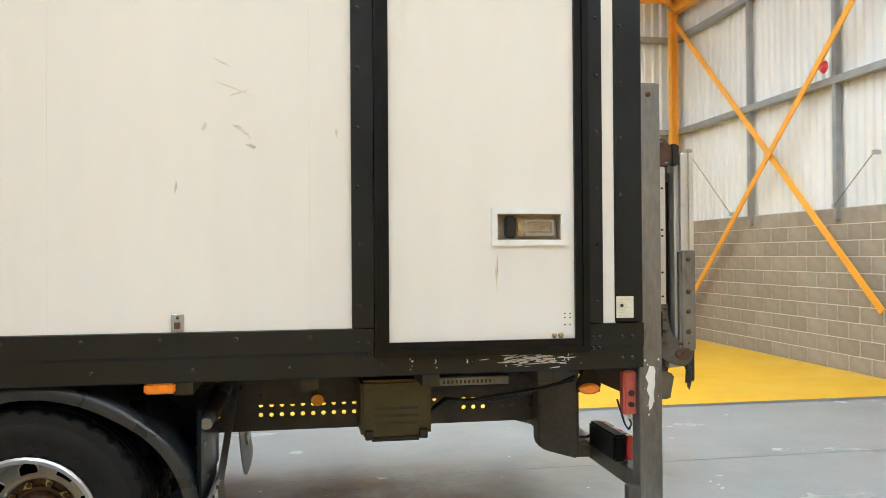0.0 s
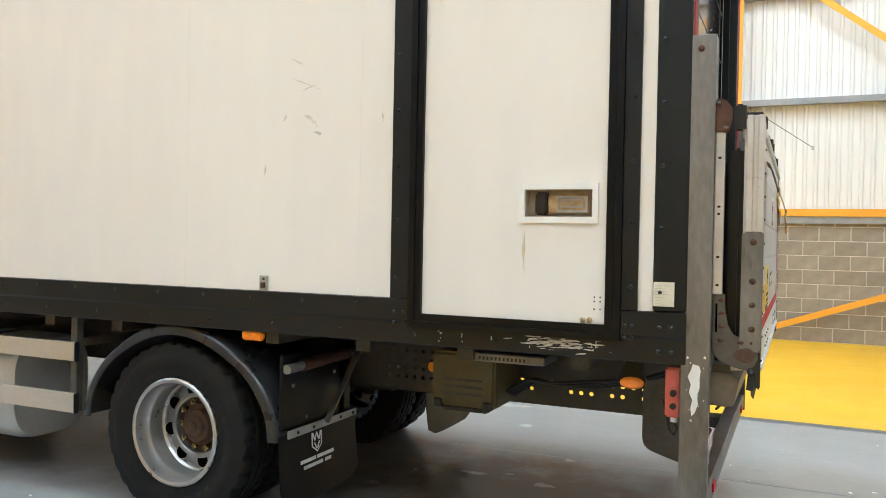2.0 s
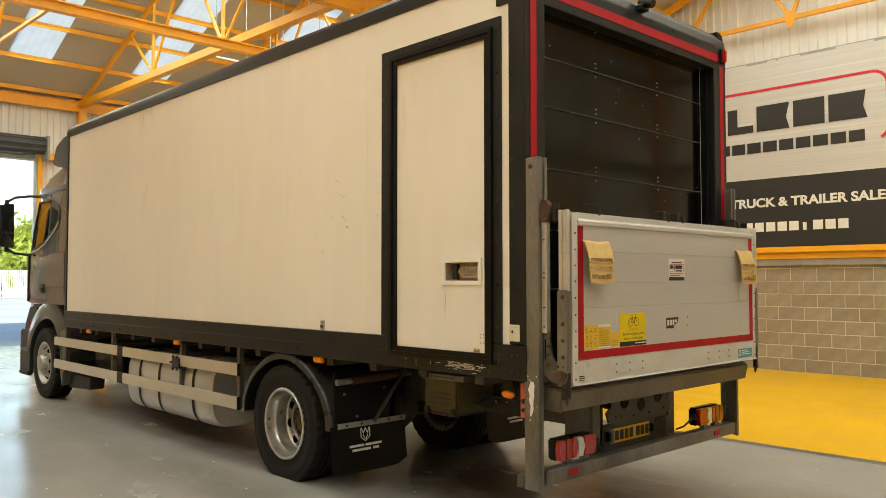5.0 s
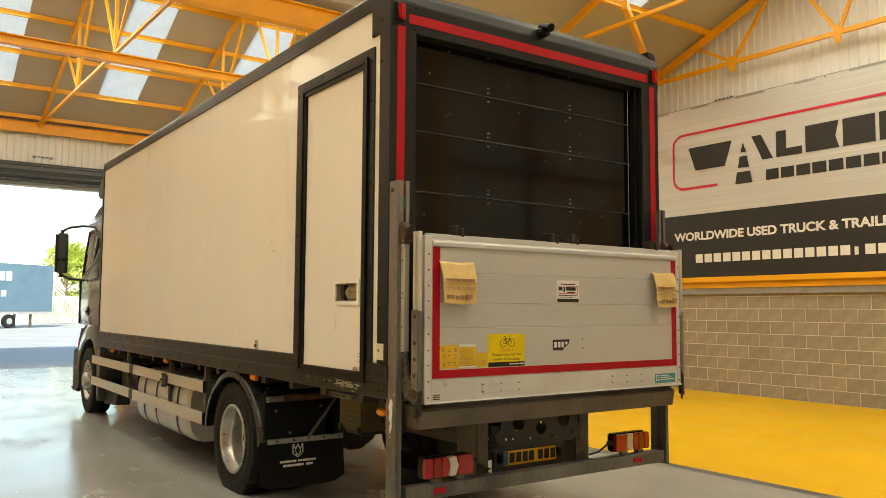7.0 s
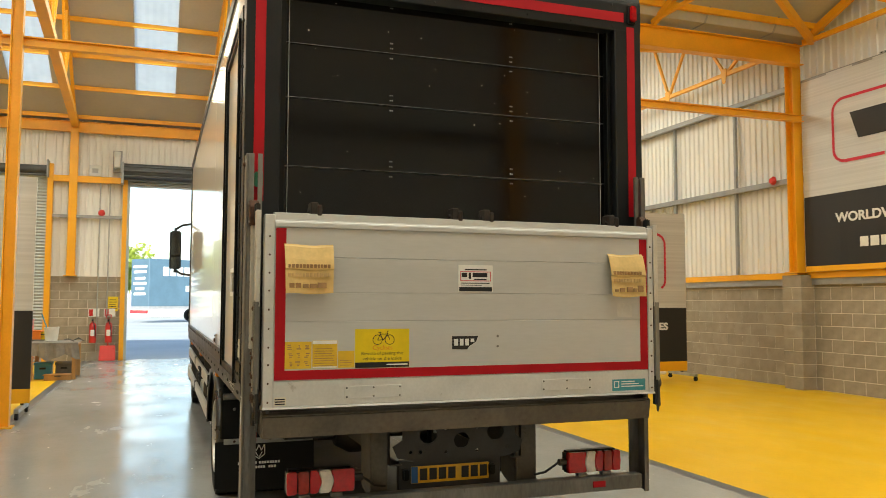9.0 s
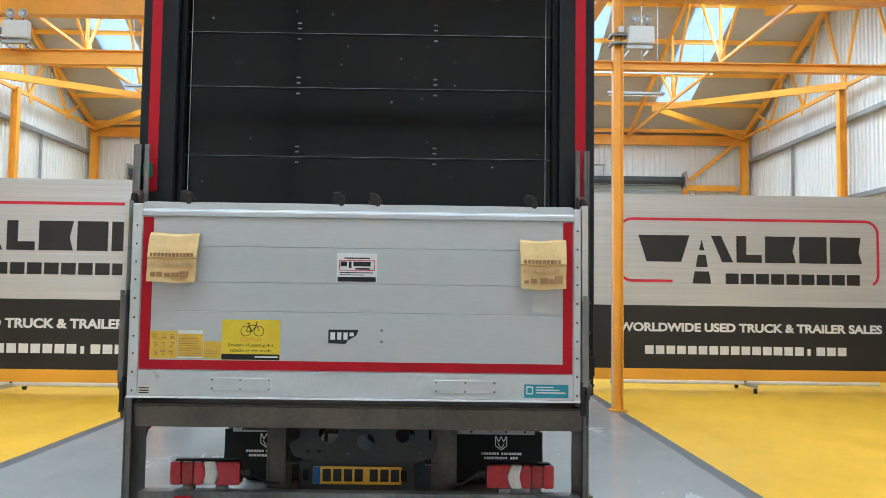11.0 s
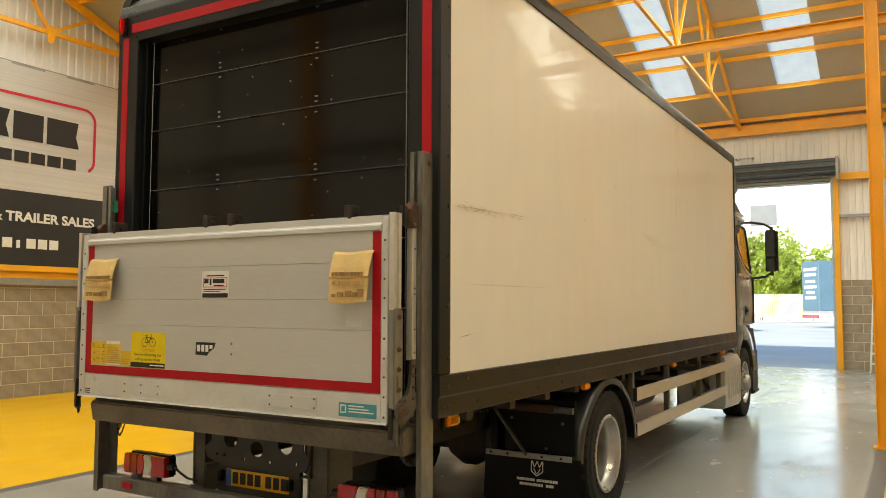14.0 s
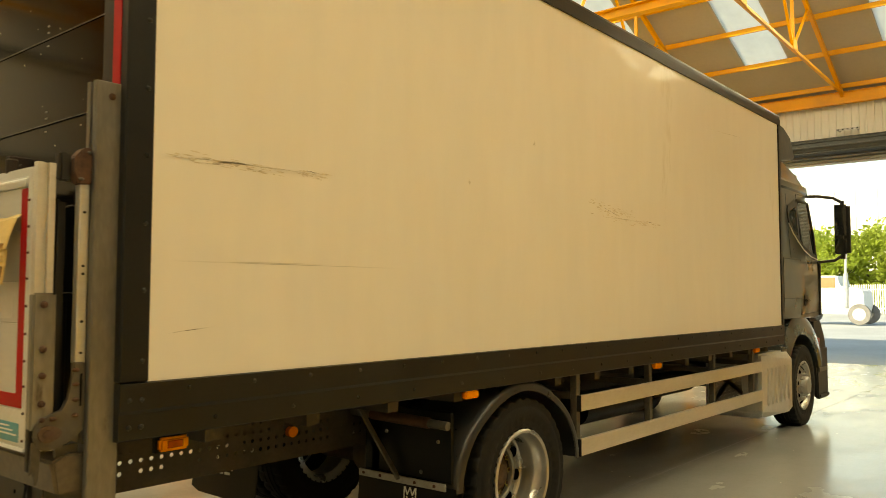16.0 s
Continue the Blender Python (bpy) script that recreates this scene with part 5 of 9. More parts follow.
part("badge_bars", bm, "white", tb)
bm = B()
domes(bm, [(PX1, 0.16, z) for z in (1.40, 1.46)], (1, 0, 0), 0.008, 0.003)
part("glue_marks", bm, "steel", lift)
bm = B()
box(bm, PX1, SX, 0.89, 1.115, 1.118, 1.185)
ts = part("service_sticker", bm, "teal", lift, "teal service sticker")
bm = B()
for k in range(3):
    box(bm, SX, SX + 0.0006, 0.95, 1.10 - 0.03 * k, 1.14 + k * 0.014, 1.146 + k * 0.014)
frame_rect(bm, "x", SX, 0.90, 0.935, 1.135, 1.175, 0.006, 0.0006)
part("print_patch", bm, "white", ts)
bm = B()
box(bm, PX1, SX, -1.092, -1.03, 1.112, 1.155)
mk = part("maker_label", bm, "paper", lift, "small white maker's label")
bm = B()
for k in range(3):
    box(bm, SX, SX + 0.0006, -1.088, -1.036, 1.117 + k * 0.012, 1.123 + k * 0.012)
part("print_patch", bm, "black", mk)
bm = B()
box(bm, PX1, PX1 + 0.0006, 0.93, 1.03, 1.56, 1.64)
part("flag_shadow_mark", bm, "alu_edge", lift, "paler patch below the flag")

for s in (-1, 1):
    out, inn = (-1.282, -1.195) if s < 0 else (1.242, 1.165)
    lean = 0.0 if s < 0 else -0.045
    bm = B()
    # channel-shaped post, open to the middle
    box(bm, 0.03, 0.139, min(out, out - s * 0.012), max(out, out - s * 0.012), 0.435, 2.445, 0.003)
    box(bm, 0.03, 0.042, min(out - s * 0.012, inn), max(out - s * 0.012, inn), 0.435, 2.445)
    box(bm, 0.127, 0.139, min(out - s * 0.012, inn + s * 0.045), max(out - s * 0.012, inn + s * 0.045), 0.435, 2.445)
    post = part("lift_post", bm, "steel", truck, "worn bare steel tail lift post")
    bm = B()
    box(bm, 0.127, 0.139, min(inn, inn + s * 0.024), max(inn, inn + s * 0.024), 1.1, 2.445)
    part("inner_flange", bm, "steel", post, "bright worn inner flange")
    bm = B()
    domes(bm, [(0.085, out, 2.39)], (0, s, 0), 0.014, 0.012)
    part("bolt", bm, "rust_bracket", post)
    bm = B()
    ya, yb = s * (1.215 + lean), s * (1.255 + lean)
    box(bm, 0.140, 0.168, min(ya, yb), max(ya, yb), 1.40, 2.06, 0.003)
    slide = part("slide_bar", bm, "rail", truck, "pale worn slide bar with bolt holes")
    bm = B()
    domes(bm, [(0.154, yb, z) for z in (1.44, 1.55, 1.72, 1.75, 1.95)], (0, s, 0), 0.006, 0.001)
    part("bolt_holes", bm, "black", slide)
    bm = B()
    prism(bm, [(0.138, ya, 2.055), (0.174, ya, 2.05), (0.180, ya, 2.09), (0.180, ya, 2.15), (0.166, ya, 2.185), (0.145, ya, 2.19), (0.138, ya, 2.17)], (0, s * 0.05, 0), 0.004)
    sb = part("stop_bracket", bm, "rust_bracket", truck, "rusty brown stop bracket")
    bm = B()
    domes(bm, [(0.148, ya + s * 0.05, 2.17), (0.168, ya + s * 0.05, 2.07)], (0, s, 0), 0.007, 0.006)
    part("bolts", bm, "steel", sb)
    bm = B()
    box(bm, 0.182, 0.203, min(ya, ya + s * 0.03), max(ya, ya + s * 0.03), 2.06, 2.165, 0.006, 2)
    part("rubber_stop", bm, "black", truck)
    # platform's side channel and its bolted plate
    bm = B()
    for xa, xb, d in ((0.205, 0.228, 0.03), (0.228, 0.246, 0.018), (0.246, 0.268, 0.03)):
        box(bm, xa, xb, min(s * 1.185, s * (1.185 + d)), max(s * 1.185, s * (1.185 + d)), 1.62, 2.12, 0.002)
    part("side_channel", bm, "rail", lift, "pale grooved side channel")
    bm = B()
    box(bm, 0.20, 0.272, min(s * 1.185, s * 1.222), max(s * 1.185, s * 1.222), 1.17, 1.65, 0.006, 2)
    plate = part("hinge_plate", bm, "steel", lift, "bolted grey hinge plate")
    bm = B()
    domes(bm, [(0.236, s * 1.222, z) for z in (1.26, 1.36, 1.46, 1.61)], (0, s, 0), 0.013, 0.012)
    part("bolts", bm, "rust_bracket", plate)
    bm = B()
    ha = s * (1.225 + lean * 0.6)
    # slotted upright and a rounded boss that drops to a worn tail
    prism(bm, [(0.142, ha, 1.16), (0.165, ha, 1.125), (0.196, ha, 1.10), (0.222, ha, 1.095), (0.246, ha, 1.11), (0.262, ha, 1.145), (0.258, ha, 1.185), (0.238, ha, 1.21), (0.210, ha, 1.215), (0.186, ha, 1.23), (0.176, ha, 1.27), (0.174, ha, 1.405), (0.142, ha, 1.405)], (0, s * 0.018, 0), 0.004)
    arm = part("hinge_arm", bm, "dark_steel", truck, "grey steel hinge arm with pivot")
    bm = B()
    prism(bm, [(0.232, ha - s * 0.004, 1.12), (0.262, ha - s * 0.004, 1.13), (0.268, ha - s * 0.004, 1.02), (0.256, ha - s * 0.004, 1.035), (0.248, ha - s * 0.004, 0.985), (0.238, ha - s * 0.004, 1.0)], (0, s * 0.012, 0), 0.002)
    part("worn_tail", bm, "dark_steel", arm, "greasy worn end of the arm")
    bm = B()
    tube(bm, (0.220, ha - s * 0.02, 1.155), (0.220, ha + s * 0.028, 1.155), 0.030, 20)
    part("pivot", bm, "rust", arm, "greasy brown pivot pin")
    bm = B()
    domes(bm, [(0.236, ha + s * 0.018, 1.205), (0.205, ha + s * 0.018, 1.205), (0.166, ha + s * 0.018, 1.375), (0.166, ha + s * 0.018, 1.32), (0.166, ha + s * 0.018, 1.265), (0.166, ha + s * 0.018, 1.21)], (0, s, 0), 0.009, 0.009)
    part("bolts", bm, "rust_bracket", arm)
    # black strip paints the darkness inside the arm's slot
    bm = B()
    box(bm, 0.150, 0.156, min(ha + s * 0.018, ha + s * 0.019), max(ha + s * 0.018, ha + s * 0.019), 1.24, 1.36)
    part("slot", bm, "void", arm)
    bm = B()
    tube(bm, (0.220, ha + s * 0.026, 1.155), (0.220, ha + s * 0.034, 1.155), 0.016, 16)
    part("pivot_cap", bm, "rust_bracket", arm)
    bm = B()
    prism(bm, [(0.14, s * 1.17, 0.94), (0.185, s * 1.17, 1.0), (0.19, s * 1.17, 1.10), (0.14, s * 1.17, 1.10)], (0, s * -0.02, 0))
    part("gusset", bm, "dark_steel", truck)
    bm = B()
    box(bm, 0.175, 0.20, min(s * 1.08, s * 1.14), max(s * 1.08, s * 1.14), 1.15, 2.0, 0.01, 2)
    part("bellows", bm, "black", truck, "black rubber bellows")
    bm = B()
    tube(bm, (0.17, s * 1.03, 1.1), (0.17, s * 1.03, 1.62), 0.035, 16)
    tube(bm, (0.17, s * 1.03, 1.62), (0.17, s * 1.03, 1.95), 0.018, 12)
    part("lift_ram", bm, "black", truck, "black hydraulic ram", True)
bm = B()
pipe(bm, [(0.225, -1.185, 1.13), (0.24, -1.205, 1.08), (0.235, -1.21, 1.02)], 0.014, 10)
part("lock_lever", bm, "black", lift)
for y in (-1.195, 1.195):
    bm = B()
    box(bm, 0.24, 0.27, y - 0.012, y + 0.012, 1.03, 1.2, 0.004)
    part("edge_buffer", bm, "black", lift)

M["brown_steel"] = material("brown_dirty_steel", (0.17, 0.145, 0.115), 0.5, 0.4, vary=0.35, scale=3, grain=40, bump=0.2, stain=(0.075, 0.06, 0.045), amount=0.2)
M["cross_plate"] = material("grey_black_plate", (0.03, 0.03, 0.031), 0.5, vary=0.3, scale=6, grain=50, stain=(0.03, 0.028, 0.025), amount=0.2)
bm = B()
prism(bm, [(0.05, -1.19, 0.945), (0.19, -1.19, 0.935), (0.2, -1.19, 1.05), (0.18, -1.19, 1.07), (0.05, -1.19, 1.07)], (0, 2.38, 0), 0.006)
part("lift_crossbeam", bm, "brown_steel", truck, "dirty brown steel crossbeam")
bm = B()
box(bm, 0.055, 0.135, -1.195, 1.195, 0.456, 0.55, 0.006)
part("underrun_bar", bm, "steel", truck, "bare steel underrun bar")
for y in (-1.26, 1.26):
    bm = B()
    box(bm, -0.03, 0.03, y - 0.025, y + 0.025, 0.44, 0.52)
    part("bar_end", bm, "dark_steel", truck)
for ya, yb in ((-0.535, -0.43), (0.385, 0.53)):
    bm = B()
    prism(bm, [(-0.25, ya, 1.07), (-0.02, ya, 1.07), (-0.02, ya, 0.46), (-0.20, ya, 0.515), (-0.235, ya, 0.535), (-0.25, ya, 0.575)], (0, yb - ya, 0), 0.008)
    strut = part("underrun_strut", bm, "dark_steel", truck, "dirty folded steel strut")
    bm = B()
    box(bm, -0.02, 0.056, ya, yb, 0.47, 0.535, 0.002)
    part("strut_foot", bm, "dark_steel", strut)
    bm = B()
    box(bm, -0.021, -0.012, ya, ya + 0.014, 0.54, 1.0, 0.002)
    part("folded_edge", bm, "dark_steel", strut)


def holed_plate(bm, c, u, v, nu, nv, pitch, r, thick, skip=()):
    """A plate of nu x nv square cells round a corner c, each with a round hole unless it is in skip."""
    c, u, v = Vector(c), Vector(u), Vector(v)
    w = u.cross(v) * thick
    k = 8
    sq = [(1, 0), (1, 1), (0, 1), (-1, 1), (-1, 0), (-1, -1), (0, -1), (1, -1)]
    for i in range(nu):
        for j in range(nv):
            m = c + u * pitch * (i + 0.5) + v * pitch * (j + 0.5)
            for off in (Vector(), w):
                o = [bm.verts.new(m + off + (u * a + v * b) * pitch / 2) for a, b in sq]
                if (i, j) in skip:
                    bm.faces.new(o)
                    continue
                h = [bm.verts.new(m + off + (u * math.cos(t * math.tau / k) + v * math.sin(t * math.tau / k)) * r) for t in range(k)]
                for t in range(k):
                    bm.faces.new((o[t], o[(t + 1) % k], h[(t + 1) % k], h[t]))


for s in (-1, 1):
    y = s * 0.42
    bm = B()
    rng = random.Random(2)
    skip = {(i, j) for i in range(40) for j in range(5) if j == 0 or rng.random() < (0.12 if j in (1, 2) else 0.3)}
    holed_plate(bm, (-2.25, y, 0.69), (1, 0, 0), (0, 0, 1), 40, 5, 0.056, 0.013, 0.007, skip)
    skip = {(i, j) for i in range(110) for j in range(5) if j == 0 or rng.random() < (0.2 if 0 < j < 4 else 0.5)}
    holed_plate(bm, (-8.41, y, 0.69), (1, 0, 0), (0, 0, 1), 110, 5, 0.056, 0.013, 0.007, skip)
    box(bm, -9.6, -8.41, y - 0.004, y + 0.004, 0.69, 0.97)
    box(bm, -9.6, 0.0, min(y, y - s * 0.07), max(y, y - s * 0.07), 0.97, 0.978)
    box(bm, -9.6, 0.0, min(y, y - s * 0.07), max(y, y - s * 0.07), 0.682, 0.69)
    part("chassis_rail", bm, "chassis", truck, "perforated black chassis rail")
bm = B()
for x in (-8.2, -6.5, -5.0, -3.6, -1.9):
    box(bm, x, x + 0.08, -0.41, 0.41, 0.74, 0.92)
part("cross_members", bm, "chassis", truck)
bm = B()
box(bm, -8.3, -0.1, -0.46, 0.46, 0.978, 1.04)
part("subframe", bm, "chassis", truck)

# rear cross plate with large holes, plate lamp bar and number plate
bm = B()
outline = [(-0.40, 0.98), (0.42, 0.98), (0.42, 0.93), (0.37, 0.89), (0.37, 0.84), (0.42, 0.80), (0.40, 0.73), (0.30, 0.70), (-0.26, 0.70), (-0.38, 0.73), (-0.41, 0.80), (-0.35, 0.84), (-0.35, 0.90), (-0.41, 0.93)]
HOLES = ((-0.19, 0.865, 0.055), (0.02, 0.82, 0.05), (0.24, 0.865, 0.055), (-0.3, 0.76, 0.011), (-0.08, 0.90, 0.011), (-0.08, 0.75, 0.011), (0.12, 0.90, 0.011), (0.12, 0.75, 0.011), (0.32, 0.76, 0.011), (-0.24, 0.76, 0.011))
edges = []
for loop in [outline] + [[(y + r * math.cos(k * math.tau / 20), z + r * math.sin(k * math.tau / 20)) for k in range(20)] for y, z, r in HOLES]:
    vs = [bm.verts.new((0.0, y, z)) for y, z in loop]
    edges += [bm.edges.new((vs[k], vs[(k + 1) % len(vs)])) for k in range(len(vs))]
bmesh.ops.triangle_fill(bm, use_beauty=True, use_dissolve=False, edges=edges)
ex = bmesh.ops.extrude_face_region(bm, geom=list(bm.faces))
bmesh.ops.translate(bm, verts=[v for v in ex["geom"] if isinstance(v, bmesh.types.BMVert)], vec=(0.012, 0, 0))
xp = part("rear_cross_plate", bm, "cross_plate", truck, "black rear cross plate with round holes")
bm = B()
box(bm, -0.085, -0.05, -0.36, 0.30, 0.50, 0.70, 0.008)
ph = part("plate_holder", bm, "cross_plate", truck)
bm = B()
box(bm, -0.05, -0.046, -0.28, 0.22, 0.555, 0.66, 0.004)
npl = part("number_plate", bm, "plate", truck, "yellow number plate with dark bars")
bm = B()
box(bm, -0.0459, -0.0452, -0.278, -0.238, 0.557, 0.658)
part("blue_band", bm, "blue", npl)
for k, y in enumerate((-0.225, -0.165, -0.105, -0.045, 0.04, 0.10, 0.16)):
    bm = B()
    box(bm, -0.0459, -0.0452, y, y + 0.047, 0.572, 0.645)
    part("plate_mark", bm, "black", npl)
for y in (-0.315, 0.235):
    bm = B()
    box(bm, -0.055, -0.02, y - 0.018, y + 0.018, 0.58, 0.65, 0.006, 2)
    part("plate_lamp", bm, "plastic", truck)

# rear lamps: moulded red cluster with a white chevron
for s in (-1, 1):
    ya, yb = (-1.035, -0.655) if s < 0 else (0.69, 1.06)
    bm = B()
    box(bm, 0.0, 0.07, ya + 0.004, yb - 0.004, 0.572, 0.715, 0.012, 2)
    lampb = part("rear_lamp", bm, "plastic", truck, "red and white tail lamp cluster")
    w = yb - ya
    mid = 0.643
    for mt, a, b, tip in (("red_lens", 0.0, 0.16, 0.0), ("amber_dark", 0.165, 0.33, 0.0), ("red_lens", 0.335, 0.46, 0.06), ("white_lens", 0.465, 0.64, 0.06), ("red_lens", 0.645, 1.0, 0.0)):
        f = (lambda q: ya + w * q) if s < 0 else (lambda q: yb - w * q)
        bm = B()
        pa = tip if a > 0.34 else 0.0
        pb = tip
        if mt == "red_lens" and a > 0.6:
            pa = 0.06
        pts = [(f(a + 0.004), 0.578), (f(b - 0.004), 0.578), (f(b - 0.004 + pb), mid), (f(b - 0.004), 0.709), (f(a + 0.004), 0.709), (f(a + 0.004 + pa), mid)]
        prism(bm, [(0.065, u, v) for u, v in pts], (0.04, 0, 0), 0.006)
        part("lens", bm, mt, lampb, "moulded lamp lens")
    for y in (ya + 0.1, yb - 0.1):
        bm = B()
        box(bm, 0.06, 0.1, y - 0.03, y + 0.03, 0.548, 0.574)
        part("lamp_bracket", bm, "steel", truck)
    bm = B()
    yc = yb if s < 0 else ya
    tube(bm, (0.07, yc - 0.005, 0.65), (0.07, yc - s * 0.05, 0.65), 0.022, 10)
    pipe(bm, [(0.07, yc - s * 0.05, 0.65), (0.06, yc - s * 0.09, 0.62), (0.04, yc - s * 0.13, 0.585), (0.02, yc - s * 0.2, 0.57)], 0.008, 8)
    part("lamp_cable", bm, "black", truck)
    bm = B()
    y = -0.95 if s < 0 else 0.88
    box(bm, 0.135, 0.142, y - 0.045, y + 0.045, 0.485, 0.525, 0.003)
    part("reflector", bm, "red_tape", truck, "small red reflector")



M["olive_yellow"] = material("faded_yellow_plastic", (0.42, 0.36, 0.08), 0.5, vary=0.3, scale=20, stain=(0.2, 0.14, 0.05), amount=0.2)
M["rim_disc"] = material("dull_wheel_silver", (0.34, 0.335, 0.32), 0.36, 0.6, vary=0.2, scale=10, grain=60, stain=(0.12, 0.08, 0.05), amount=0.15)


# ---- wheels, mudguards, side guards, tank ----
def tread(k, along):
    if 0.117 < abs(along) < 0.1385:
        return -0.015 if k % 6 < 2 else 0.0
    return -0.012 if (k % 6 < 2 and 0.05 < abs(along) < 0.117) else 0.0


def wheel(x, y, out, dual, front):
    """One wheel end: tyre, rim, hub; out is the side that the rim faces."""
    r, w, z = (0.505, 0.28, 0.495) if front else (0.507, 0.28, 0.457)
    for i in range(2 if dual else 1):
        yc = y - out * i * 0.34
        bm = B()
        half = [(0.300, 0.42), (0.312, 0.475), (0.322, 0.487), (0.332, 0.478), (0.345, 0.492), (0.358, 0.488), (0.362, 0.502), (0.41, 0.525), (0.440, 0.519), (0.443, 0.51), (0.458, 0.507), (r - 0.020, 0.50), (r - 0.010, 0.492), (r - 0.003, 0.46), (r, 0.32), (r, 0.21), (r - 0.014, 0.20), (r - 0.014, 0.165), (r, 0.155), (r, 0.03), (r - 0.014, 0.02)]
        prof = [(a, b * w) for a, b in half] + [(a, -b * w) for a, b in half[::-1]]
        lathe(bm, prof, (x, yc, z), 192, "Y", tread)
        for v in bm.verts:
            # the loaded tyre is flat where it stands
            v.co.z = max(v.co.z, 0.0)
        wh = part("wheel", bm, "rubber", truck, "black lorry tyre on a silver steel wheel", True)
        if i:
            bm = B()
            lathe(bm, [(0.302, -0.13), (0.26, -0.1), (0.24, 0.1), (0.302, 0.13)], (x, yc, z), 32)
            part("rim", bm, "rim", wh, "", True)
            continue
        bm = B()
        if front:
            prof = [(0.300, 0.115), (0.306, 0.14), (0.296, 0.146), (0.28, 0.138), (0.268, 0.10), (0.255, 0.078), (0.250, 0.07)]
            disc = [(0.254, 0.074), (0.235, 0.082), (0.19, 0.125), (0.175, 0.13), (0.12, 0.13)]
        else:
            prof = [(0.300, 0.115), (0.306, 0.14), (0.296, 0.148), (0.280, 0.142), (0.276, 0.118), (0.274, 0.075), (0.262, 0.060), (0.257, 0.045), (0.256, -0.01), (0.262, -0.03), (0.262, -0.05), (0.250, -0.062)]
            disc = [(0.252, -0.062), (0.243, -0.078), (0.222, -0.070), (0.185, -0.054), (0.170, -0.054), (0.163, -0.060), (0.160, -0.085)]
        lathe(bm, [(a, out * b) for a, b in prof], (x, yc, z), 64)
        rim = part("rim", bm, "rim", wh, "scratched silver wheel rim", True)
        bm = B()
        lathe(bm, [(a, out * b) for a, b in disc], (x, yc, z), 64)
        part("wheel_disc", bm, "rim_disc", wh, "dull silver wheel disc with hand holes", True)
        # hand holes (black discs stand in for their shade), hub and wheel nuts
        hr, ha = (0.214, 0.104) if front else (0.205, -0.063)
        for k in range(8):
            t = k * math.tau / 8 + 0.2
            d = Vector((math.cos(t), 0, math.sin(t)))
            nrm = (Vector((0, out, 0)) + d * (0.9 if front else -0.1)).normalized()
            c = Vector((x, yc + out * ha, z)) + d * hr
            bm = B()
            tube(bm, c - nrm * 0.01, c + nrm * 0.008, 0.038, 18)
            part("hand_hole", bm, "void", wh)
            bm = B()
            tube(bm, c - nrm * 0.006, c + nrm * 0.005, 0.043, 18)
            part("hole_edge", bm, "rim", wh)
        bm = B()
        if front:
            prof = [(0.12, 0.13), (0.115, 0.175), (0.10, 0.20), (0.06, 0.21), (0.001, 0.21)]
        else:
            prof = [(0.162, -0.095), (0.150, -0.100), (0.125, -0.10), (0.122, -0.078), (0.108, -0.074), (0.098, -0.050), (0.090, -0.042), (0.066, -0.040), (0.060, -0.030), (0.054, -0.024), (0.022, -0.022), (0.018, -0.018), (0.001, -0.017)]
        lathe(bm, [(a, out * b) for a, b in prof], (x, yc, z), 40)
        part("hub", bm, "galv" if front else "rust", wh, "" if front else "rusty brown hub", True)
        bm = B()
        for k in range(10):
            t = k * math.tau / 10
            c = Vector((x + (0.148 if front else 0.138) * math.cos(t), yc + out * (0.13 if front else -0.098), z + (0.148 if front else 0.138) * math.sin(t)))
            tube(bm, c, c + Vector((0, out * 0.035, 0)), 0.014, 6, 0.011)
            if not front:
                h = Vector((x + 0.095 * math.cos(t + 0.3), yc - out * 0.072, z + 0.095 * math.sin(t + 0.3)))
                tube(bm, h, h + Vector((0, out * 0.014, 0)), 0.011, 6, 0.010)
        part("wheel_nuts", bm, "galv" if front else "rust", wh)
        if not front:
            # loose-nut pointers
            for k in range(10):
                t = k * math.tau / 10
                c = Vector((x + 0.138 * math.cos(t), yc - out * 0.073, z + 0.138 * math.sin(t)))
                a = t + (1.3, 2.2, 0.7, 1.9)[k % 4]
                d, n = Vector((math.cos(a), 0, math.sin(a))), Vector((-math.sin(a), 0, math.cos(a)))
                bm = B()
                prism(bm, [c + d * 0.030, c + n * 0.017, c - d * 0.014, c - n * 0.017], (0, out * 0.006, 0))
                part("nut_pointer", bm, "olive_yellow", wh)
    return None


WX = -2.706
for s in (-1, 1):
    wheel(WX - 0.008, s * 1.085, s, True, False)
    wheel(-9.12, s * 1.03, s, False, True)
bm = B()
tube(bm, (WX, -0.6, 0.457), (WX, 0.6, 0.457), 0.09, 16)
lathe(bm, [(0.001, -0.2), (0.14, -0.18), (0.21, -0.05), (0.21, 0.05), (0.14, 0.18), (0.001, 0.2)], (WX, 0, 0.457), 24)
part("rear_axle", bm, "dark_steel", truck, "dirty rear axle with round differential", True)
bm = B()
tube(bm, (WX + 0.1, 0, 0.55), (-6.5, 0, 0.75), 0.055, 12)
part("propshaft", bm, "dark_steel", truck)
for s in (-1, 1):
    for k in (-1, 1):
        bm = B()
        tube(bm, (WX + k * 0.45, s * 0.48, 0.52), (WX + k * 0.45, s * 0.48, 0.78), 0.12, 16)
        part("air_spring", bm, "plastic", truck, "", True)
    bm = B()
    beam(bm, (WX - 0.5, s * 0.48, 0.5), (WX + 0.5, s * 0.48, 0.5), 0.1, 0.06)
    part("spring_beam", bm, "dark_steel", truck)

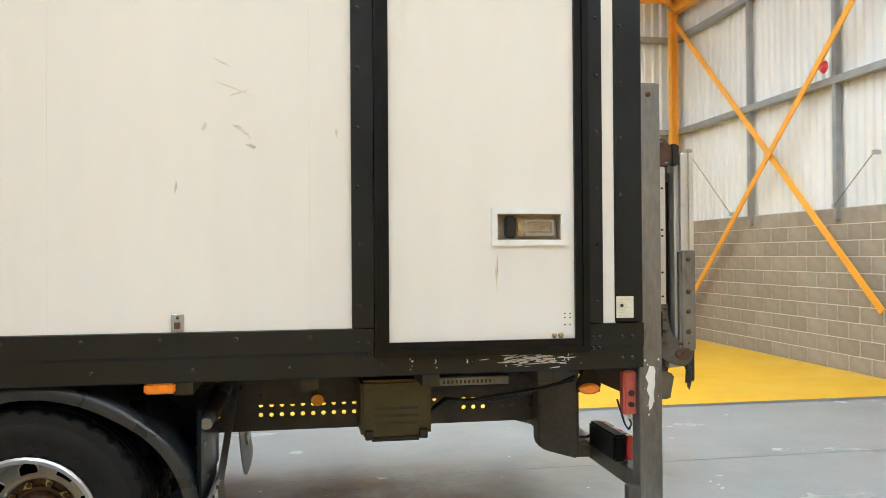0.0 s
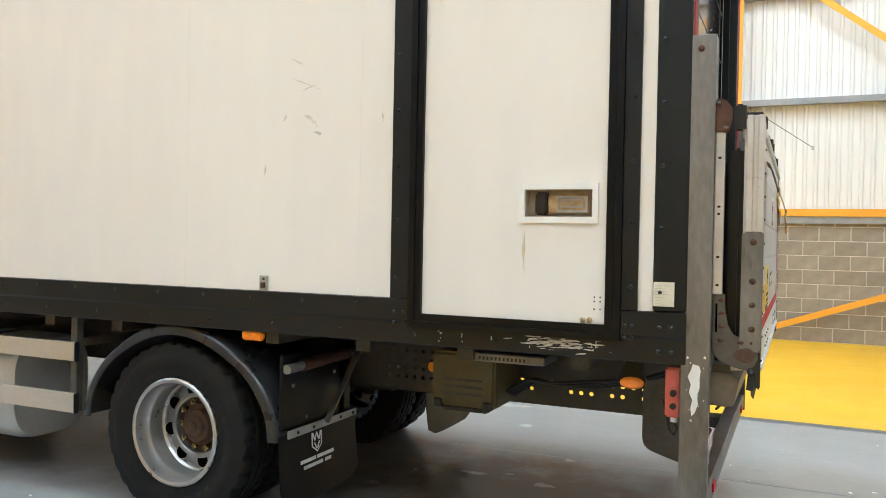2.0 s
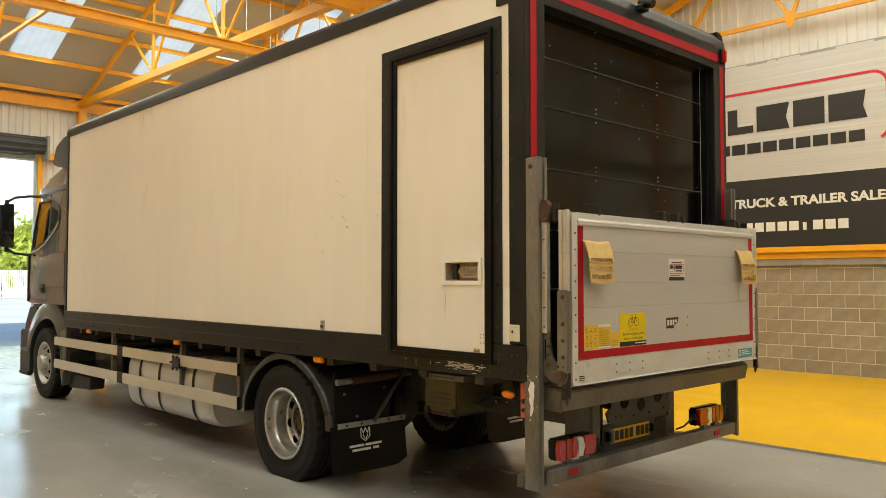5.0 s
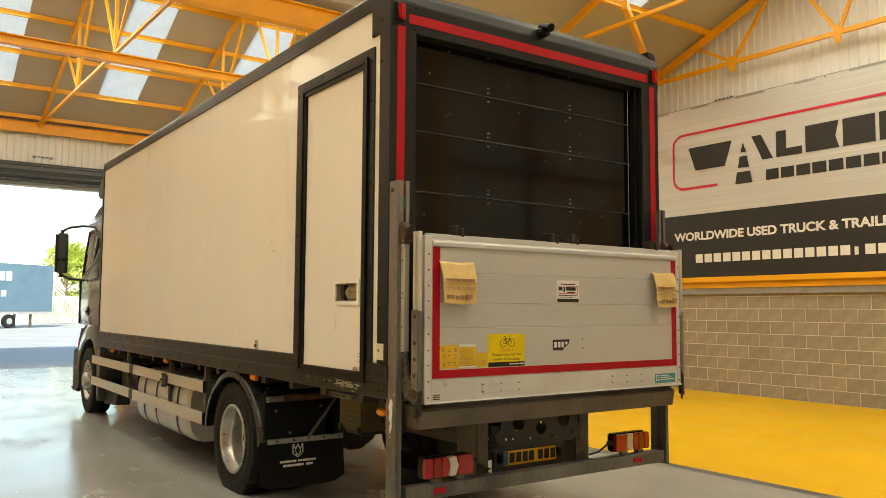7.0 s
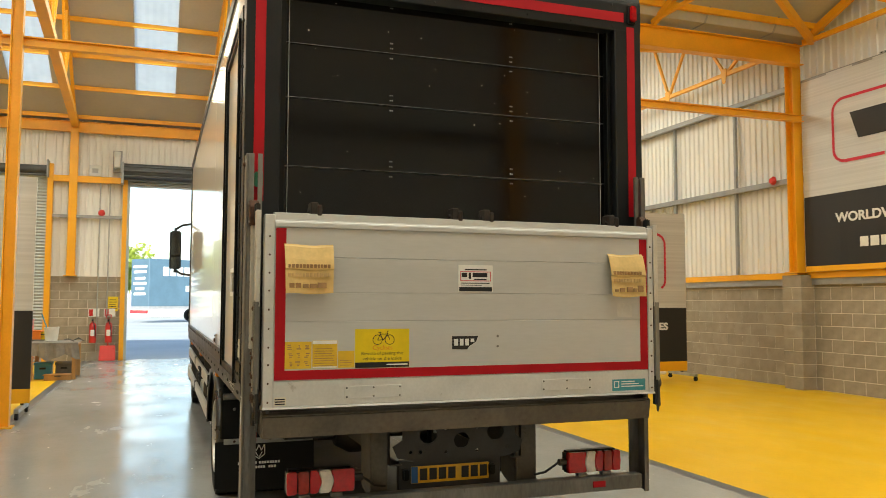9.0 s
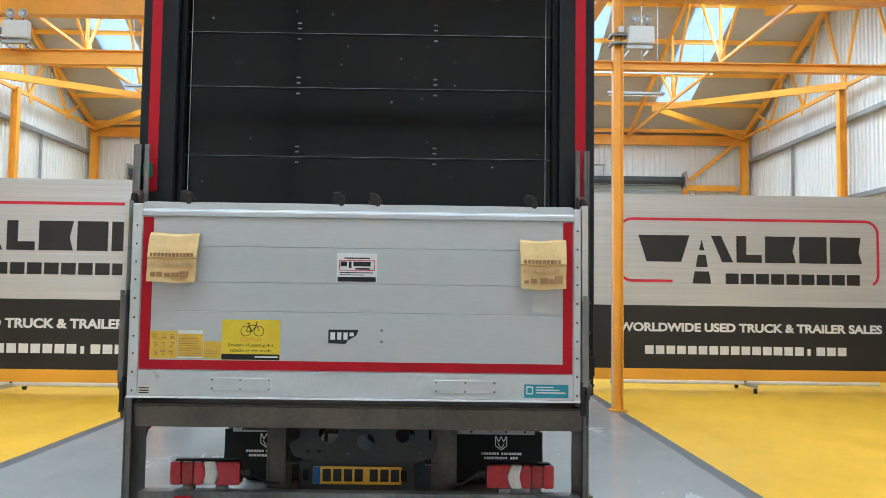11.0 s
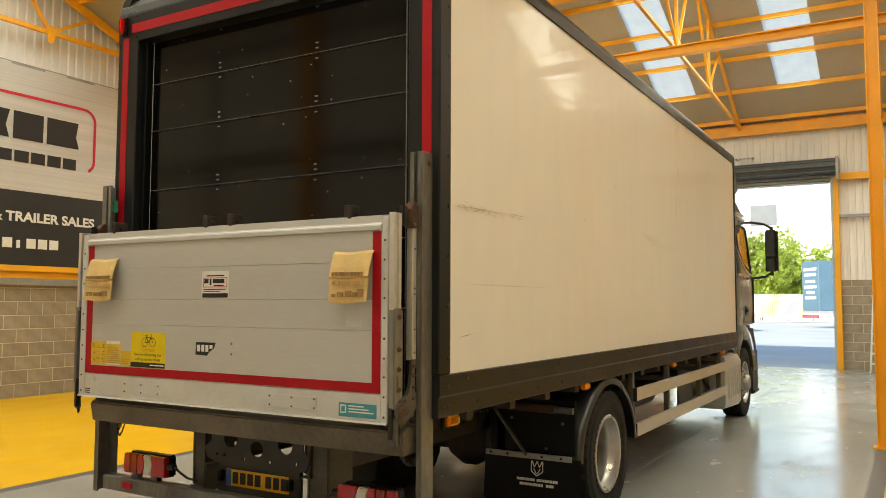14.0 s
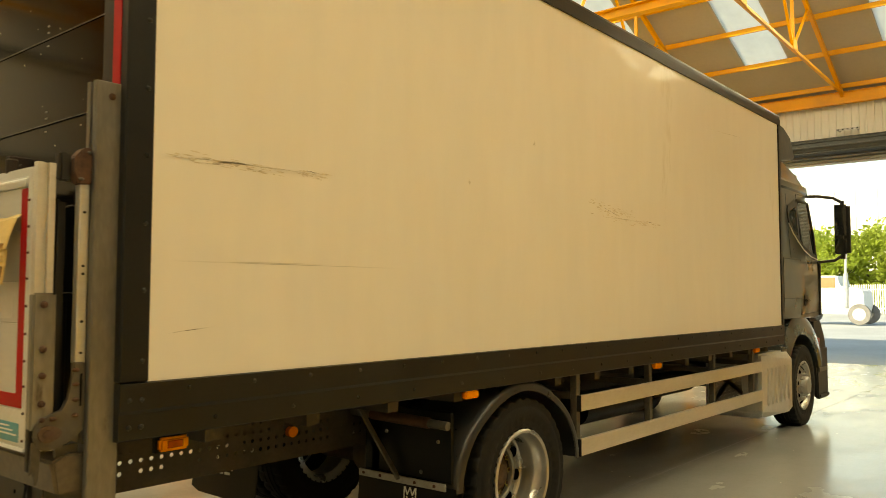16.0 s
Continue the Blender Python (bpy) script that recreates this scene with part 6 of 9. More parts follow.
for s in (-1, 1):
    # arched mudguard with a rolled outer lip
    bm = B()
    n = 56
    a0, a1 = math.radians(-2), math.radians(182)
    # depth under the crown, distance from the middle: sheet, rounded shoulder, broad outer lip
    prof = [(0.0, 0.60), (0.0, 1.205), (-0.004, 1.236), (-0.014, 1.254), (-0.030, 1.262), (-0.062, 1.264), (-0.067, 1.258), (-0.060, 1.252), (-0.028, 1.248), (-0.014, 1.228), (-0.010, 0.60)]
    prev = None
    for i in range(n + 1):
        a = a0 + (a1 - a0) * i / n
        ring = []
        ca, sa = math.cos(a), math.sin(a)
        for dr, yy in prof:
            ring.append(bm.verts.new((WX + 0.023 + (0.697 + dr) * math.copysign(abs(ca) ** 1.06, ca), s * yy, 0.516 + (0.597 + dr) * math.copysign(abs(sa) ** 1.06, sa))))
        if prev:
            for j in range(len(ring)):
                bm.faces.new((prev[j], ring[j], ring[(j + 1) % len(ring)], prev[(j + 1) % len(prev)]))
        else:
            bm.faces.new(ring)
        prev = ring
    bm.faces.new(prev[::-1])
    part("mudguard", bm, "guard", truck, "arched dark plastic mudguard", True)
    # inner liner, flap, clamp bar and stay
    fx = -1.983
    bm = B()
    box(bm, fx - 0.02, fx + 0.0, min(s * 0.53, s * 1.235), max(s * 0.53, s * 1.235), 0.55, 0.99, 0.01)
    box(bm, fx - 0.3, fx, min(s * 0.6, s * 0.66), max(s * 0.6, s * 0.66), 0.56, 1.0)
    part("splash_plate", bm, "plastic", truck, "black splash plate behind the wheel")
    bm = B()
    for z in (0.93,):
        tube(bm, (fx + 0.02, s * 0.45, z), (fx + 0.02, s * 1.22, z - 0.02), 0.028, 10)
    gs = part("guard_stay", bm, "steel", truck, "grey tube stay with a rusty sleeve", True)
    bm = B()
    tube(bm, (fx + 0.02, s * 0.62, 0.926), (fx + 0.02, s * 1.08, 0.914), 0.036, 14)
    part("rusty_sleeve", bm, "rust_bracket", gs, "brown rusted sleeve", True)
    for yy, zz in ((1.13, 0.80), (0.72, 0.82), (1.0, 0.60)):
        bm = B()
        domes(bm, [(fx, s * yy, zz)], (1, 0, 0), 0.014, 0.008)
        part("plate_bolt", bm, "steel", truck)
    bm = B()
    n, m = 8, 8
    rows = []
    for i in range(n + 1):
        row = []
        for j in range(m + 1):
            f, g = i / n, j / m
            yy = s * (1.274 - 0.77 * g)
            zz = 0.535 - (0.385 - 0.05 * max(0.0, g - 0.86) / 0.14 - 0.03 * max(0.0, 0.08 - g) / 0.08) * f
            row.append((fx + 0.012 + 0.03 * f * f + 0.012 * math.sin(g * 3.2) * f, yy, zz + 0.01 * (g * 2 - 1) * 0))
        rows.append(row)
    for t in (0.0, 0.008):
        g = [[bm.verts.new((p[0] + t, p[1], p[2])) for p in row] for row in rows]
        for a, b in zip(g, g[1:]):
            for j in range(m):
                bm.faces.new((a[j], a[j + 1], b[j + 1], b[j]))
    flap = part("mudflap", bm, "plastic", truck, "black rubber mudflap with white print", True)
    bm = B()
    box(bm, fx + 0.022, fx + 0.036, min(s * 0.515, s * 1.21), max(s * 0.515, s * 1.21), 0.515, 0.56, 0.003)
    clamp = part("clamp_bar", bm, "galv", truck, "grey clamp bar")
    for y in (0.56, 0.70, 0.98, 1.13):
        bm = B()
        domes(bm, [(fx + 0.036, s * y, 0.538)], (1, 0, 0), 0.011, 0.008)
        part("clamp_bolt", bm, "rust_bracket", clamp)
    bm = B()
    beam(bm, (fx + 0.042, s * 0.86, 0.54), (fx + 0.10, s * 0.50, 1.06), 0.012, 0.034, (1, 0, 0))
    part("flap_stay", bm, "steel", truck)
    # shield drawing and two lines of print as plain shapes
    px = fx + 0.03
    bm = B()
    yc = s * 0.94
    for k in (-1, 1):
        beam(bm, (px, yc + k * 0.045, 0.50), (px + 0.004, yc + k * 0.045, 0.425), 0.004, 0.007, (0, 1, 0))
        beam(bm, (px + 0.004, yc + k * 0.045, 0.425), (px + 0.008, yc, 0.392), 0.004, 0.007, (0, 1, 1))
        beam(bm, (px, yc + k * 0.040, 0.50), (px + 0.003, yc + k * 0.02, 0.455), 0.004, 0.007, (0, 1, 1))
        beam(bm, (px + 0.003, yc + k * 0.02, 0.455), (px, yc, 0.50), 0.004, 0.007, (0, 1, -1))
        beam(bm, (px + 0.004, yc + k * 0.026, 0.445), (px + 0.006, yc + k * 0.004, 0.408), 0.004, 0.007, (0, 1, 1))
    part("shield_print", bm, "white", flap)
    bm = B()
    for ya, yb, z, x in ((-0.16, -0.02, 0.352, 0.012), (0.0, 0.16, 0.352, 0.012), (-0.135, 0.06, 0.318, 0.016), (0.075, 0.135, 0.318, 0.016)):
        c = ya
        while c < yb - 0.01:
            box(bm, px + x - 0.006, px + x, yc + c, yc + c + 0.016, z, z + 0.019)
            c += 0.021
    part("print_patch", bm, "white", flap)

    # side marker lamps under the rail
    for x in ((-2.15, -4.68, -7.15) if s < 0 else (-2.12, -4.64, -7.09)):
        bm = B()
        box(bm, x - 0.065, x + 0.065, min(s * 1.24, s * 1.275), max(s * 1.24, s * 1.275), 1.055, 1.10, 0.008, 2)
        part("side_marker", bm, "amber", truck, "amber side marker lamp")
    if s < 0:
        x = -0.185
        bm = B()
        lathe(bm, [(0.001, s * 0.016), (0.02, s * 0.014), (0.03, s * 0.004), (0.032, -s * 0.01)], (x, s * 1.19, 1.0), 20)
        bmesh.ops.scale(bm, vec=(1.7, 1, 0.8), space=Matrix.Translation((-x, 0, -1.0)), verts=bm.verts)
        part("side_marker", bm, "amber", truck, "amber side marker lamp on a rubber stalk", True)
        bm = B()
        prism(bm, [(x - 0.055, s * 1.165, 0.985), (x + 0.055, s * 1.165, 0.985), (x + 0.06, s * 1.165, 1.02), (x + 0.02, s * 1.165, 1.1), (x - 0.02, s * 1.165, 1.1), (x - 0.06, s * 1.165, 1.02)], (0, s * 0.018, 0))
        part("lamp_stalk", bm, "plastic", truck)
    else:
        bm = B()
        box(bm, -0.292, -0.162, 1.19, 1.222, 1.03, 1.082, 0.009, 2)
        mk = part("side_marker", bm, "amber", truck, "amber side marker lamp with clear ends")
        bm = B()
        box(bm, -0.300, -0.154, 1.172, 1.192, 1.022, 1.095, 0.004)
        part("lamp_base", bm, "plastic", mk)
        bm = B()
        box(bm, -0.262, -0.192, 1.222, 1.226, 1.042, 1.070, 0.002)
        part("inner_lens", bm, "amber_dark", mk)
    bm = B()
    tube(bm, (-1.47, s * 0.43, 0.855), (-1.47, s * 0.46, 0.855), 0.035, 14)
    part("side_reflector", bm, "amber", truck, "round orange reflector")

    # side guard rails on brackets
    x0, x1 = (-8.45, -3.455) if s < 0 else (-7.28, -3.40)
    for za, zb in ((0.83, 0.955), (0.50, 0.625)):
        bm = B()
        box(bm, x0, x1, min(s * 1.225, s * 1.255), max(s * 1.225, s * 1.255), za, zb, 0.006, 2)
        gr = part("side_guard_rail", bm, "rail", truck, "plain aluminium side guard rail")
        bm = B()
        box(bm, x1, x1 + 0.006, min(s * 1.223, s * 1.257), max(s * 1.223, s * 1.257), za - 0.002, zb + 0.002, 0.001)
        part("end_cap", bm, "black", gr)
        if s < 0:
            bm = B()
            box(bm, -6.25, -6.1, -1.259, -1.224, za - 0.003, zb + 0.003, 0.004)
            part("rail_joint", bm, "plastic", gr, "black rail joint sleeve")
    for x in ((-3.5, -4.68, -6.5, -8.1) if s < 0 else (-3.42, -4.6, -6.0, -7.1)):
        bm = B()
        box(bm, x - 0.025, x + 0.025, min(s * 1.17, s * 1.222), max(s * 1.17, s * 1.222), 0.5, 1.09, 0.004)
        box(bm, x - 0.025, x + 0.025, min(s * 0.45, s * 1.17), max(s * 0.45, s * 1.17), 0.92, 0.97)
        part("guard_bracket", bm, "dark_steel", truck, "brown dirty guard bracket")

# bracket with a torn rubber clamp on the nearside guard
bm = B()
box(bm, -4.78, -4.62, -1.275, -1.222, 0.80, 0.93, 0.01)
for k in range(6):
    t = k * math.tau / 6
    tube(bm, (-4.70 + 0.07 * math.cos(t), -1.27, 0.865 + 0.06 * math.sin(t)), (-4.70 + 0.1 * math.cos(t), -1.275, 0.865 + 0.09 * math.sin(t)), 0.014, 6)
part("guard_clamp", bm, "black", truck, "black rubber clamp")

# fuel tank, nearside
bm = B()
cz, hh, hw = 0.565, 0.355, 0.31
ring = []
for k in range(32):
    a = k * math.tau / 32
    c, si = math.cos(a), math.sin(a)
    ring.append((hw * math.copysign(abs(c) ** 0.6, c), hh * math.copysign(abs(si) ** 0.6, si)))
rows = []
for x, f in ((-6.12, 0.93), (-6.09, 0.985), (-6.05, 1.0), (-4.17, 1.0), (-4.12, 0.985), (-4.08, 0.93)):
    rows.append([bm.verts.new((x, -0.88 + a * f, cz + b * f)) for a, b in ring])
for a, b in zip(rows, rows[1:]):
    for k in range(32):
        bm.faces.new((a[k], a[(k + 1) % 32], b[(k + 1) % 32], b[k]))
bm.faces.new(rows[0][::-1])
bm.faces.new(rows[-1])
tank = part("fuel_tank", bm, "tank", truck, "dull aluminium fuel tank with straps", True)
for x in (-5.75, -5.25, -4.45):
    bm = B()
    pa = [bm.verts.new((x - 0.03, -0.88 + a * 1.015, cz + b * 1.015)) for a, b in ring]
    pb = [bm.verts.new((x + 0.03, -0.88 + a * 1.015, cz + b * 1.015)) for a, b in ring]
    for k in range(32):
        bm.faces.new((pa[k], pa[(k + 1) % 32], pb[(k + 1) % 32], pb[k]))
    part("tank_strap", bm, "plastic", tank, "black tank strap")
bm = B()
for x in (-5.75, -5.25, -4.45):
    box(bm, x - 0.03, x + 0.03, -0.6, -0.43, 0.6, 0.95)
part("tank_brackets", bm, "chassis", truck)

# offside: silencer cover, holed guard, air tanks
bm = B()
prism(bm, [(-7.30, 1.25, 0.36), (-7.30, 1.25, 0.93), (-7.36, 1.2, 1.02), (-8.30, 1.2, 1.02), (-8.40, 1.25, 0.92), (-8.40, 1.25, 0.31), (-8.34, 1.2, 0.25), (-7.36, 1.2, 0.29)], (0, -0.62, 0), 0.02)
sil = part("silencer_cover", bm, "tank", truck, "ribbed silver silencer cover")
for k in range(6):
    bm = B()
    x = -7.46 - k * 0.15
    box(bm, x - 0.018, x + 0.018, 1.245, 1.265, 0.42, 0.86, 0.012, 2)
    part("rib", bm, "tank", sil)
bm = B()
holed_plate(bm, (-7.22, 1.05, 0.55), (1, 0, 0), (0, 0, 1), 24, 10, 0.038, 0.010, 0.004)
part("holed_guard", bm, "steel", truck, "perforated steel heat guard")
bm = B()
for s in (-1, 1):
    beam(bm, (-7.2, 1.06, 0.92), (-6.4, 1.06, 0.58), 0.012, 0.05)
    beam(bm, (-7.2, 1.06, 0.58), (-6.4, 1.06, 0.92), 0.012, 0.05)
part("guard_cross", bm, "steel", truck)
bm = B()
tube(bm, (-5.2, 0.78, 0.72), (-4.1, 0.78, 0.72), 0.14, 20)
tube(bm, (-6.4, 0.75, 0.78), (-5.5, 0.75, 0.78), 0.12, 20)
part("air_tank", bm, "plastic", truck, "black air tank", True)
bm = B()
box(bm, -7.5, -6.6, -1.05, -0.5, 0.5, 0.95, 0.02)
part("battery_box", bm, "plastic", truck, "black battery box")

# under the tail, nearside: lift power pack, cables, step light, control box
bm = B()
box(bm, -1.265, -0.915, -0.92, -0.52, 0.735, 1.03, 0.015, 2)
pk = part("lift_power_pack", bm, "olive", truck, "olive brown lift power pack")
bm = B()
box(bm, -1.22, -0.96, -0.90, -0.55, 0.705, 0.74, 0.012, 2)
part("pack_foot", bm, "black", pk)
for x in (-1.225, -0.955):
    bm = B()
    box(bm, x - 0.02, x + 0.02, -0.94, -0.90, 0.725, 0.775, 0.005)
    part("pack_latch", bm, "black", pk)
bm = B()
for k in range(3):
    box(bm, -1.2, -0.98, -0.9215, -0.919, 0.80 + k * 0.04, 0.815 + k * 0.04)
part("embossed_bars", bm, "chassis", pk)
bm = B()
box(bm, -0.96, -0.58, -1.19, -0.95, 1.035, 1.075, 0.006)
stp = part("step_light_tray", bm, "steel", truck, "grey perforated tray under the sill")
bm = B()
for k in range(12):
    box(bm, -0.90 + k * 0.02, -0.89 + k * 0.02, -1.1915, -1.189, 1.045, 1.06)
part("slots", bm, "black", stp)
rng = random.Random(8)
for k in range(4):
    bm = B()
    y, z = -0.62 - 0.04 * k, 0.86 + 0.015 * k
    pts = [(-0.97, y, z - 0.10), (-0.92, y, z - 0.10)]
    for i in range(1, 9):
        f = i / 8
        pts.append((-0.9 + 0.8 * f, y + 0.02 * math.sin(4 * f + k), z + 0.09 * f - 0.05 * math.sin(math.pi * f) + 0.01 * math.sin(9 * f + k)))
    pipe(bm, pts, 0.009, 8)
    part("cable", bm, "black", truck)
bm = B()
box(bm, -0.035, 0.03, -1.25, -1.19, 0.875, 1.085, 0.008, 2)
cb = part("lift_control_box", bm, "control", truck, "faded red lift control box")
for z in (0.93, 0.985):
    bm = B()
    tube(bm, (0.0, -1.25, z), (0.0, -1.262, z), 0.014, 14)
    part("button", bm, "black", cb)
bm = B()
tube(bm, (0.0, -1.22, 0.875), (0.0, -1.22, 0.85), 0.014, 12)
part("cable_gland", bm, "white", cb)
bm = B()
pipe(bm, [(0.0, -1.22, 0.85), (0.015, -1.22, 0.82), (0.0, -1.22, 0.79), (-0.02, -1.22, 0.82), (-0.05, -1.2, 0.95)], 0.005, 6)
part("control_cable", bm, "black", truck)
# touched-up white paint on the nearside post
rng = random.Random(11)
bm = B()
edge = [(0.022, 1.105), (0.028, 1.085), (0.022, 1.055), (0.026, 1.02), (0.016, 0.99), (0.020, 0.955), (0.010, 0.915), (-0.004, 0.90), (-0.010, 0.935), (-0.004, 0.97), (-0.014, 1.0), (-0.008, 1.03), (-0.020, 1.06), (-0.012, 1.085), (-0.004, 1.11)]
bm.faces.new([bm.verts.new((0.082 + dx + rng.uniform(-0.003, 0.003), -1.2835, z)) for dx, z in edge])
for _ in range(14):
    u, v, d = rng.uniform(0.055, 0.125), rng.uniform(0.86, 1.14), rng.uniform(0.002, 0.006)
    bm.faces.new([bm.verts.new((u + d * a, -1.2835, v + d * b)) for a, b in ((-1, -0.6), (0.4, -1.2), (1, 0.3), (-0.2, 1.3))])
part("paint_patch", bm, "white", truck, "patch of white touch-up paint")

# ---- cab ----
M["guide_green"] = material("green_plastic", (0.03, 0.22, 0.12), 0.5, vary=0.15, scale=8)
M["arch"] = material("grey_plastic_arch", (0.10, 0.105, 0.105), 0.45, vary=0.1, scale=5, grain=90)
CABY = 0.005
BODY_PARTS = set(truck.children_recursive)
# height, front x, half width, corner radius of each level of the shell
LEVELS = [(1.38, -10.24, 1.23, 0.16), (1.6, -10.27, 1.24, 0.17), (2.05, -10.24, 1.24, 0.18), (2.14, -10.21, 1.23, 0.18), (2.5, -10.09, 1.205, 0.18), (2.86, -9.97, 1.18, 0.18), (2.95, -9.94, 1.175, 0.18), (2.97, -10.0, 1.2, 0.19), (3.04, -9.97, 1.195, 0.19), (3.06, -9.87, 1.17, 0.2), (3.18, -9.72, 1.14, 0.24), (3.3, -9.48, 1.09, 0.28), (3.4, -9.18, 1.03, 0.3), (3.46, -8.95, 0.98, 0.3)]
bm = B()
prev = None
for z, fx, hw, cr in LEVELS:
    pts = [(-8.50, -hw + 0.03), (-8.53, -hw), (-8.95 if fx < -9.3 else -8.7, -hw), (fx + cr * 1.6, -hw)]
    pts += [(fx + cr * 1.6 * (1 - math.sin(a)), -hw + cr * (1 - math.cos(a))) for a in (0.4, 0.8, 1.2, 1.57)]
    pts += [(fx - 0.03, -hw * 0.4)]
    pts += [(x, -y) for x, y in pts[::-1]]
    ring = [bm.verts.new((x, y + CABY, z)) for x, y in pts]
    n = len(ring)
    if prev:
        for k in range(n):
            bm.faces.new((prev[k], prev[(k + 1) % n], ring[(k + 1) % n], ring[k]))
    else:
        bm.faces.new(ring)
    prev = ring
bm.faces.new(prev[::-1])
# the side windows are open through the shell
holes = []
for face in bm.faces:
    c = face.calc_center_median()
    if 2.14 < c.z < 2.86 and abs(c.y) > 1.1 and -9.8 < c.x < -8.95 and abs(face.normal.y) >= 0:
        holes.append(face)
bmesh.ops.delete(bm, geom=holes, context="FACES_ONLY")
cab = part("cab", bm, "cab", truck, "dark grey-green metallic lorry cab", True)


def cab_side(z):
    """Half width of the shell at a height between the waist and the brow."""
    for (za, _, wa, _), (zb, _, wb, _) in zip(LEVELS, LEVELS[1:]):
        if za <= z <= zb:
            return wa + (wb - wa) * (z - za) / (zb - za)
    return 1.2


bm = B()
prism(bm, [(-9.80, -1.17, 1.36), (-10.2, -1.17, 1.36), (-10.42, -1.17, 1.1), (-10.46, -1.17, 0.75), (-10.44, -1.17, 0.36), (-10.3, -1.17, 0.28), (-9.95, -1.17, 0.32), (-9.86, -1.17, 0.9)], (0, 2.38, 0), 0.05)
part("bumper", bm, "cab_dark", truck, "dark plastic front bumper", True)
bm = B()
prism(bm, [(-9.98, -1.0, 2.9), (-10.10, -1.0, 2.5), (-10.24, -1.0, 2.1), (-10.28, -1.0, 2.1), (-10.14, -1.0, 2.5), (-10.02, -1.0, 2.9)], (0, 2.04, 0))
part("windscreen", bm, "dark_glass", cab)
for s in (-1, 1):
    def on_side(x, z, d):
        return (x, CABY + s * (cab_side(z) + d), z)

    def sheet(name, poly, d0, d1, mat, par, label=""):
        bm = B()
        a = [bm.verts.new(on_side(x, z, d0)) for x, z in poly]
        b = [bm.verts.new(on_side(x, z, d1)) for x, z in poly]
        n = len(poly)
        bm.faces.new(a[::-1])
        bm.faces.new(b)
        for k in range(n):
            bm.faces.new((a[k], a[(k + 1) % n], b[(k + 1) % n], b[k]))
        return part(name, bm, mat, par, label)

    door = [(-9.95, 2.18), (-9.93, 2.45), (-9.80, 2.84), (-9.33, 2.84), (-9.28, 2.78), (-9.28, 2.36), (-9.40, 2.29)]
    outer = [(-10.00, 2.145), (-9.97, 2.45), (-9.82, 2.86), (-9.33, 2.87), (-9.24, 2.80), (-9.24, 2.33), (-9.38, 2.25)]
    bm = B()
    rings = [[bm.verts.new(on_side(x, z, d)) for x, z in poly] for poly, d in ((outer, -0.03), (outer, 0.006), (door, 0.006), (door, -0.03))]
    for k in range(4):
        for q in range(len(outer)):
            bm.faces.new((rings[k][q], rings[k][(q + 1) % 7], rings[(k + 1) % 4][(q + 1) % 7], rings[(k + 1) % 4][q]))
    part("window_surround", bm, "black", cab, "black window frame")
    sheet("door_glass", door, -0.012, -0.007, "glass", cab, "clear side window")
    sheet("door_skin", [(-10.02, 2.10), (-8.84, 2.10), (-8.84, 2.56), (-9.02, 2.44), (-9.23, 2.36), (-9.38, 2.27), (-10.02, 2.165)], -0.03, 0.003, "cab", cab)
    sheet("door_skin", [(-9.25, 2.80), (-9.16, 2.83), (-8.90, 2.74), (-8.84, 2.66), (-8.84, 2.90), (-9.25, 2.90)], -0.03, 0.003, "cab", cab)
    sheet("quarter_surround", [(-9.23, 2.34), (-9.23, 2.80), (-9.16, 2.85), (-8.90, 2.76), (-8.84, 2.68), (-8.86, 2.54), (-9.02, 2.42)], -0.004, 0.012, "black", cab, "black quarter panel")
    sheet("quarter_glass", [(-9.19, 2.40), (-9.19, 2.76), (-8.94, 2.69), (-8.90, 2.62), (-9.04, 2.47)], 0.011, 0.016, "dark_glass", cab)
    bm = B()
    pipe(bm, [on_side(x, z, 0.012) for x, z in ((-9.98, 2.13), (-9.7, 2.155), (-9.4, 2.23), (-9.2, 2.32), (-9.0, 2.42), (-8.85, 2.53))], 0.007, 8)
    part("waist_strip", bm, "tank", cab, "bright waist strip under the glass")
    for pts in ([(-9.24, 1.42), (-9.24, 2.1)], [(-8.54, 2.1), (-9.24, 2.1)], [(-8.54, 1.62), (-9.24, 1.62)], [(-9.24, 2.86), (-9.30, 2.93), (-9.8, 2.93)], [(-9.98, 1.45), (-10.02, 2.1)], [(-9.24, 1.42), (-9.98, 1.45)]):
        bm = B()
        for p, q in zip(pts, pts[1:]):
            tube(bm, on_side(*p, 0.0), on_side(*q, 0.0), 0.006, 6)
        part("door_seam", bm, "black", cab)
    for x, z0, z1 in ((-10.09, 1.4, 2.1),):
        bm = B()
        beam(bm, on_side(x, z0, -0.01), on_side(x, z1, -0.01), 0.05, 0.05)
        part("corner_trim", bm, "black", cab, "black corner air trim", True)
    bm = B()
    y = CABY + s * 1.238
    box(bm, -9.50, -9.34, min(y, y + s * 0.012), max(y, y + s * 0.012), 1.53, 1.66, 0.01, 2)
    box(bm, -9.51, -9.35, min(y, y + s * 0.04), max(y, y + s * 0.04), 1.57, 1.61, 0.012, 2)
    part("door_handle", bm, "black", cab, "black recessed door handle", True)
    # wheel arch: smooth flared wing from the step to behind the wheel
    bm = B()
    n = 22
    prev = None
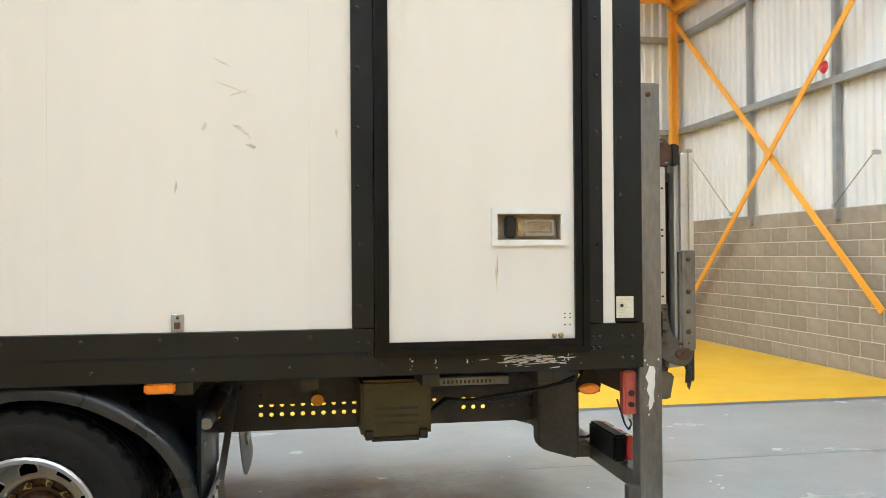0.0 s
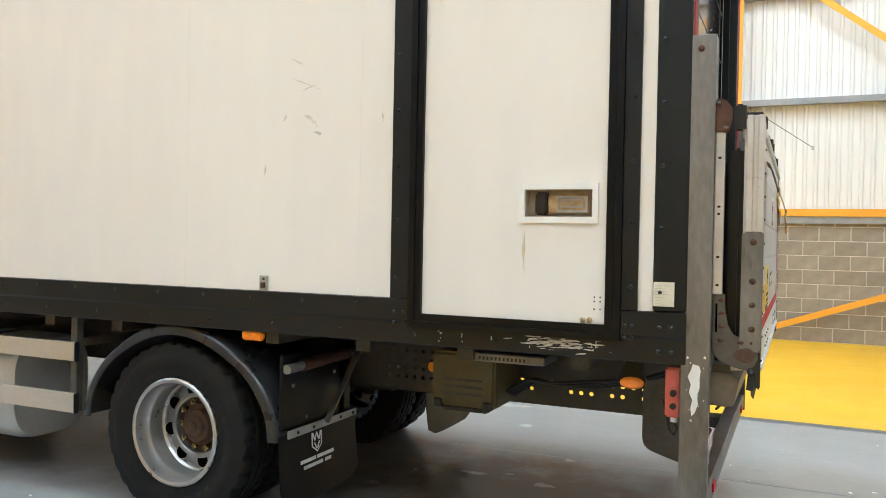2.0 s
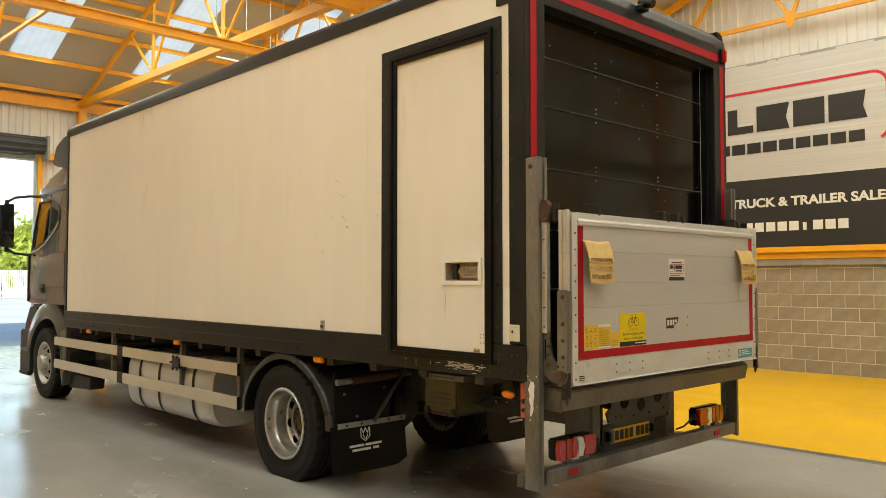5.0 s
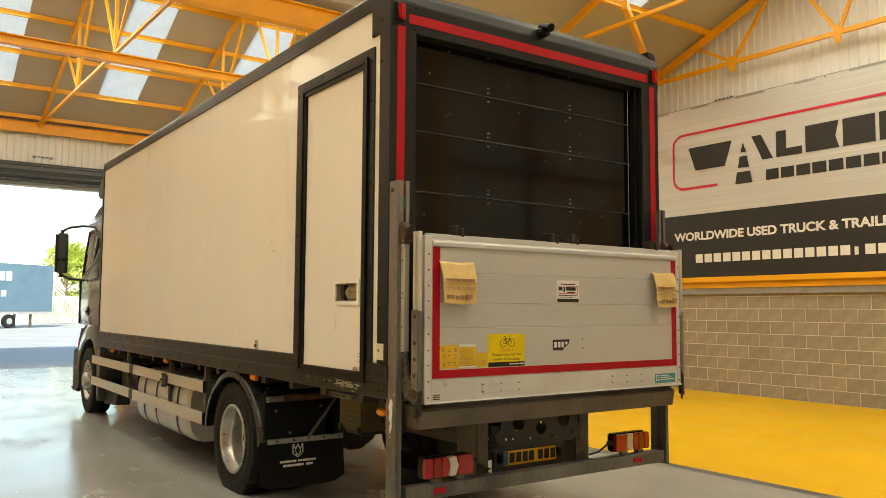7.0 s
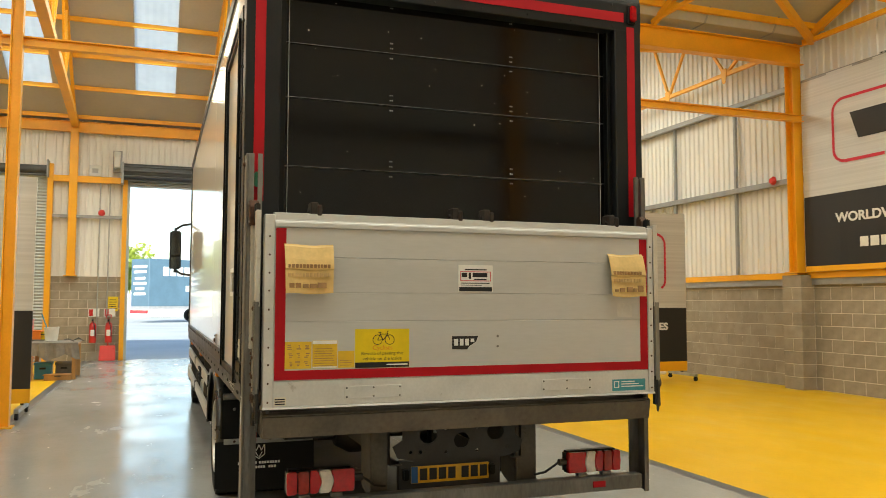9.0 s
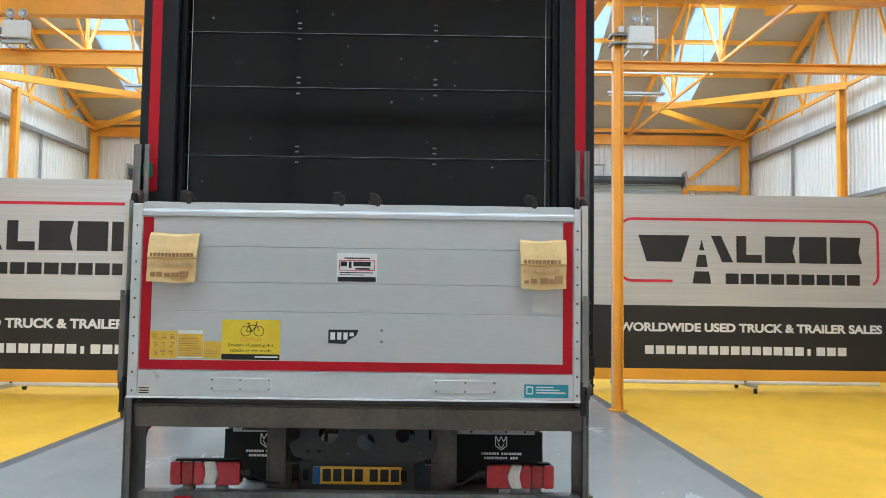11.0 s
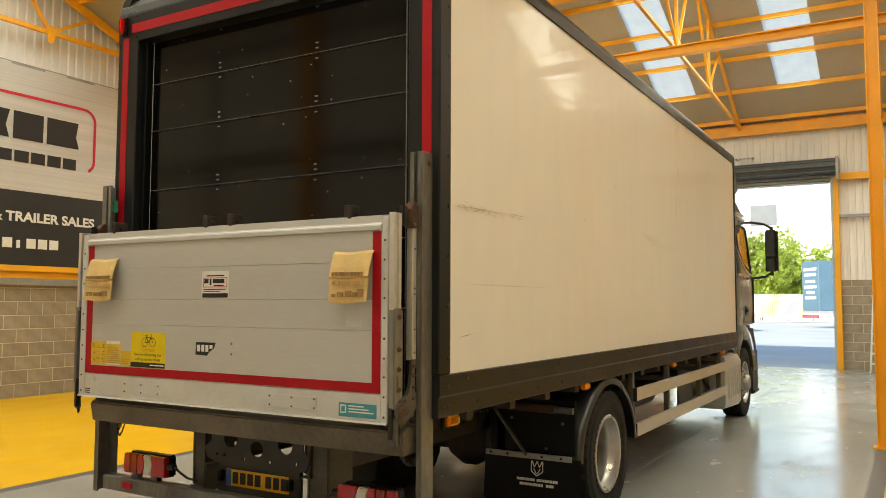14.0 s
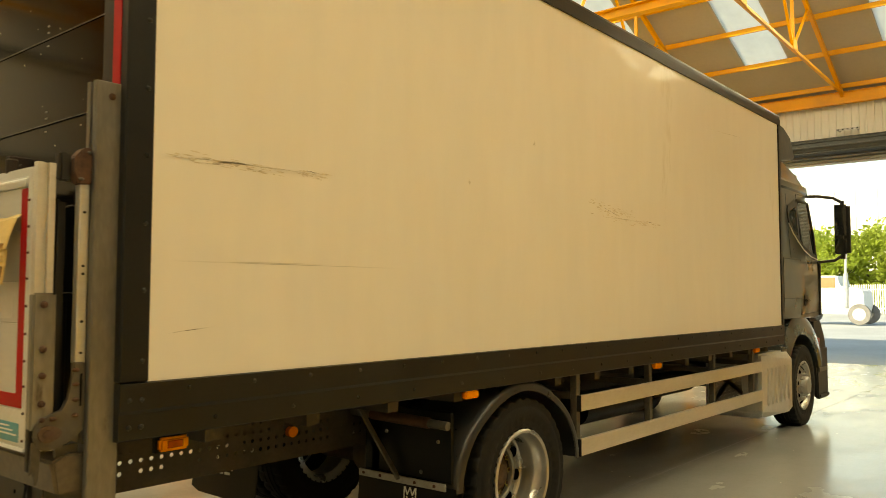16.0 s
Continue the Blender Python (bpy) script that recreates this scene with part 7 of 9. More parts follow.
    for i in range(n + 1):
        a = math.radians(2 + 165 * i / n)
        wide = 1.0 + 0.10 * max(0.0, math.cos(a - 1.4))
        ring = [bm.verts.new((-9.18 + rr * math.cos(a) * (1.0 if math.cos(a) > 0 else 1.25), CABY + s * yy, 0.56 + rr * math.sin(a) * 1.0)) for rr, yy in ((0.60, 0.8), (0.61, 1.24), (0.64, 1.262), (0.72 * wide, 1.25), (0.78 * wide, 1.21), (0.80 * wide, 1.15), (0.80, 0.8))]
        if prev:
            for j in range(7):
                bm.faces.new((prev[j], ring[j], ring[(j + 1) % 7], prev[(j + 1) % 7]))
        else:
            bm.faces.new(ring)
        prev = ring
    bm.faces.new(prev[::-1])
    part("wheel_arch", bm, "cab", cab, "dark grey flared wheel arch", True)
    bm = B()
    prism(bm, [(-8.60, s * 1.05, 1.04), (-8.36, s * 1.05, 1.06), (-8.34, s * 1.05, 0.9), (-8.46, s * 1.05, 0.3), (-8.52, s * 1.05, 0.24), (-8.60, s * 1.05, 0.5)], (0, s * 0.2, 0), 0.015)
    part("arch_fairing", bm, "arch", truck, "grey plastic fairing behind the front wheel")
    bm = B()
    prism(bm, [(-8.42, s * 0.95, 0.42), (-7.7 if s < 0 else -8.2, s * 0.95, 0.42), (-7.74 if s < 0 else -8.2, s * 0.95, 0.26), (-8.5, s * 0.95, 0.22)], (0, s * 0.2, 0), 0.01)
    part("low_skirt", bm, "cab_dark", truck, "black skirt behind the front wheel")
    bm = B()
    box(bm, -8.45, -8.40, min(s * 1.25, s * 1.262), max(s * 1.25, s * 1.262), 0.45, 0.58, 0.004)
    part("side_marker", bm, "amber", truck, "small amber marker lamp")
    bm = B()
    box(bm, -10.03, -9.96, min(s * 1.22, s * 1.24), max(s * 1.22, s * 1.24), 0.98, 1.10, 0.006, 2)
    part("side_marker", bm, "amber_dark", truck, "dark amber indicator")
    bm = B()
    prism(bm, [(-10.455, s * 1.17, 0.26), (-10.455, s * 1.17, 0.98), (-10.02, s * 1.17, 0.98), (-9.97, s * 1.17, 0.6), (-9.96, s * 1.17, 0.30)], (0, s * 0.055, 0), 0.02)
    box(bm, -10.44, -9.99, min(s * 1.16, s * 1.245), max(s * 1.16, s * 1.245), 0.26, 0.34, 0.02, 2)
    part("lower_step", bm, "cab_dark", cab, "dark plastic entry step panel")
    bm = B()
    box(bm, -10.40, -10.0, min(s * 1.17, s * 1.235), max(s * 1.17, s * 1.235), 0.62, 0.70, 0.012, 2)
    part("entry_step", bm, "arch", cab)
    # mirror on two thin arms
    bm = B()
    box(bm, -10.30, -10.10, min(s * 1.43, s * 1.63), max(s * 1.43, s * 1.63), 2.14, 2.90, 0.075, 4)
    mir = part("door_mirror", bm, "black", cab, "tall black door mirror on two arms", True)
    for za, zb in ((2.44, 2.84), (2.2, 2.40)):
        bm = B()
        box(bm, -10.102, -10.094, min(s * 1.455, s * 1.605), max(s * 1.455, s * 1.605), za, zb, 0.003, 2)
        part("mirror_glass", bm, "mirror", mir)
    for pts in (((-9.88, s * 1.13, 2.95), (-10.02, s * 1.25, 2.96), (-10.17, s * 1.42, 2.94), (-10.19, s * 1.52, 2.88)), ((-9.98, s * 1.19, 2.10), (-10.06, s * 1.28, 2.10), (-10.17, s * 1.42, 2.12), (-10.19, s * 1.52, 2.18))):
        bm = B()
        pipe(bm, pts, 0.02, 10)
        part("mirror_arm", bm, "black", mir, "", True)
    # collar beside the roof that leads the wind over the box
    bm = B()
    prism(bm, [(-8.46, CABY + s * 1.24, 3.22), (-8.46, CABY + s * 1.21, 3.68), (-8.80, CABY + s * 1.19, 3.68), (-9.14, CABY + s * 1.17, 3.60), (-9.28, CABY + s * 1.18, 3.36), (-8.9, CABY + s * 1.22, 3.28)], (0, -s * 0.05, 0), 0.015)
    part("wind_deflector", bm, "cab_dark", cab, "black side wind deflector")
    bm = B()
    tube(bm, (-9.66, CABY + s * 1.04, 3.2), (-9.74, CABY + s * 1.05, 3.2), 0.03, 12, 0.02)
    part("roof_marker", bm, "white_lens", cab)
bm = B()
prism(bm, [(-8.50, -0.92, 3.44), (-8.50, -0.92, 3.70), (-8.75, -0.92, 3.70), (-9.0, -0.92, 3.62), (-9.35, -0.92, 3.40), (-9.4, -0.92, 3.34)], (0, 1.88, 0), 0.03)
part("roof_deflector", bm, "cab", cab, "sloping roof wind deflector", True)
# black box behind the cab stands in for the gap's shade
bm = B()
box(bm, -8.50, -8.385, -1.0, 1.0, 1.1, 3.0)
part("cab_rear_gap", bm, "black", truck)
CAB_PARTS = set(truck.children_recursive) - BODY_PARTS
bm = B()
box(bm, 0.085, 0.125, -1.235, -1.19, 2.27, 2.35, 0.006, 2)
part("guide_block", bm, "guide_green", truck, "green plastic guide block in the lift post")


# ride height: the body sits a little lower at the sill and higher at the roof than its drawing; wheels stand on the floor
HEIGHT = ((0.0, 0.5, 0.625, 0.83, 0.955, 1.10, 1.31, 1.446, 1.676, 1.852, 2.43, 3.336, 3.575, 3.70, 4.2), (0.0, 0.49, 0.607, 0.80, 0.912, 1.066, 1.28, 1.408, 1.65, 1.823, 2.408, 3.347, 3.60, 3.73, 4.23))
# the platform stands off the posts and spans almost the full width
REACH = ((-12.0, 0.125, 0.17, 0.205, 0.264, 0.5), (-12.0, 0.125, 0.185, 0.265, 0.328, 0.564))
SPAN = ((-1.3, -1.222, -1.16, -1.094, -0.36, -0.09, 0.13, 1.135, 1.18, 1.222, 1.3), (-1.3, -1.250, -1.200, -1.142, -0.411, -0.122, 0.088, 1.119, 1.162, 1.205, 1.3))
for ob in truck.children_recursive:
    if ob.name.split(".")[0] in ("wheel", "rear_axle") or (ob.parent and ob.parent.name.split(".")[0] == "wheel"):
        continue
    n = len(ob.data.vertices)
    co = np.empty(n * 3)
    ob.data.vertices.foreach_get("co", co)
    co = co.reshape(-1, 3) + np.array(truck.location)
    co[:, 2] = np.interp(co[:, 2], *HEIGHT)
    if ob in CAB_PARTS:
        co[:, 0] += 0.19
        co[:, 1] *= 0.955
    else:
        co[:, 0] = np.interp(co[:, 0], *REACH)
    if ob is lift or ob.parent is lift or (ob.parent and ob.parent.parent is lift):
        co[:, 1] = np.interp(co[:, 1], *SPAN)
    ob.data.vertices.foreach_set("co", (co - np.array(truck.location)).ravel())
    ob.data.update()


# ---- banners on the gable walls and boards on wheels ----
def sign_print(parent, at, way, k):
    """The printed design, k metres to a board metre: at(u, v, d) gives the place of a point, d in front of the sheet."""
    def shape(name, pts, mat):
        bm = B()
        a = [Vector(at(u * k, v * k, 0.004)) for u, v in pts]
        b = [Vector(at(u * k, v * k, 0.0055)) for u, v in pts]
        n = len(pts)
        va, vb = [bm.verts.new(p) for p in a], [bm.verts.new(p) for p in b]
        bm.faces.new(vb)
        for i in range(n):
            bm.faces.new((va[i], va[(i + 1) % n], vb[(i + 1) % n], vb[i]))
        return part(name, bm, mat, parent)

    # rounded red line, open at the foot
    line, t = [], 0.05
    path = [(1.62, 1.64)]
    path += [(0.88 + 0.22 * math.cos(a), 1.86 + 0.22 * math.sin(a)) for a in np.linspace(-math.pi / 2, -math.pi, 7)]
    path += [(0.88 + 0.22 * math.cos(a), 2.54 + 0.22 * math.sin(a)) for a in np.linspace(math.pi, math.pi / 2, 7)]
    path += [(5.13 + 0.22 * math.cos(a), 2.54 + 0.22 * math.sin(a)) for a in np.linspace(math.pi / 2, 0, 7)]
    path += [(5.35, 1.95)] + [(5.17 + 0.18 * math.cos(a), 1.78 + 0.18 * math.sin(a)) for a in np.linspace(0, -1.1, 4)]
    for (a, b), (c, d) in zip(path, path[1:]):
        ln = math.hypot(c - a, d - b)
        nx, ny = -(d - b) / ln * t / 2, (c - a) / ln * t / 2
        line.append([(a + nx, b + ny), (c + nx, d + ny), (c - nx, d - ny), (a - nx, b - ny)])
    bm = B()
    for q in line:
        bm.faces.new([bm.verts.new(at(u * k, v * k, 0.005)) for u, v in q])
    part("red_line", bm, "banner_red", parent)
    z0, z1 = 1.99, 2.47
    for pts in ([(1.0, z1), (1.93, z1), (1.78, z0), (1.15, z0)], [(2.32, z1), (2.5, z1), (2.72, z0), (2.52, z0)], [(2.78, z0), (3.24, z0), (3.24, 2.13), (2.96, 2.13), (2.96, z1), (2.78, z1)], [(3.3, z0), (3.86, z0), (3.8, 2.2), (3.86, z1), (3.3, z1)], [(3.92, z0), (4.42, z0), (4.42, z1), (3.92, z1)], [(4.48, z0), (5.06, z0), (5.0, 2.2), (5.04, z1), (4.48, z1)]):
        shape("logo_shape", pts, "banner_black")
    for pts in ([(2.1, 2.2), (2.2, 2.2), (2.15, 2.4)], [(2.04, 1.9), (2.26, 1.9), (2.22, 2.12), (2.08, 2.12)], [(1.98, 1.6), (2.32, 1.6), (2.28, 1.82), (2.02, 1.82)]):
        shape("road_dash", pts, "banner_black")
    for j in range(9):
        u = 2.58 + j * 0.275
        shape("logo_bar", [(u, 1.6), (u + 0.235, 1.6), (u + 0.235, 1.79), (u, 1.79)], "banner_black")
    m = Matrix.Translation(Vector(at(3.03 * k, 0.74 * k, 0.005))) @ facing(0, 0, 0, way)
    text_part("lettering", "WORLDWIDE USED TRUCK & TRAILER SALES", 0.205 * k, m, "white", parent, 1.1, depth=0.001, weight=0.008, width=4.75 * k)
    for j in range(19):
        if j == 15:
            shape("print_bar", [(1.15 + 15 * 0.193, 0.33), (1.21 + 15 * 0.193, 0.33), (1.21 + 15 * 0.193, 0.45), (1.15 + 15 * 0.193, 0.45)], "white")
            continue
        u = 1.12 + j * 0.193
        shape("print_bar", [(u, 0.33), (u + 0.155, 0.33), (u + 0.155, 0.48), (u, 0.48)], "white")


def banner(nm, y, way):
    s = -1 if way == "south" else 1
    x0, x1 = (-7.2, -0.69) if way == "south" else (-6.53, -0.02)
    z0, zs, z1 = 2.19, 3.58, 5.80
    t = thing(nm, ((x0 + x1) / 2, y, z0), "large silver and black printed banner hung on the gable wall", "banner", "wall banners")
    k = (x1 - x0) / 5.87
    n = 40
    for name, za, zb, mat in (("silver_sheet", zs, z1, "banner"), ("black_sheet", z0 + 0.10, zs, "banner_black"), ("yellow_strip", z0, z0 + 0.10, "banner_yellow")):
        bm = B()
        prev = None
        for i in range(n + 1):
            x = x0 + (x1 - x0) * i / n
            w = 0.006 * math.sin(i * 0.9) + 0.004 * math.sin(i * 2.3)
            pair = [bm.verts.new((x, y + w * 0.4, za)), bm.verts.new((x, y + w * 0.4 + s * 0, zb))]
            if prev:
                bm.faces.new((prev[0], pair[0], pair[1], prev[1]))
            prev = pair
        part(name, bm, mat, t)

    def at(u, v, d):
        x = x0 + u if way == "south" else x1 - u
        return (x, y + s * (d + 0.004), float(np.interp(v / k, (0.07, 1.2, 1.64, 2.76, 3.2), (z0 + 0.10, zs, 4.13, 5.255, 5.70))))

    sign_print(t, at, way, k)
    bm = B()
    box(bm, x0, x1, min(y, y - s * 0.03), max(y, y - s * 0.03), z1 - 0.03, z1 + 0.02)
    part("hanging_rail", bm, "girt", t)
    return t


banner("wall_banner", NORTH - 0.14, "south")
banner("wall_banner", SOUTH + 0.14, "north")


def board(x, y0, y1, z0, z1):
    t = thing("display_board", (x, (y0 + y1) / 2, 0), "silver and black printed display board on wheeled feet", "display board", "display boards")
    k = (y1 - y0) / 5.87
    zs = z0 + 1.2 * k
    for name, za, zb, mat in (("silver_sheet", zs, z1, "banner"), ("black_sheet", z0 + 0.07, zs, "banner_black"), ("yellow_strip", z0 - 0.13, z0 + 0.07, "banner_yellow")):
        bm = B()
        box(bm, x - 0.03, x, y0, y1, za, zb)
        part(name, bm, mat, t)
    sign_print(t, lambda u, v, d: (x + d, y0 + u, z0 + v), "east", k)
    bm = B()
    tube(bm, (x - 0.06, y0 + 0.5, z0 - 0.17), (x - 0.06, y1 - 0.5, z0 - 0.17), 0.035, 10)
    part("bottom_tube", bm, "white", t)
    for y in (y0 + 0.05, (y0 + y1) / 2, y1 - 0.1):
        bm = B()
        box(bm, x - 0.5, x + 0.45, y - 0.03, y + 0.03, 0.09, 0.15)
        foot = part("foot", bm, "galv", t, "steel foot bar with castors")
        for xx in (x - 0.46, x + 0.41):
            bm = B()
            tube(bm, (xx, y - 0.02, 0.045), (xx, y + 0.02, 0.045), 0.045, 14)
            part("castor", bm, "rubber", foot)
        bm = B()
        beam(bm, (x - 0.45, y, 0.15), (x - 0.06, y, z1 - 0.6), 0.04, 0.04)
        box(bm, x - 0.07, x - 0.03, y - 0.02, y + 0.02, 0.12, z1)
        part("upright", bm, "black", t)
    return t


board(-9.72, 3.03, 8.86, 0.31, 3.5)
board(-8.15, -9.14, -3.4, 0.31, 3.4)


# ---- wall fittings ----
def floodlight(x, y, z):
    t = thing("twin_floodlight", (x, y, z), "grey twin-spot emergency floodlight clamped to the column", "floodlight", "floodlights")
    bm = B()
    box(bm, x + 0.09, x + 0.2, y + 0.12, y + 0.5, z, z + 0.26, 0.012, 2)
    part("housing", bm, "case", t)
    bm = B()
    box(bm, x + 0.198, x + 0.203, y + 0.15, y + 0.47, z + 0.03, z + 0.23, 0.002)
    part("cover", bm, "case", t)
    bm = B()
    box(bm, x + 0.1, x + 0.16, y + 0.1, y + 0.48, z - 0.07, z - 0.02, 0.003)
    part("channel", bm, "galv", t, "slotted galvanised channel")
    bm = B()
    box(bm, x + 0.12, x + 0.15, y + 0.2, y + 0.4, z - 0.03, z + 0.01)
    part("channel_foot", bm, "galv", t)
    for dz in (0.03, 0.155):
        bm = B()
        box(bm, x - 0.1, x + 0.12, y - 0.12, y + 0.14, z + dz - 0.015, z + dz + 0.015)
        part("clamp_bar", bm, "steel", t)
    for k in (0.16, 0.44):
        bm = B()
        box(bm, x - 0.17, x + 0.11, y + k - 0.015, y + k + 0.015, z - 0.10, z - 0.06)
        part("saddle", bm, "galv", t)
    bm = B()
    box(bm, x + 0.1, x + 0.16, y - 0.02, y + 0.06, z + 0.17, z + 0.26, 0.006)
    part("junction_box", bm, "case", t)
    for k in (0.22, 0.4):
        bm = B()
        tube(bm, (x + 0.14, y + k, z + 0.26), (x + 0.14, y + k, z + 0.34), 0.012, 8)
        part("lamp_stem", bm, "steel", t)
        bm = B()
        lathe(bm, [(0.001, -0.05), (0.045, -0.04), (0.066, 0.0), (0.07, 0.02), (0.062, 0.022), (0.03, 0.0), (0.001, -0.005)], (x + 0.15, y + k, z + 0.37), 24, "X")
        part("lamp_head", bm, "galv", t, "round reflector lamp head", True)
        bm = B()
        tube(bm, (x + 0.147, y + k, z + 0.37), (x + 0.165, y + k, z + 0.37), 0.014, 10)
        part("bulb", bm, "white_lens", t)
    return t


M["case"] = material("pale_grey_case", (0.62, 0.63, 0.62), 0.45, vary=0.06, scale=6)
M["red_paint"] = material("red_gloss_paint", (0.55, 0.02, 0.018), 0.3, vary=0.1, scale=8, coat=0.3)
floodlight(VALLEY + 0.1, 3.04, 5.33)
floodlight(VALLEY + 0.12, -6.05, 5.26)
for xc, yc, zc, ln in ((-13.2, 4.86, 6.22, 1.3), (-13.2, -6.0, 6.22, 1.3)):
    t = thing("tube_light", (xc, yc, zc), "slim hanging fluorescent tube light", "tube light", "tube lights")
    bm = B()
    box(bm, xc - 0.05, xc + 0.05, yc - ln / 2, yc + ln / 2, zc, zc + 0.06, 0.01)
    part("body", bm, "girt", t)
    bm = B()
    tube(bm, (xc, yc - ln / 2 + 0.04, zc - 0.02), (xc, yc + ln / 2 - 0.04, zc - 0.02), 0.016, 10)
    part("tube", bm, "white", t)
    for d in (-0.5, 0.5):
        bm = B()
        tube(bm, (xc, yc + d, zc + 0.06), (xc, yc + d, roof_z(xc)), 0.006, 6)
        part("hanger", bm, "galv", t)
t = thing("lighting_trunking", (-13.2, 5.0, 6.7), "thin pale cable trunking hung below the roof", "trunking")
bm = B()
box(bm, -13.22, -13.18, 3.4, 6.6, 6.70, 6.745, 0.004)
part("trunk", bm, "case", t)
for d in (3.6, 5.0, 6.4):
    bm = B()
    tube(bm, (-13.2, d, 6.74), (-13.2, d, roof_z(-13.2)), 0.006, 6)
    part("hanger", bm, "galv", t)

# bells, boxes, conduit on the walls

def wall_bell(p, way):
    t = thing("alarm_bell", p, "small round red alarm bell on a wall rail", "alarm bell", "alarm bells")
    d = Vector(way)
    bm = B()
    tube(bm, p, Vector(p) + d * 0.03, 0.05, 16)
    part("base", bm, "black", t)
    bm = B()
    tube(bm, Vector(p) + d * 0.03, Vector(p) + d * 0.09, 0.09, 20, 0.05)
    part("gong", bm, "red_paint", t, "", True)


wall_bell((-8.0, NORTH - 0.1, 4.02), (0, -1, 0))
wall_bell((EAST - 0.08, 5.1, 4.17), (-1, 0, 0))
wall_bell((WEST + 0.1, -3.25, 4.05), (1, 0, 0))


def switch_box(p, w, h, lab, mat="case", way="x"):
    t = thing("switch_box", p, lab, "switch box", "switch boxes")
    x, y, z = p
    bm = B()
    if way == "x":
        box(bm, x, x + 0.1, y - w / 2, y + w / 2, z, z + h, 0.01)
    else:
        box(bm, x - w / 2, x + w / 2, y - 0.1, y, z, z + h, 0.01)
    part("case", bm, mat, t)
    bm = B()
    if way == "x":
        box(bm, x + 0.1, x + 0.105, y - w / 4, y + w / 4, z + h * 0.3, z + h * 0.7)
    else:
        box(bm, x - w / 4, x + w / 4, y - 0.105, y - 0.1, z + h * 0.3, z + h * 0.7)
    part("cover", bm, "girt", t)
    return t


switch_box((WEST - 0.075, -3.45, 5.08), 0.3, 0.3, "white switch box high on the door wall")
switch_box((WEST + 0.02, 3.1, 5.03), 0.3, 0.25, "white switch box beside the roller door")
switch_box((5.35, NORTH + 0.01, 1.15), 0.2, 0.28, "white switch box low on the block wall", way="y")
switch_box((WEST - 0.01, 3.06, 1.22), 0.14, 0.22, "small red switch box near the stepladder", "red_paint")
for y in (-3.3, -3.05, 3.05, 3.2):
    bm = B()
    tube(bm, (WEST + 0.06, y, 0.3 if y < 0 else 1.4), (WEST + 0.06, y, 5.05), 0.018, 8)
    tagged(part("conduit", bm, "galv"), "thin grey conduit running up the wall", "conduit", "conduits")
for x in (5.2, 5.42):
    bm = B()
    tube(bm, (x, NORTH - 0.03, 1.4), (x, NORTH - 0.03, 2.5), 0.018, 8)
    tagged(part("conduit", bm, "galv"), "thin grey conduit running up the wall", "conduit", "conduits")
for y, lab in ((-2.9, "yellow notice on the blocks"), (2.93, "yellow notice on the blocks")):
    bm = B()
    box(bm, WEST + 0.0, WEST + 0.015, y - 0.13, y + 0.13, 1.35, 1.75)
    n1 = tagged(part("wall_notice", bm, "sticker"), "yellow printed notice fixed to the block wall", "notice", "notices")
    bm = B()
    for k in range(5):
        box(bm, WEST + 0.015, WEST + 0.0165, y - 0.1, y + 0.1 - 0.02 * (k % 3), 1.41 + k * 0.06, 1.43 + k * 0.06)
    part("print_patch", bm, "black", n1)
# motors beside the roller drums
for y in (DOOR_S - 0.28, GATE_N[0] - 0.25):
    t = thing("door_motor", (WEST + 0.25, y, 5.3), "grey roller-door motor beside the drum", "motor", "door motors")
    bm = B()
    box(bm, WEST + 0.12, WEST + 0.36, y - 0.08, y + 0.08, 5.3, 5.6, 0.02)
    tube(bm, (WEST + 0.24, y, 5.6), (WEST + 0.24, y, 5.75), 0.09, 14)
    part("gearbox", bm, "case", t)
    bm = B()
    box(bm, WEST + 0.02, WEST + 0.13, y - 0.12, y + 0.12, 5.2, 5.8)
    part("mount", bm, "girt", t)
# small orange frames beside the doors
for y0, y1 in ((GATE_S[1], DOOR_S), (DOOR_N, GATE_N[0]), (GATE_N[1], NORTH - 0.3)):
    bm = B()
    box(bm, WEST + 0.0, WEST + 0.13, y0 + 0.1, y1 - 0.1, 4.88, 5.05)
    tagged(part("door_head_rail", bm, "orange"), "orange steel rail between door jambs", "rail", "door head rails", "structure")
    bm = B()
    box(bm, WEST - 0.0, WEST + 0.09, y0 + 0.12, y1 - 0.12, 3.9, 3.98)
    tagged(part("wall_rail", bm, "girt"), "grey galvanised cladding rail across the wall", "wall rail", "wall rails", "structure")
bm = B()
beam(bm, (WEST + 0.1, GATE_N[1] + 0.2, 5.2), (WEST + 0.1, NORTH - 0.35, 6.4), 0.08, 0.1)
tagged(part("knee_brace", bm, "orange"), "orange knee brace at the corner column", "brace", kind="structure")
# vertical grey studs behind the cladding joints
for x in (-16.3, -11.3, -9.2, 2.4):
    for y in (NORTH - 0.02, SOUTH + 0.02):
        bm = B()
        box(bm, x - 0.03, x + 0.03, y - 0.03, y + 0.03, 2.2, 5.8)
        tagged(part("wall_stud", bm, "girt"), "grey vertical cladding stud", "wall stud", "wall studs", "structure")
for y in (-6.5, -1.5, 2.9, 5.00, 7.16):
    bm = B()
    box(bm, EAST - 0.04, EAST + 0.04, y - 0.04, y + 0.04, BLOCK_TOP, 5.8)
    tagged(part("wall_stud", bm, "girt"), "grey vertical cladding stud", "wall stud", "wall studs", "structure")
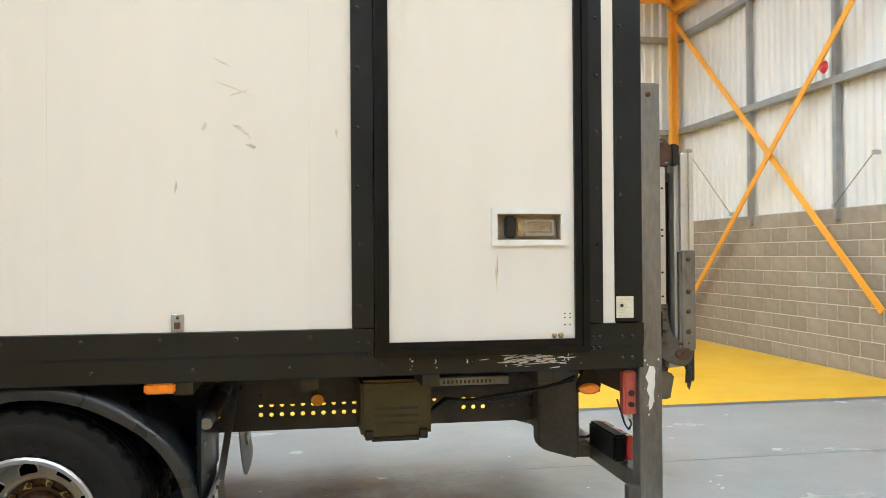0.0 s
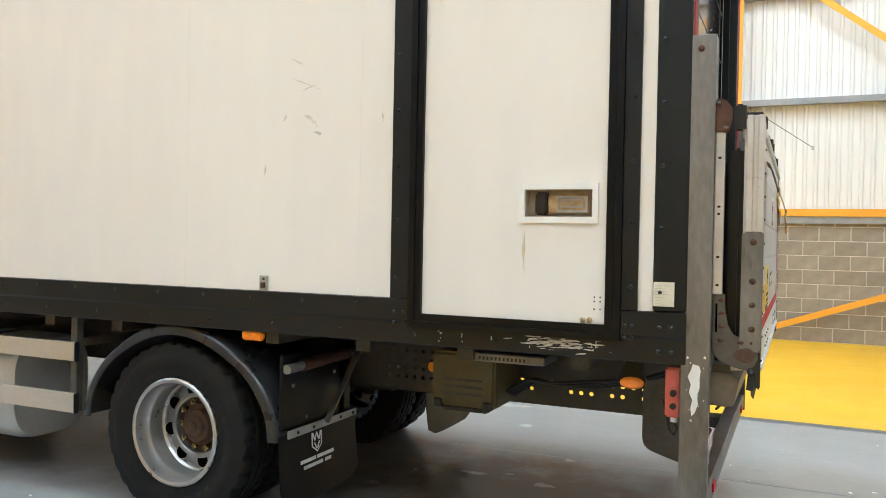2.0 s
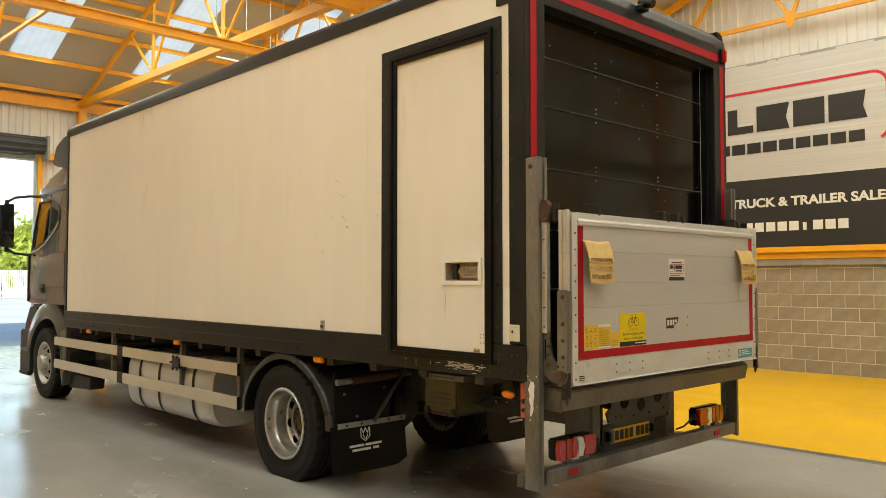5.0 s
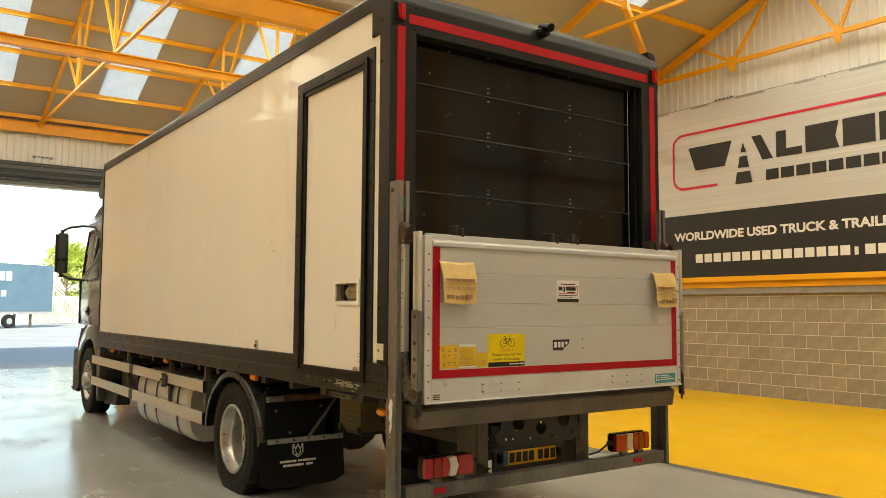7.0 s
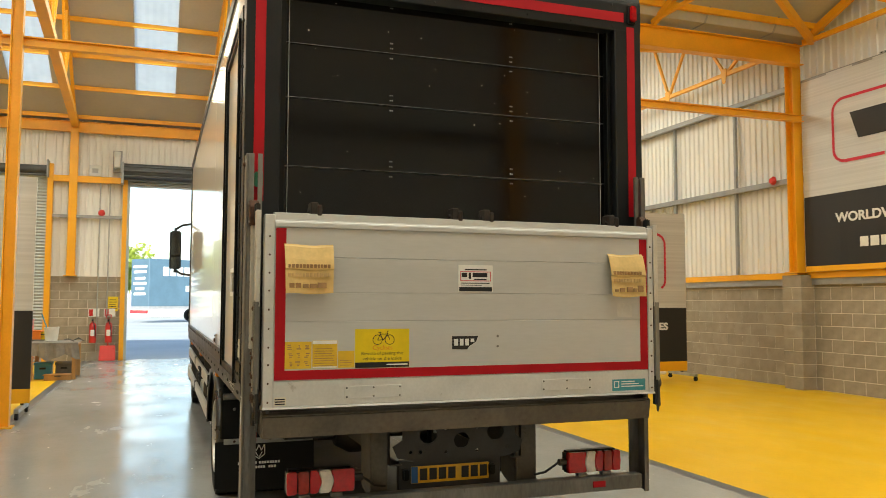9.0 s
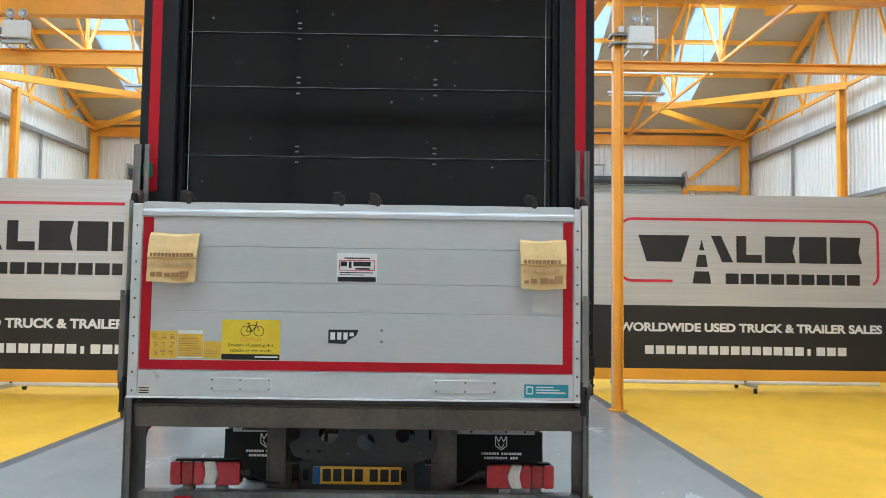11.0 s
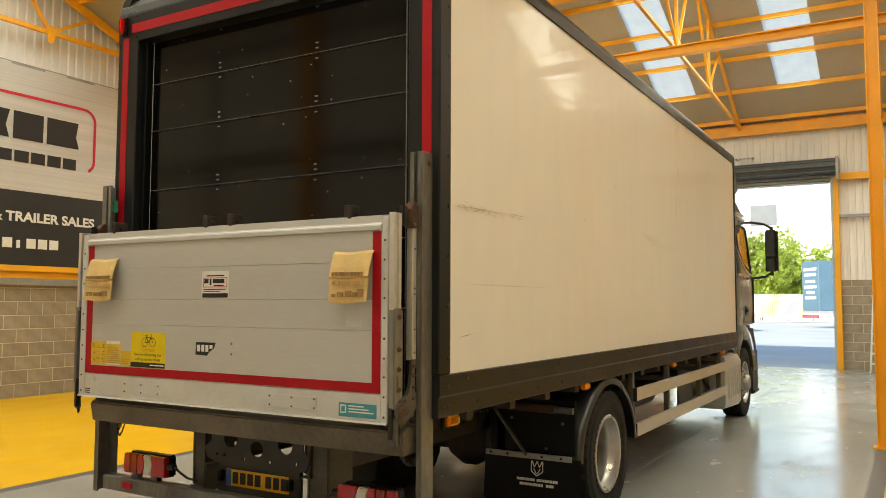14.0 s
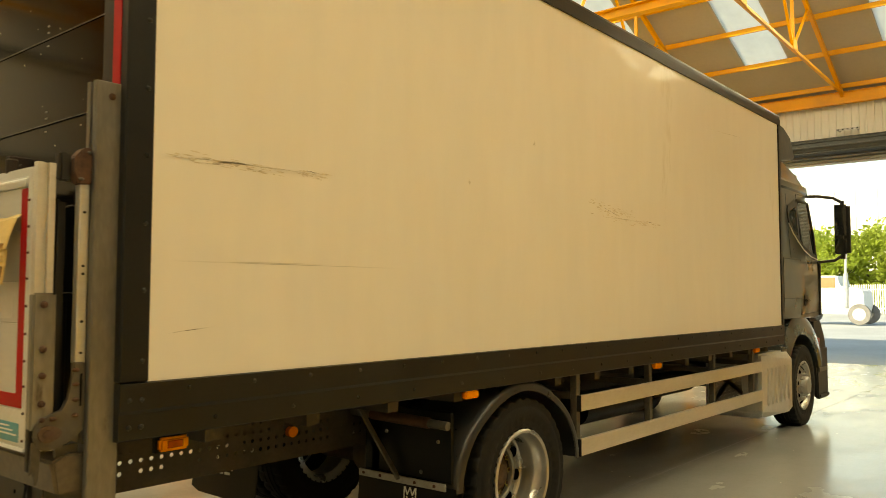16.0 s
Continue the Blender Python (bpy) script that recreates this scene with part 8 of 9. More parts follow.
# slanting braces at the north-east corner
for a, b in (((-0.4, 6.50), (5.4, 1.93)), ((-0.4, 0.05), (5.4, 2.09))):
    bm = B()
    beam(bm, (a[0], NORTH - 0.13, a[1]), (b[0], NORTH - 0.13, b[1]), 0.02, 0.1)
    tagged(part("wall_brace", bm, "orange"), "orange brace meeting the corner column", "brace", "wall braces", "structure")


# ---- workbench corner and loose things by the door ----
def workbench(x, y):
    t = thing("workbench", (x, y, 0), "wooden workbench under a worn grey cover", "workbench")
    hx, hy = 0.55, 0.46
    bm = B()
    box(bm, x - hx, x + hx, y - hy, y + hy, 0.70, 0.75, 0.01)
    part("tabletop", bm, "wood", t)
    # draped cover with uneven hem
    bm = B()
    n = 14
    box(bm, x - hx - 0.01, x + hx + 0.01, y - hy - 0.02, y + hy + 0.02, 0.752, 0.765, 0.004)
    r = random.Random(3)
    hem = [0.46 + 0.05 * math.sin(k * 0.8) + r.uniform(-0.02, 0.02) for k in range(n + 1)]
    for off in (0.0, 0.008):
        top = [bm.verts.new((x + hx + 0.01 + off + 0.012 * math.sin(k * 1.7), y - hy - 0.02 + (2 * hy + 0.04) * k / n, 0.76)) for k in range(n + 1)]
        low = [bm.verts.new((x + hx + 0.03 + off + 0.03 * math.sin(k * 1.7), y - hy - 0.03 + (2 * hy + 0.1) * k / n, hem[k])) for k in range(n + 1)]
        for k in range(n):
            bm.faces.new((top[k], top[k + 1], low[k + 1], low[k]))
    part("cover", bm, "cloth", t, "worn grey cover hanging over the edge")
    for dx in (-hx + 0.06, hx - 0.06):
        for dy in (-hy + 0.05, hy - 0.05):
            bm = B()
            box(bm, x + dx - 0.04, x + dx + 0.04, y + dy - 0.04, y + dy + 0.04, 0, 0.70, 0.004)
            part("leg", bm, "wood", t)
    return t


M["wood"] = material("bare_timber", (0.42, 0.22, 0.07), 0.7, vary=0.25, scale=4, grain=40, stretch=(1, 1, 0.2))
M["cloth"] = material("grey_cover", (0.20, 0.18, 0.16), 0.8, vary=0.3, scale=6, grain=60, stain=(0.1, 0.09, 0.08), amount=0.2)
M["blue_plastic"] = material("blue_plastic", (0.05, 0.25, 0.45), 0.4, vary=0.1)
M["orange_plastic"] = material("orange_plastic", (0.75, 0.2, 0.02), 0.4, vary=0.1)
bx, by = -14.25, -3.75
workbench(bx, by)


def crate(x, y, z, w, d, h, mat, lab, cat):
    t = thing("storage_crate" if cat == "crate" else "tool_case", (x, y, z), lab, cat)
    bm = B()
    prism(bm, [(x - d / 2 * 0.92, y - w / 2 * 0.92, z), (x + d / 2 * 0.92, y - w / 2 * 0.92, z), (x + d / 2 * 0.92, y + w / 2 * 0.92, z), (x - d / 2 * 0.92, y + w / 2 * 0.92, z)], (0, 0, h * 0.85), 0.008)
    part("body", bm, mat, t)
    bm = B()
    box(bm, x - d / 2, x + d / 2, y - w / 2, y + w / 2, z + h * 0.85, z + h, 0.008)
    part("rim" if cat == "crate" else "lid", bm, mat, t)
    bm = B()
    box(bm, x + d / 2, x + d / 2 + 0.02, y - 0.06, y + 0.06, z + h * 0.6, z + h * 0.72, 0.004)
    part("handle", bm, "black", t)
    return t


crate(bx + 0.1, by - 0.2, 0, 0.34, 0.4, 0.34, "blue_plastic", "blue plastic crate on the floor under the bench", "crate")
crate(bx + 0.05, by + 0.2, 0, 0.36, 0.4, 0.34, "cloth", "dark grey plastic crate under the bench", "crate")
crate(bx + 0.5, by + 0.12, 0.0, 0.55, 0.3, 0.12, "wood", "shallow brown wooden tray on the floor", "crate")
crate(bx - 0.4, by - 0.66, 0.0, 0.35, 0.45, 0.42, "red_paint", "red metal tool case on the floor", "tool case")
crate(bx - 0.9, by - 0.62, 0.78, 0.5, 0.35, 0.2, "orange_plastic", "orange tool case on a stand", "tool case")
crate(bx - 0.9, by - 0.7, 0.985, 0.3, 0.26, 0.24, "red_paint", "red tool case on top of an orange one", "tool case")
crate(bx - 0.9, by - 0.35, 0.78, 0.22, 0.2, 0.16, "sticker", "small yellow case on a stand", "tool case")
# metal-framed chair with a dark seat
t = thing("metal_chair", (bx + 0.2, by - 0.82, 0), "black metal-framed chair with dark padded seat beside the bench", "chair")
cx, cy = bx + 0.25, by - 0.8
bm = B()
box(bm, cx - 0.22, cx + 0.22, cy - 0.22, cy + 0.22, 0.42, 0.47, 0.02, 2)
part("seat", bm, "plastic", t, "", True)
bm = B()
prism(bm, [(cx - 0.22, cy - 0.2, 0.62), (cx - 0.19, cy - 0.2, 0.62), (cx - 0.25, cy - 0.2, 0.86), (cx - 0.28, cy - 0.2, 0.86)], (0, 0.4, 0), 0.01)
part("backrest", bm, "plastic", t, "", True)
for dx in (-0.2, 0.2):
    for dy in (-0.2, 0.2):
        bm = B()
        tube(bm, (cx + dx * 1.1, cy + dy * 1.1, 0), (cx + dx, cy + dy, 0.43 if dx > 0 else 0.66), 0.012, 8)
        part("leg", bm, "dark_steel", t)
t = thing("tool_stand", (bx - 0.9, by - 0.75, 0), "dark steel tool stand with tray", "tool stand")
bm = B()
box(bm, bx - 1.15, bx - 0.65, by - 1.1, by - 0.2, 0.74, 0.78, 0.004)
part("tray", bm, "dark_steel", t)
for dx in (-1.12, -0.68):
    for dy in (-1.07, -0.23):
        bm = B()
        tube(bm, (bx + dx, by + dy, 0), (bx + dx, by + dy, 0.74), 0.02, 8)
        part("leg", bm, "dark_steel", t)
t = thing("bucket", (bx - 0.1, by - 0.1, 0.77), "white bucket holding a long handle on the bench", "bucket")
bm = B()
lathe(bm, [(0.001, 0), (0.12, 0), (0.15, 0.28), (0.155, 0.29), (0.145, 0.29), (0.115, 0.01)], (bx - 0.1, by - 0.1, 0.772), 24, "Z")
part("pail", bm, "white", t, "", True)
bm = B()
tube(bm, (bx - 0.05, by - 0.1, 0.8), (bx - 0.12, by - 0.3, 1.35), 0.014, 8)
part("brush_handle", bm, "blue_plastic", t)
for k, (dy, h) in enumerate(((0.25, 0.03), (0.45, 0.05))):
    bm = B()
    pipe(bm, [(bx - 0.2, by + dy - 0.1, 0.79), (bx + 0.1, by + dy, 0.79 + h), (bx + 0.3, by + dy + 0.12, 0.785)], 0.014, 8)
    tagged(part("hand_tool", bm, "dark_steel"), "dark steel hand tool lying on the bench", "hand tool", "hand tools")

for k, y in enumerate((-3.38, -2.98)):
    t = thing("fire_extinguisher", (WEST + 0.25, y, 0.5), "red fire extinguisher hung on the block wall", "fire extinguisher", "fire extinguishers")
    bm = B()
    lathe(bm, [(0.001, 0), (0.085, 0), (0.09, 0.02), (0.09, 0.45), (0.07, 0.52), (0.03, 0.55), (0.03, 0.58), (0.001, 0.58)], (WEST + 0.22, y, 0.5), 24, "Z")
    part("cylinder", bm, "red_paint", t, "", True)
    bm = B()
    box(bm, WEST + 0.2, WEST + 0.34, y - 0.02, y + 0.02, 1.08, 1.13, 0.006)
    pipe(bm, [(WEST + 0.26, y, 1.08), (WEST + 0.33, y + 0.05, 0.95), (WEST + 0.31, y + 0.07, 0.65)], 0.012, 8)
    part("valve_hose", bm, "black", t)
    bm = B()
    box(bm, WEST - 0.01, WEST + 0.14, y - 0.04, y + 0.04, 0.90, 0.95)
    part("wall_bracket", bm, "black", t)
    bm = B()
    box(bm, WEST + 0.305, WEST + 0.314, y - 0.05, y + 0.05, 0.68, 0.85)
    part("label", bm, "white", t)
    bm = B()
    box(bm, WEST + 0.0, WEST + 0.02, y - 0.14, y + 0.14, 1.2, 1.42)
    sg = tagged(part("extinguisher_sign", bm, "white"), "small white and red sign above the extinguisher", "sign", "extinguisher signs")
    bm = B()
    box(bm, WEST + 0.02, WEST + 0.022, y - 0.12, y - 0.02, 1.22, 1.4)
    part("red_field", bm, "red_paint", sg)
t = thing("snow_shovel", (WEST + 0.3, -2.98, 0), "red plastic shovel leaning on the wall", "shovel")
bm = B()
prism(bm, [(WEST + 0.42, -3.2, 0.02), (WEST + 0.42, -2.78, 0.02), (WEST + 0.30, -2.80, 0.42), (WEST + 0.30, -3.18, 0.42)], (0.012, 0, 0.004))
part("blade", bm, "red_paint", t)
bm = B()
tube(bm, (WEST + 0.31, -2.99, 0.4), (WEST + 0.16, -2.99, 1.15), 0.016, 10)
pipe(bm, [(WEST + 0.16, -3.05, 1.15), (WEST + 0.14, -3.05, 1.25), (WEST + 0.14, -2.93, 1.25), (WEST + 0.16, -2.93, 1.15)], 0.012, 8)
part("handle", bm, "red_paint", t)


def stepladder(x, y):
    t = thing("stepladder", (x, y, 0), "folded white aluminium stepladder standing by the wall", "stepladder")
    for s in (-1, 1):
        bm = B()
        beam(bm, (x + 0.25, y + s * 0.27, 0), (x, y + s * 0.17, 1.85), 0.07, 0.025, (0, 1, 0))
        part("stile", bm, "white", t)
        bm = B()
        beam(bm, (x - 0.35, y + s * 0.27, 0), (x - 0.05, y + s * 0.17, 1.8), 0.04, 0.025, (0, 1, 0))
        part("rear_leg", bm, "white", t)
    for k in range(7):
        z = 0.22 + k * 0.24
        w = 0.26 - 0.1 * z / 1.85
        bm = B()
        box(bm, x + 0.25 - 0.135 * z - 0.04, x + 0.25 - 0.135 * z + 0.04, y - w, y + w, z, z + 0.03)
        part("tread", bm, "white", t)
    bm = B()
    box(bm, x - 0.08, x + 0.1, y - 0.2, y + 0.2, 1.84, 1.89, 0.008)
    part("top_platform", bm, "case", t)
    bm = B()
    box(bm, x + 0.1, x + 0.106, y - 0.13, y + 0.13, 1.25, 1.5)
    part("label", bm, "white", t)


stepladder(WEST + 0.55, 2.70)


def buggy(x, y):
    """A small red utility buggy, nose towards -y, behind the board."""
    t = thing("utility_buggy", (x, y, 0), "small red utility buggy with black roll bars", "buggy")
    bm = B()
    prism(bm, [(x - 0.5, y - 0.20, 0.50), (x - 0.5, y - 0.28, 0.62), (x - 0.5, y - 0.22, 0.74), (x - 0.5, y + 0.15, 0.86), (x - 0.5, y + 0.42, 0.84), (x - 0.5, y + 0.5, 0.7), (x - 0.5, y + 0.42, 0.5)], (1.0, 0, 0), 0.04)
    part("bonnet", bm, "red_paint", t, "glossy red bonnet", True)
    bm = B()
    prism(bm, [(x - 0.48, y - 0.26, 0.4), (x - 0.48, y - 0.31, 0.6), (x - 0.48, y - 0.24, 0.66), (x - 0.48, y - 0.14, 0.4)], (0.96, 0, 0), 0.02)
    part("nose_guard", bm, "black", t)
    bm = B()
    box(bm, x - 0.55, x + 0.55, y + 0.3, y + 1.5, 0.22, 0.6, 0.03)
    box(bm, x - 0.5, x + 0.5, y + 0.75, y + 1.35, 0.36, 0.62, 0.05, 2)
    part("body_tub", bm, "black", t)
    bm = B()
    box(bm, x - 0.58, x + 0.58, y + 1.5, y + 2.4, 0.5, 0.85, 0.03)
    part("cargo_bed", bm, "red_paint", t)
    for s in (-1, 1):
        bm = B()
        pipe(bm, [(x + s * 0.45, y + 0.25, 0.85), (x + s * 0.42, y + 0.6, 1.38), (x + s * 0.42, y + 1.4, 1.5), (x + s * 0.45, y + 1.5, 0.8)], 0.022, 10)
        part("roll_bar", bm, "black", t)
        for dy in (-0.02, 1.9):
            bm = B()
            lathe(bm, [(0.13, -0.1), (0.21, -0.11), (0.25, -0.08), (0.265, 0), (0.25, 0.08), (0.21, 0.11), (0.13, 0.1)], (x + s * 0.5, y + dy, 0.265), 32, "X", lambda k, a: -0.012 if k % 2 else 0)
            w = part("wheel", bm, "rubber", t, "", True)
            bm = B()
            lathe(bm, [(0.14, s * 0.07), (0.1, s * 0.05), (0.05, s * 0.08), (0.001, s * 0.085)], (x + s * 0.5, y + dy, 0.265), 24, "X")
            part("rim", bm, "plastic", w, "", True)
        bm = B()
        tube(bm, (x + s * 0.36, y - 0.24, 0.66), (x + s * 0.36, y - 0.28, 0.66), 0.06, 16)
        part("headlamp", bm, "white_lens", t)
    bm = B()
    pipe(bm, [(x + 0.25, y + 0.42, 0.78), (x + 0.25, y + 0.55, 0.9)], 0.02, 8)
    lathe(bm, [(0.13, -0.015), (0.15, 0), (0.13, 0.015), (0.12, 0)], (x + 0.25, y + 0.56, 0.93), 24, "Y")
    part("steering_wheel", bm, "black", t)


buggy(-15.62, 3.03)


# ---- the yard outside ----
bm = B()
quad(bm, [(-900, -900, -0.03), (900, -900, -0.03), (900, 900, -0.03), (-900, 900, -0.03)])
tagged(part("ground", bm, "yard"), "pale worn concrete yard outside the door", "ground", kind="structure")
M["leaf"] = material("sunlit_leaves", (0.30, 0.36, 0.07), 0.6, vary=0.45, scale=0.5, grain=5, island=0.5)
nt = M["leaf"].node_tree
leaf_b, leaf_t, leaf_m = nt.nodes["Principled BSDF"], nt.nodes.new("ShaderNodeBsdfTranslucent"), nt.nodes.new("ShaderNodeMixShader")
leaf_t.inputs[0].default_value = (0.55, 0.64, 0.14, 1)
leaf_m.inputs[0].default_value = 0.45
nt.links.new(leaf_b.outputs[0], leaf_m.inputs[1])
nt.links.new(leaf_t.outputs[0], leaf_m.inputs[2])
nt.links.new(leaf_m.outputs[0], nt.nodes["Material Output"].inputs[0])
M["bark"] = material("bark", (0.10, 0.08, 0.06), 0.9, vary=0.3, scale=8)
M["trailer_blue"] = material("blue_curtain", (0.075, 0.135, 0.19), 0.5, vary=0.12, scale=1.0, grain=6)
M["shed_white"] = material("white_shed_sheet", (0.7, 0.71, 0.72), 0.6, vary=0.05)


def tree(x, y, h, w, seed):
    r = random.Random(seed)
    t = thing("tree", (x, y, 0), "leafy green tree behind the yard fence", "tree", "trees behind the fence")
    bm = B()
    tube(bm, (x, y, 0), (x + 0.1, y + 0.1, h * 0.5), 0.16, 8, 0.09)
    for k in range(6):
        a = r.uniform(0, 6.28)
        z = h * r.uniform(0.25, 0.55)
        tube(bm, (x, y, z), (x + w * 0.4 * math.cos(a), y + w * 0.4 * math.sin(a), z + h * 0.25), 0.06, 6, 0.02)
    part("trunk", bm, "bark", t)
    verts, faces = [], []
    blobs = [(x + r.gauss(0, w * 0.3), y + r.gauss(0, w * 0.3), h * r.uniform(0.12, 0.86), r.uniform(0.16, 0.3) * w) for _ in range(22)]
    for bx_, by_, bz, br in blobs:
        for _ in range(170):
            d = Vector((r.gauss(0, 1), r.gauss(0, 1), r.gauss(0, 1))).normalized() * br * r.uniform(0.6, 1.05)
            c = Vector((bx_, by_, max(0.2, bz))) + d
            if c.z < 0.1:
                continue
            u = Vector((r.gauss(0, 1), r.gauss(0, 1), r.gauss(0, 1))).normalized()
            v = u.orthogonal().normalized()
            sz = r.uniform(0.16, 0.34)
            i = len(verts)
            verts += [tuple(c + u * sz), tuple(c + v * sz * 0.6), tuple(c - u * sz), tuple(c - v * sz * 0.6)]
            faces.append((i, i + 1, i + 2, i + 3))
    me = bpy.data.meshes.new("crown")
    o = Vector((x, y, 0))
    me.from_pydata([tuple(Vector(p) - o) for p in verts], [], faces)
    me.materials.append(M["leaf"])
    ob = new("crown", me)
    ob.parent = t
    return t


rng = random.Random(21)
for k in range(26):
    y = -40 + k * 2.9 + rng.uniform(-0.6, 0.6)
    if -6.5 < y < 11.5:
        continue
    tree(-87 + rng.uniform(-1.5, 1.5), y, rng.uniform(8.2, 9.8), rng.uniform(5.5, 6.5), 100 + k)
tree(-87, -5.6, 6.4, 4.0, 140)
bm = B()
for k in range(420):
    y = -46 + k * 0.19
    box(bm, -80.0, -79.97, y, y + 0.09, 0.05, 2.7)
for z in (0.5, 2.2):
    box(bm, -80.06, -80.0, -46, 33.8, z, z + 0.07)
tagged(part("palisade_fence", bm, "shed_white"), "long pale steel palisade fence across the yard", "fence", kind="stuff")


def trailer(x, y, turn):
    t = thing("curtain_trailer", (x, y, 0), "parked blue curtain-sided trailer with white print", "trailer")
    m = Matrix.Translation((x, y, 0)) @ pose(0, 0, 0, 0, 0, turn)

    def put(name, bm, mat, par=t, label=""):
        bmesh.ops.transform(bm, matrix=m, verts=bm.verts)
        return part(name, bm, mat, par, label)

    bm = B()
    box(bm, 0, 11.7, -1.25, 1.25, 1.25, 4.9, 0.03)
    body = put("curtain_body", bm, "trailer_blue")
    bm = B()
    for k in range(11):
        box(bm, 1.2 + k * 0.62, 1.2 + k * 0.62 + 0.48, -1.262, -1.252, 3.6, 4.3)
    for k in range(8):
        box(bm, 3.2 + k * 0.55, 3.2 + k * 0.55 + 0.4, -1.262, -1.252, 2.4, 2.85)
    put("side_print_bars", bm, "white", body)
    bm = B()
    for z, w in ((4.2, 0.95), (3.8, 0.85), (3.3, 0.7), (2.9, 0.9), (2.5, 0.6), (2.1, 0.8)):
        box(bm, -0.012, -0.002, -w, w, z, z + 0.2)
    put("rear_print_bars", bm, "white", body)
    bm = B()
    box(bm, -0.02, 11.7, -1.27, 1.27, 1.05, 1.25, 0.01)
    put("chassis_frame", bm, "girt")
    bm = B()
    box(bm, -0.08, 0.0, -1.2, 1.2, 0.7, 0.95, 0.01)
    put("rear_lamp_bar", bm, "red_lens")
    for k in range(3):
        for s in (-1, 1):
            bm = B()
            lathe(bm, [(0.26, -0.16), (0.5, -0.16), (0.52, -0.1), (0.52, 0.1), (0.5, 0.16), (0.26, 0.16)], (5.2 + k * 1.35, s * 1.05, 0.52), 28)
            w = put("wheel", bm, "rubber")
            bm = B()
            tube(bm, (5.2 + k * 1.35, s * 1.18, 0.52), (5.2 + k * 1.35, s * 1.2, 0.52), 0.24, 20)
            put("rim", bm, "galv", w)
    for s in (-1, 1):
        bm = B()
        box(bm, 9.9, 10.05, s * 0.9 - 0.08, s * 0.9 + 0.08, 0.0, 1.1)
        put("landing_leg", bm, "dark_steel")
    return t


trailer(-61.0, -3.1, 122)


M["dusty_tyre"] = material("dusty_tyre", (0.16, 0.155, 0.15), 0.8, vary=0.2, scale=4)
M["shed_window"] = material("grey_shed_window", (0.09, 0.10, 0.115), 0.4, vary=0.1, scale=1)


def shunter(x, y):
    t = thing("yard_tractor", (x, y, 0), "white yard tractor parked by the fence", "tractor unit")
    bm = B()
    prism(bm, [(x - 1.2, y - 2.6, 0.6), (x - 1.2, y - 2.6, 1.7), (x - 1.2, y - 1.2, 2.0), (x - 1.2, y - 1.1, 2.8), (x - 1.2, y + 0.3, 2.8), (x - 1.2, y + 0.4, 2.15), (x - 1.2, y + 1.3, 2.1), (x - 1.2, y + 1.6, 1.9), (x - 1.2, y + 1.65, 1.0), (x - 1.2, y + 1.5, 0.6)], (2.4, 0, 0), 0.06)
    part("body", bm, "shed_white", t)
    for dy in (-1.7, 1.4):
        for s in (-1, 1):
            bm = B()
            lathe(bm, [(0.28, -0.15), (0.58, -0.15), (0.6, 0), (0.58, 0.15), (0.28, 0.15)], (x + s * 1.15, y + dy, 0.6), 28, "X")
            w = part("wheel", bm, "dusty_tyre", t)
            bm = B()
            tube(bm, (x + s * 1.3, y + dy, 0.6), (x + s * 1.315, y + dy, 0.6), 0.34, 24)
            part("rim", bm, "galv", w)
    bm = B()
    box(bm, x + 1.195, x + 1.21, y - 1.0, y + 0.2, 2.1, 2.7)
    part("window", bm, "dark_glass", t)
    bm = B()
    tube(bm, (x + 1.26, y + 0.75, 1.0), (x + 1.26, y + 0.75, 2.9), 0.13, 12)
    tube(bm, (x + 1.26, y + 0.75, 2.9), (x + 1.26, y + 0.8, 4.1), 0.07, 12)
    part("exhaust_stack", bm, "galv", t)


shunter(-49.0, -7.85)
t = thing("far_shed", (-120, -20, 0), "pale industrial shed beyond the trees", "building")
bm = B()
prism(bm, [(-120, -46, 0), (-120, -46, 13.5), (-108, -46, 16.0), (-96, -46, 13.5), (-96, -46, 0)], (0, 44, 0))
part("wall", bm, "shed_white", t)
bm = B()
box(bm, -96.05, -95.86, -12.9, -10.0, 11.0, 13.4)
part("window", bm, "shed_window", t)
bm = B()
for k in range(20):
    box(bm, -95.98, -95.9, -45.5 + k * 2.2, -45.4 + k * 2.2, 0, 13.5)
part("sheet_ribs", bm, "girt", t)


# ---- stains on the floor ----
M["oil"] = material("dried_oil_stain", (0.15, 0.115, 0.075), 0.35, vary=0.4, scale=4, grain=30, stain=(0.30, 0.28, 0.25), amount=0.45, coat=0.3)
rng = random.Random(17)
bm = B()
for x, y, a, b in ((-0.9, -0.35, 0.06, 0.04), (-1.5, 0.3, 0.09, 0.03), (-0.35, -0.7, 0.07, 0.03), (-2.0, -0.2, 0.05, 0.04), (-1.0, 0.9, 0.04, 0.03), (-0.6, -0.1, 0.03, 0.03), (0.5, -0.6, 0.07, 0.05), (0.9, 0.5, 0.05, 0.04), (-0.3, -2.1, 0.04, 0.03), (-2.2, 2.4, 0.05, 0.02), (-4.0, 2.0, 0.06, 0.03)):
    n = 30
    pts = []
    for k in range(n):
        t = k * math.tau / n
        f = 1 + 0.18 * math.sin(3 * t + x * 5) + 0.1 * math.sin(7 * t + y * 9) + rng.uniform(-0.12, 0.12)
        pts.append((x + a * f * math.cos(t), y + b * f * math.sin(t), 0.0012))
    bm.faces.new([bm.verts.new(p) for p in pts])
tagged(part("oil_stain", bm, "oil"), "brown dried oil stains on the concrete floor", "stain", kind="stuff")
bm = B()
rng = random.Random(23)
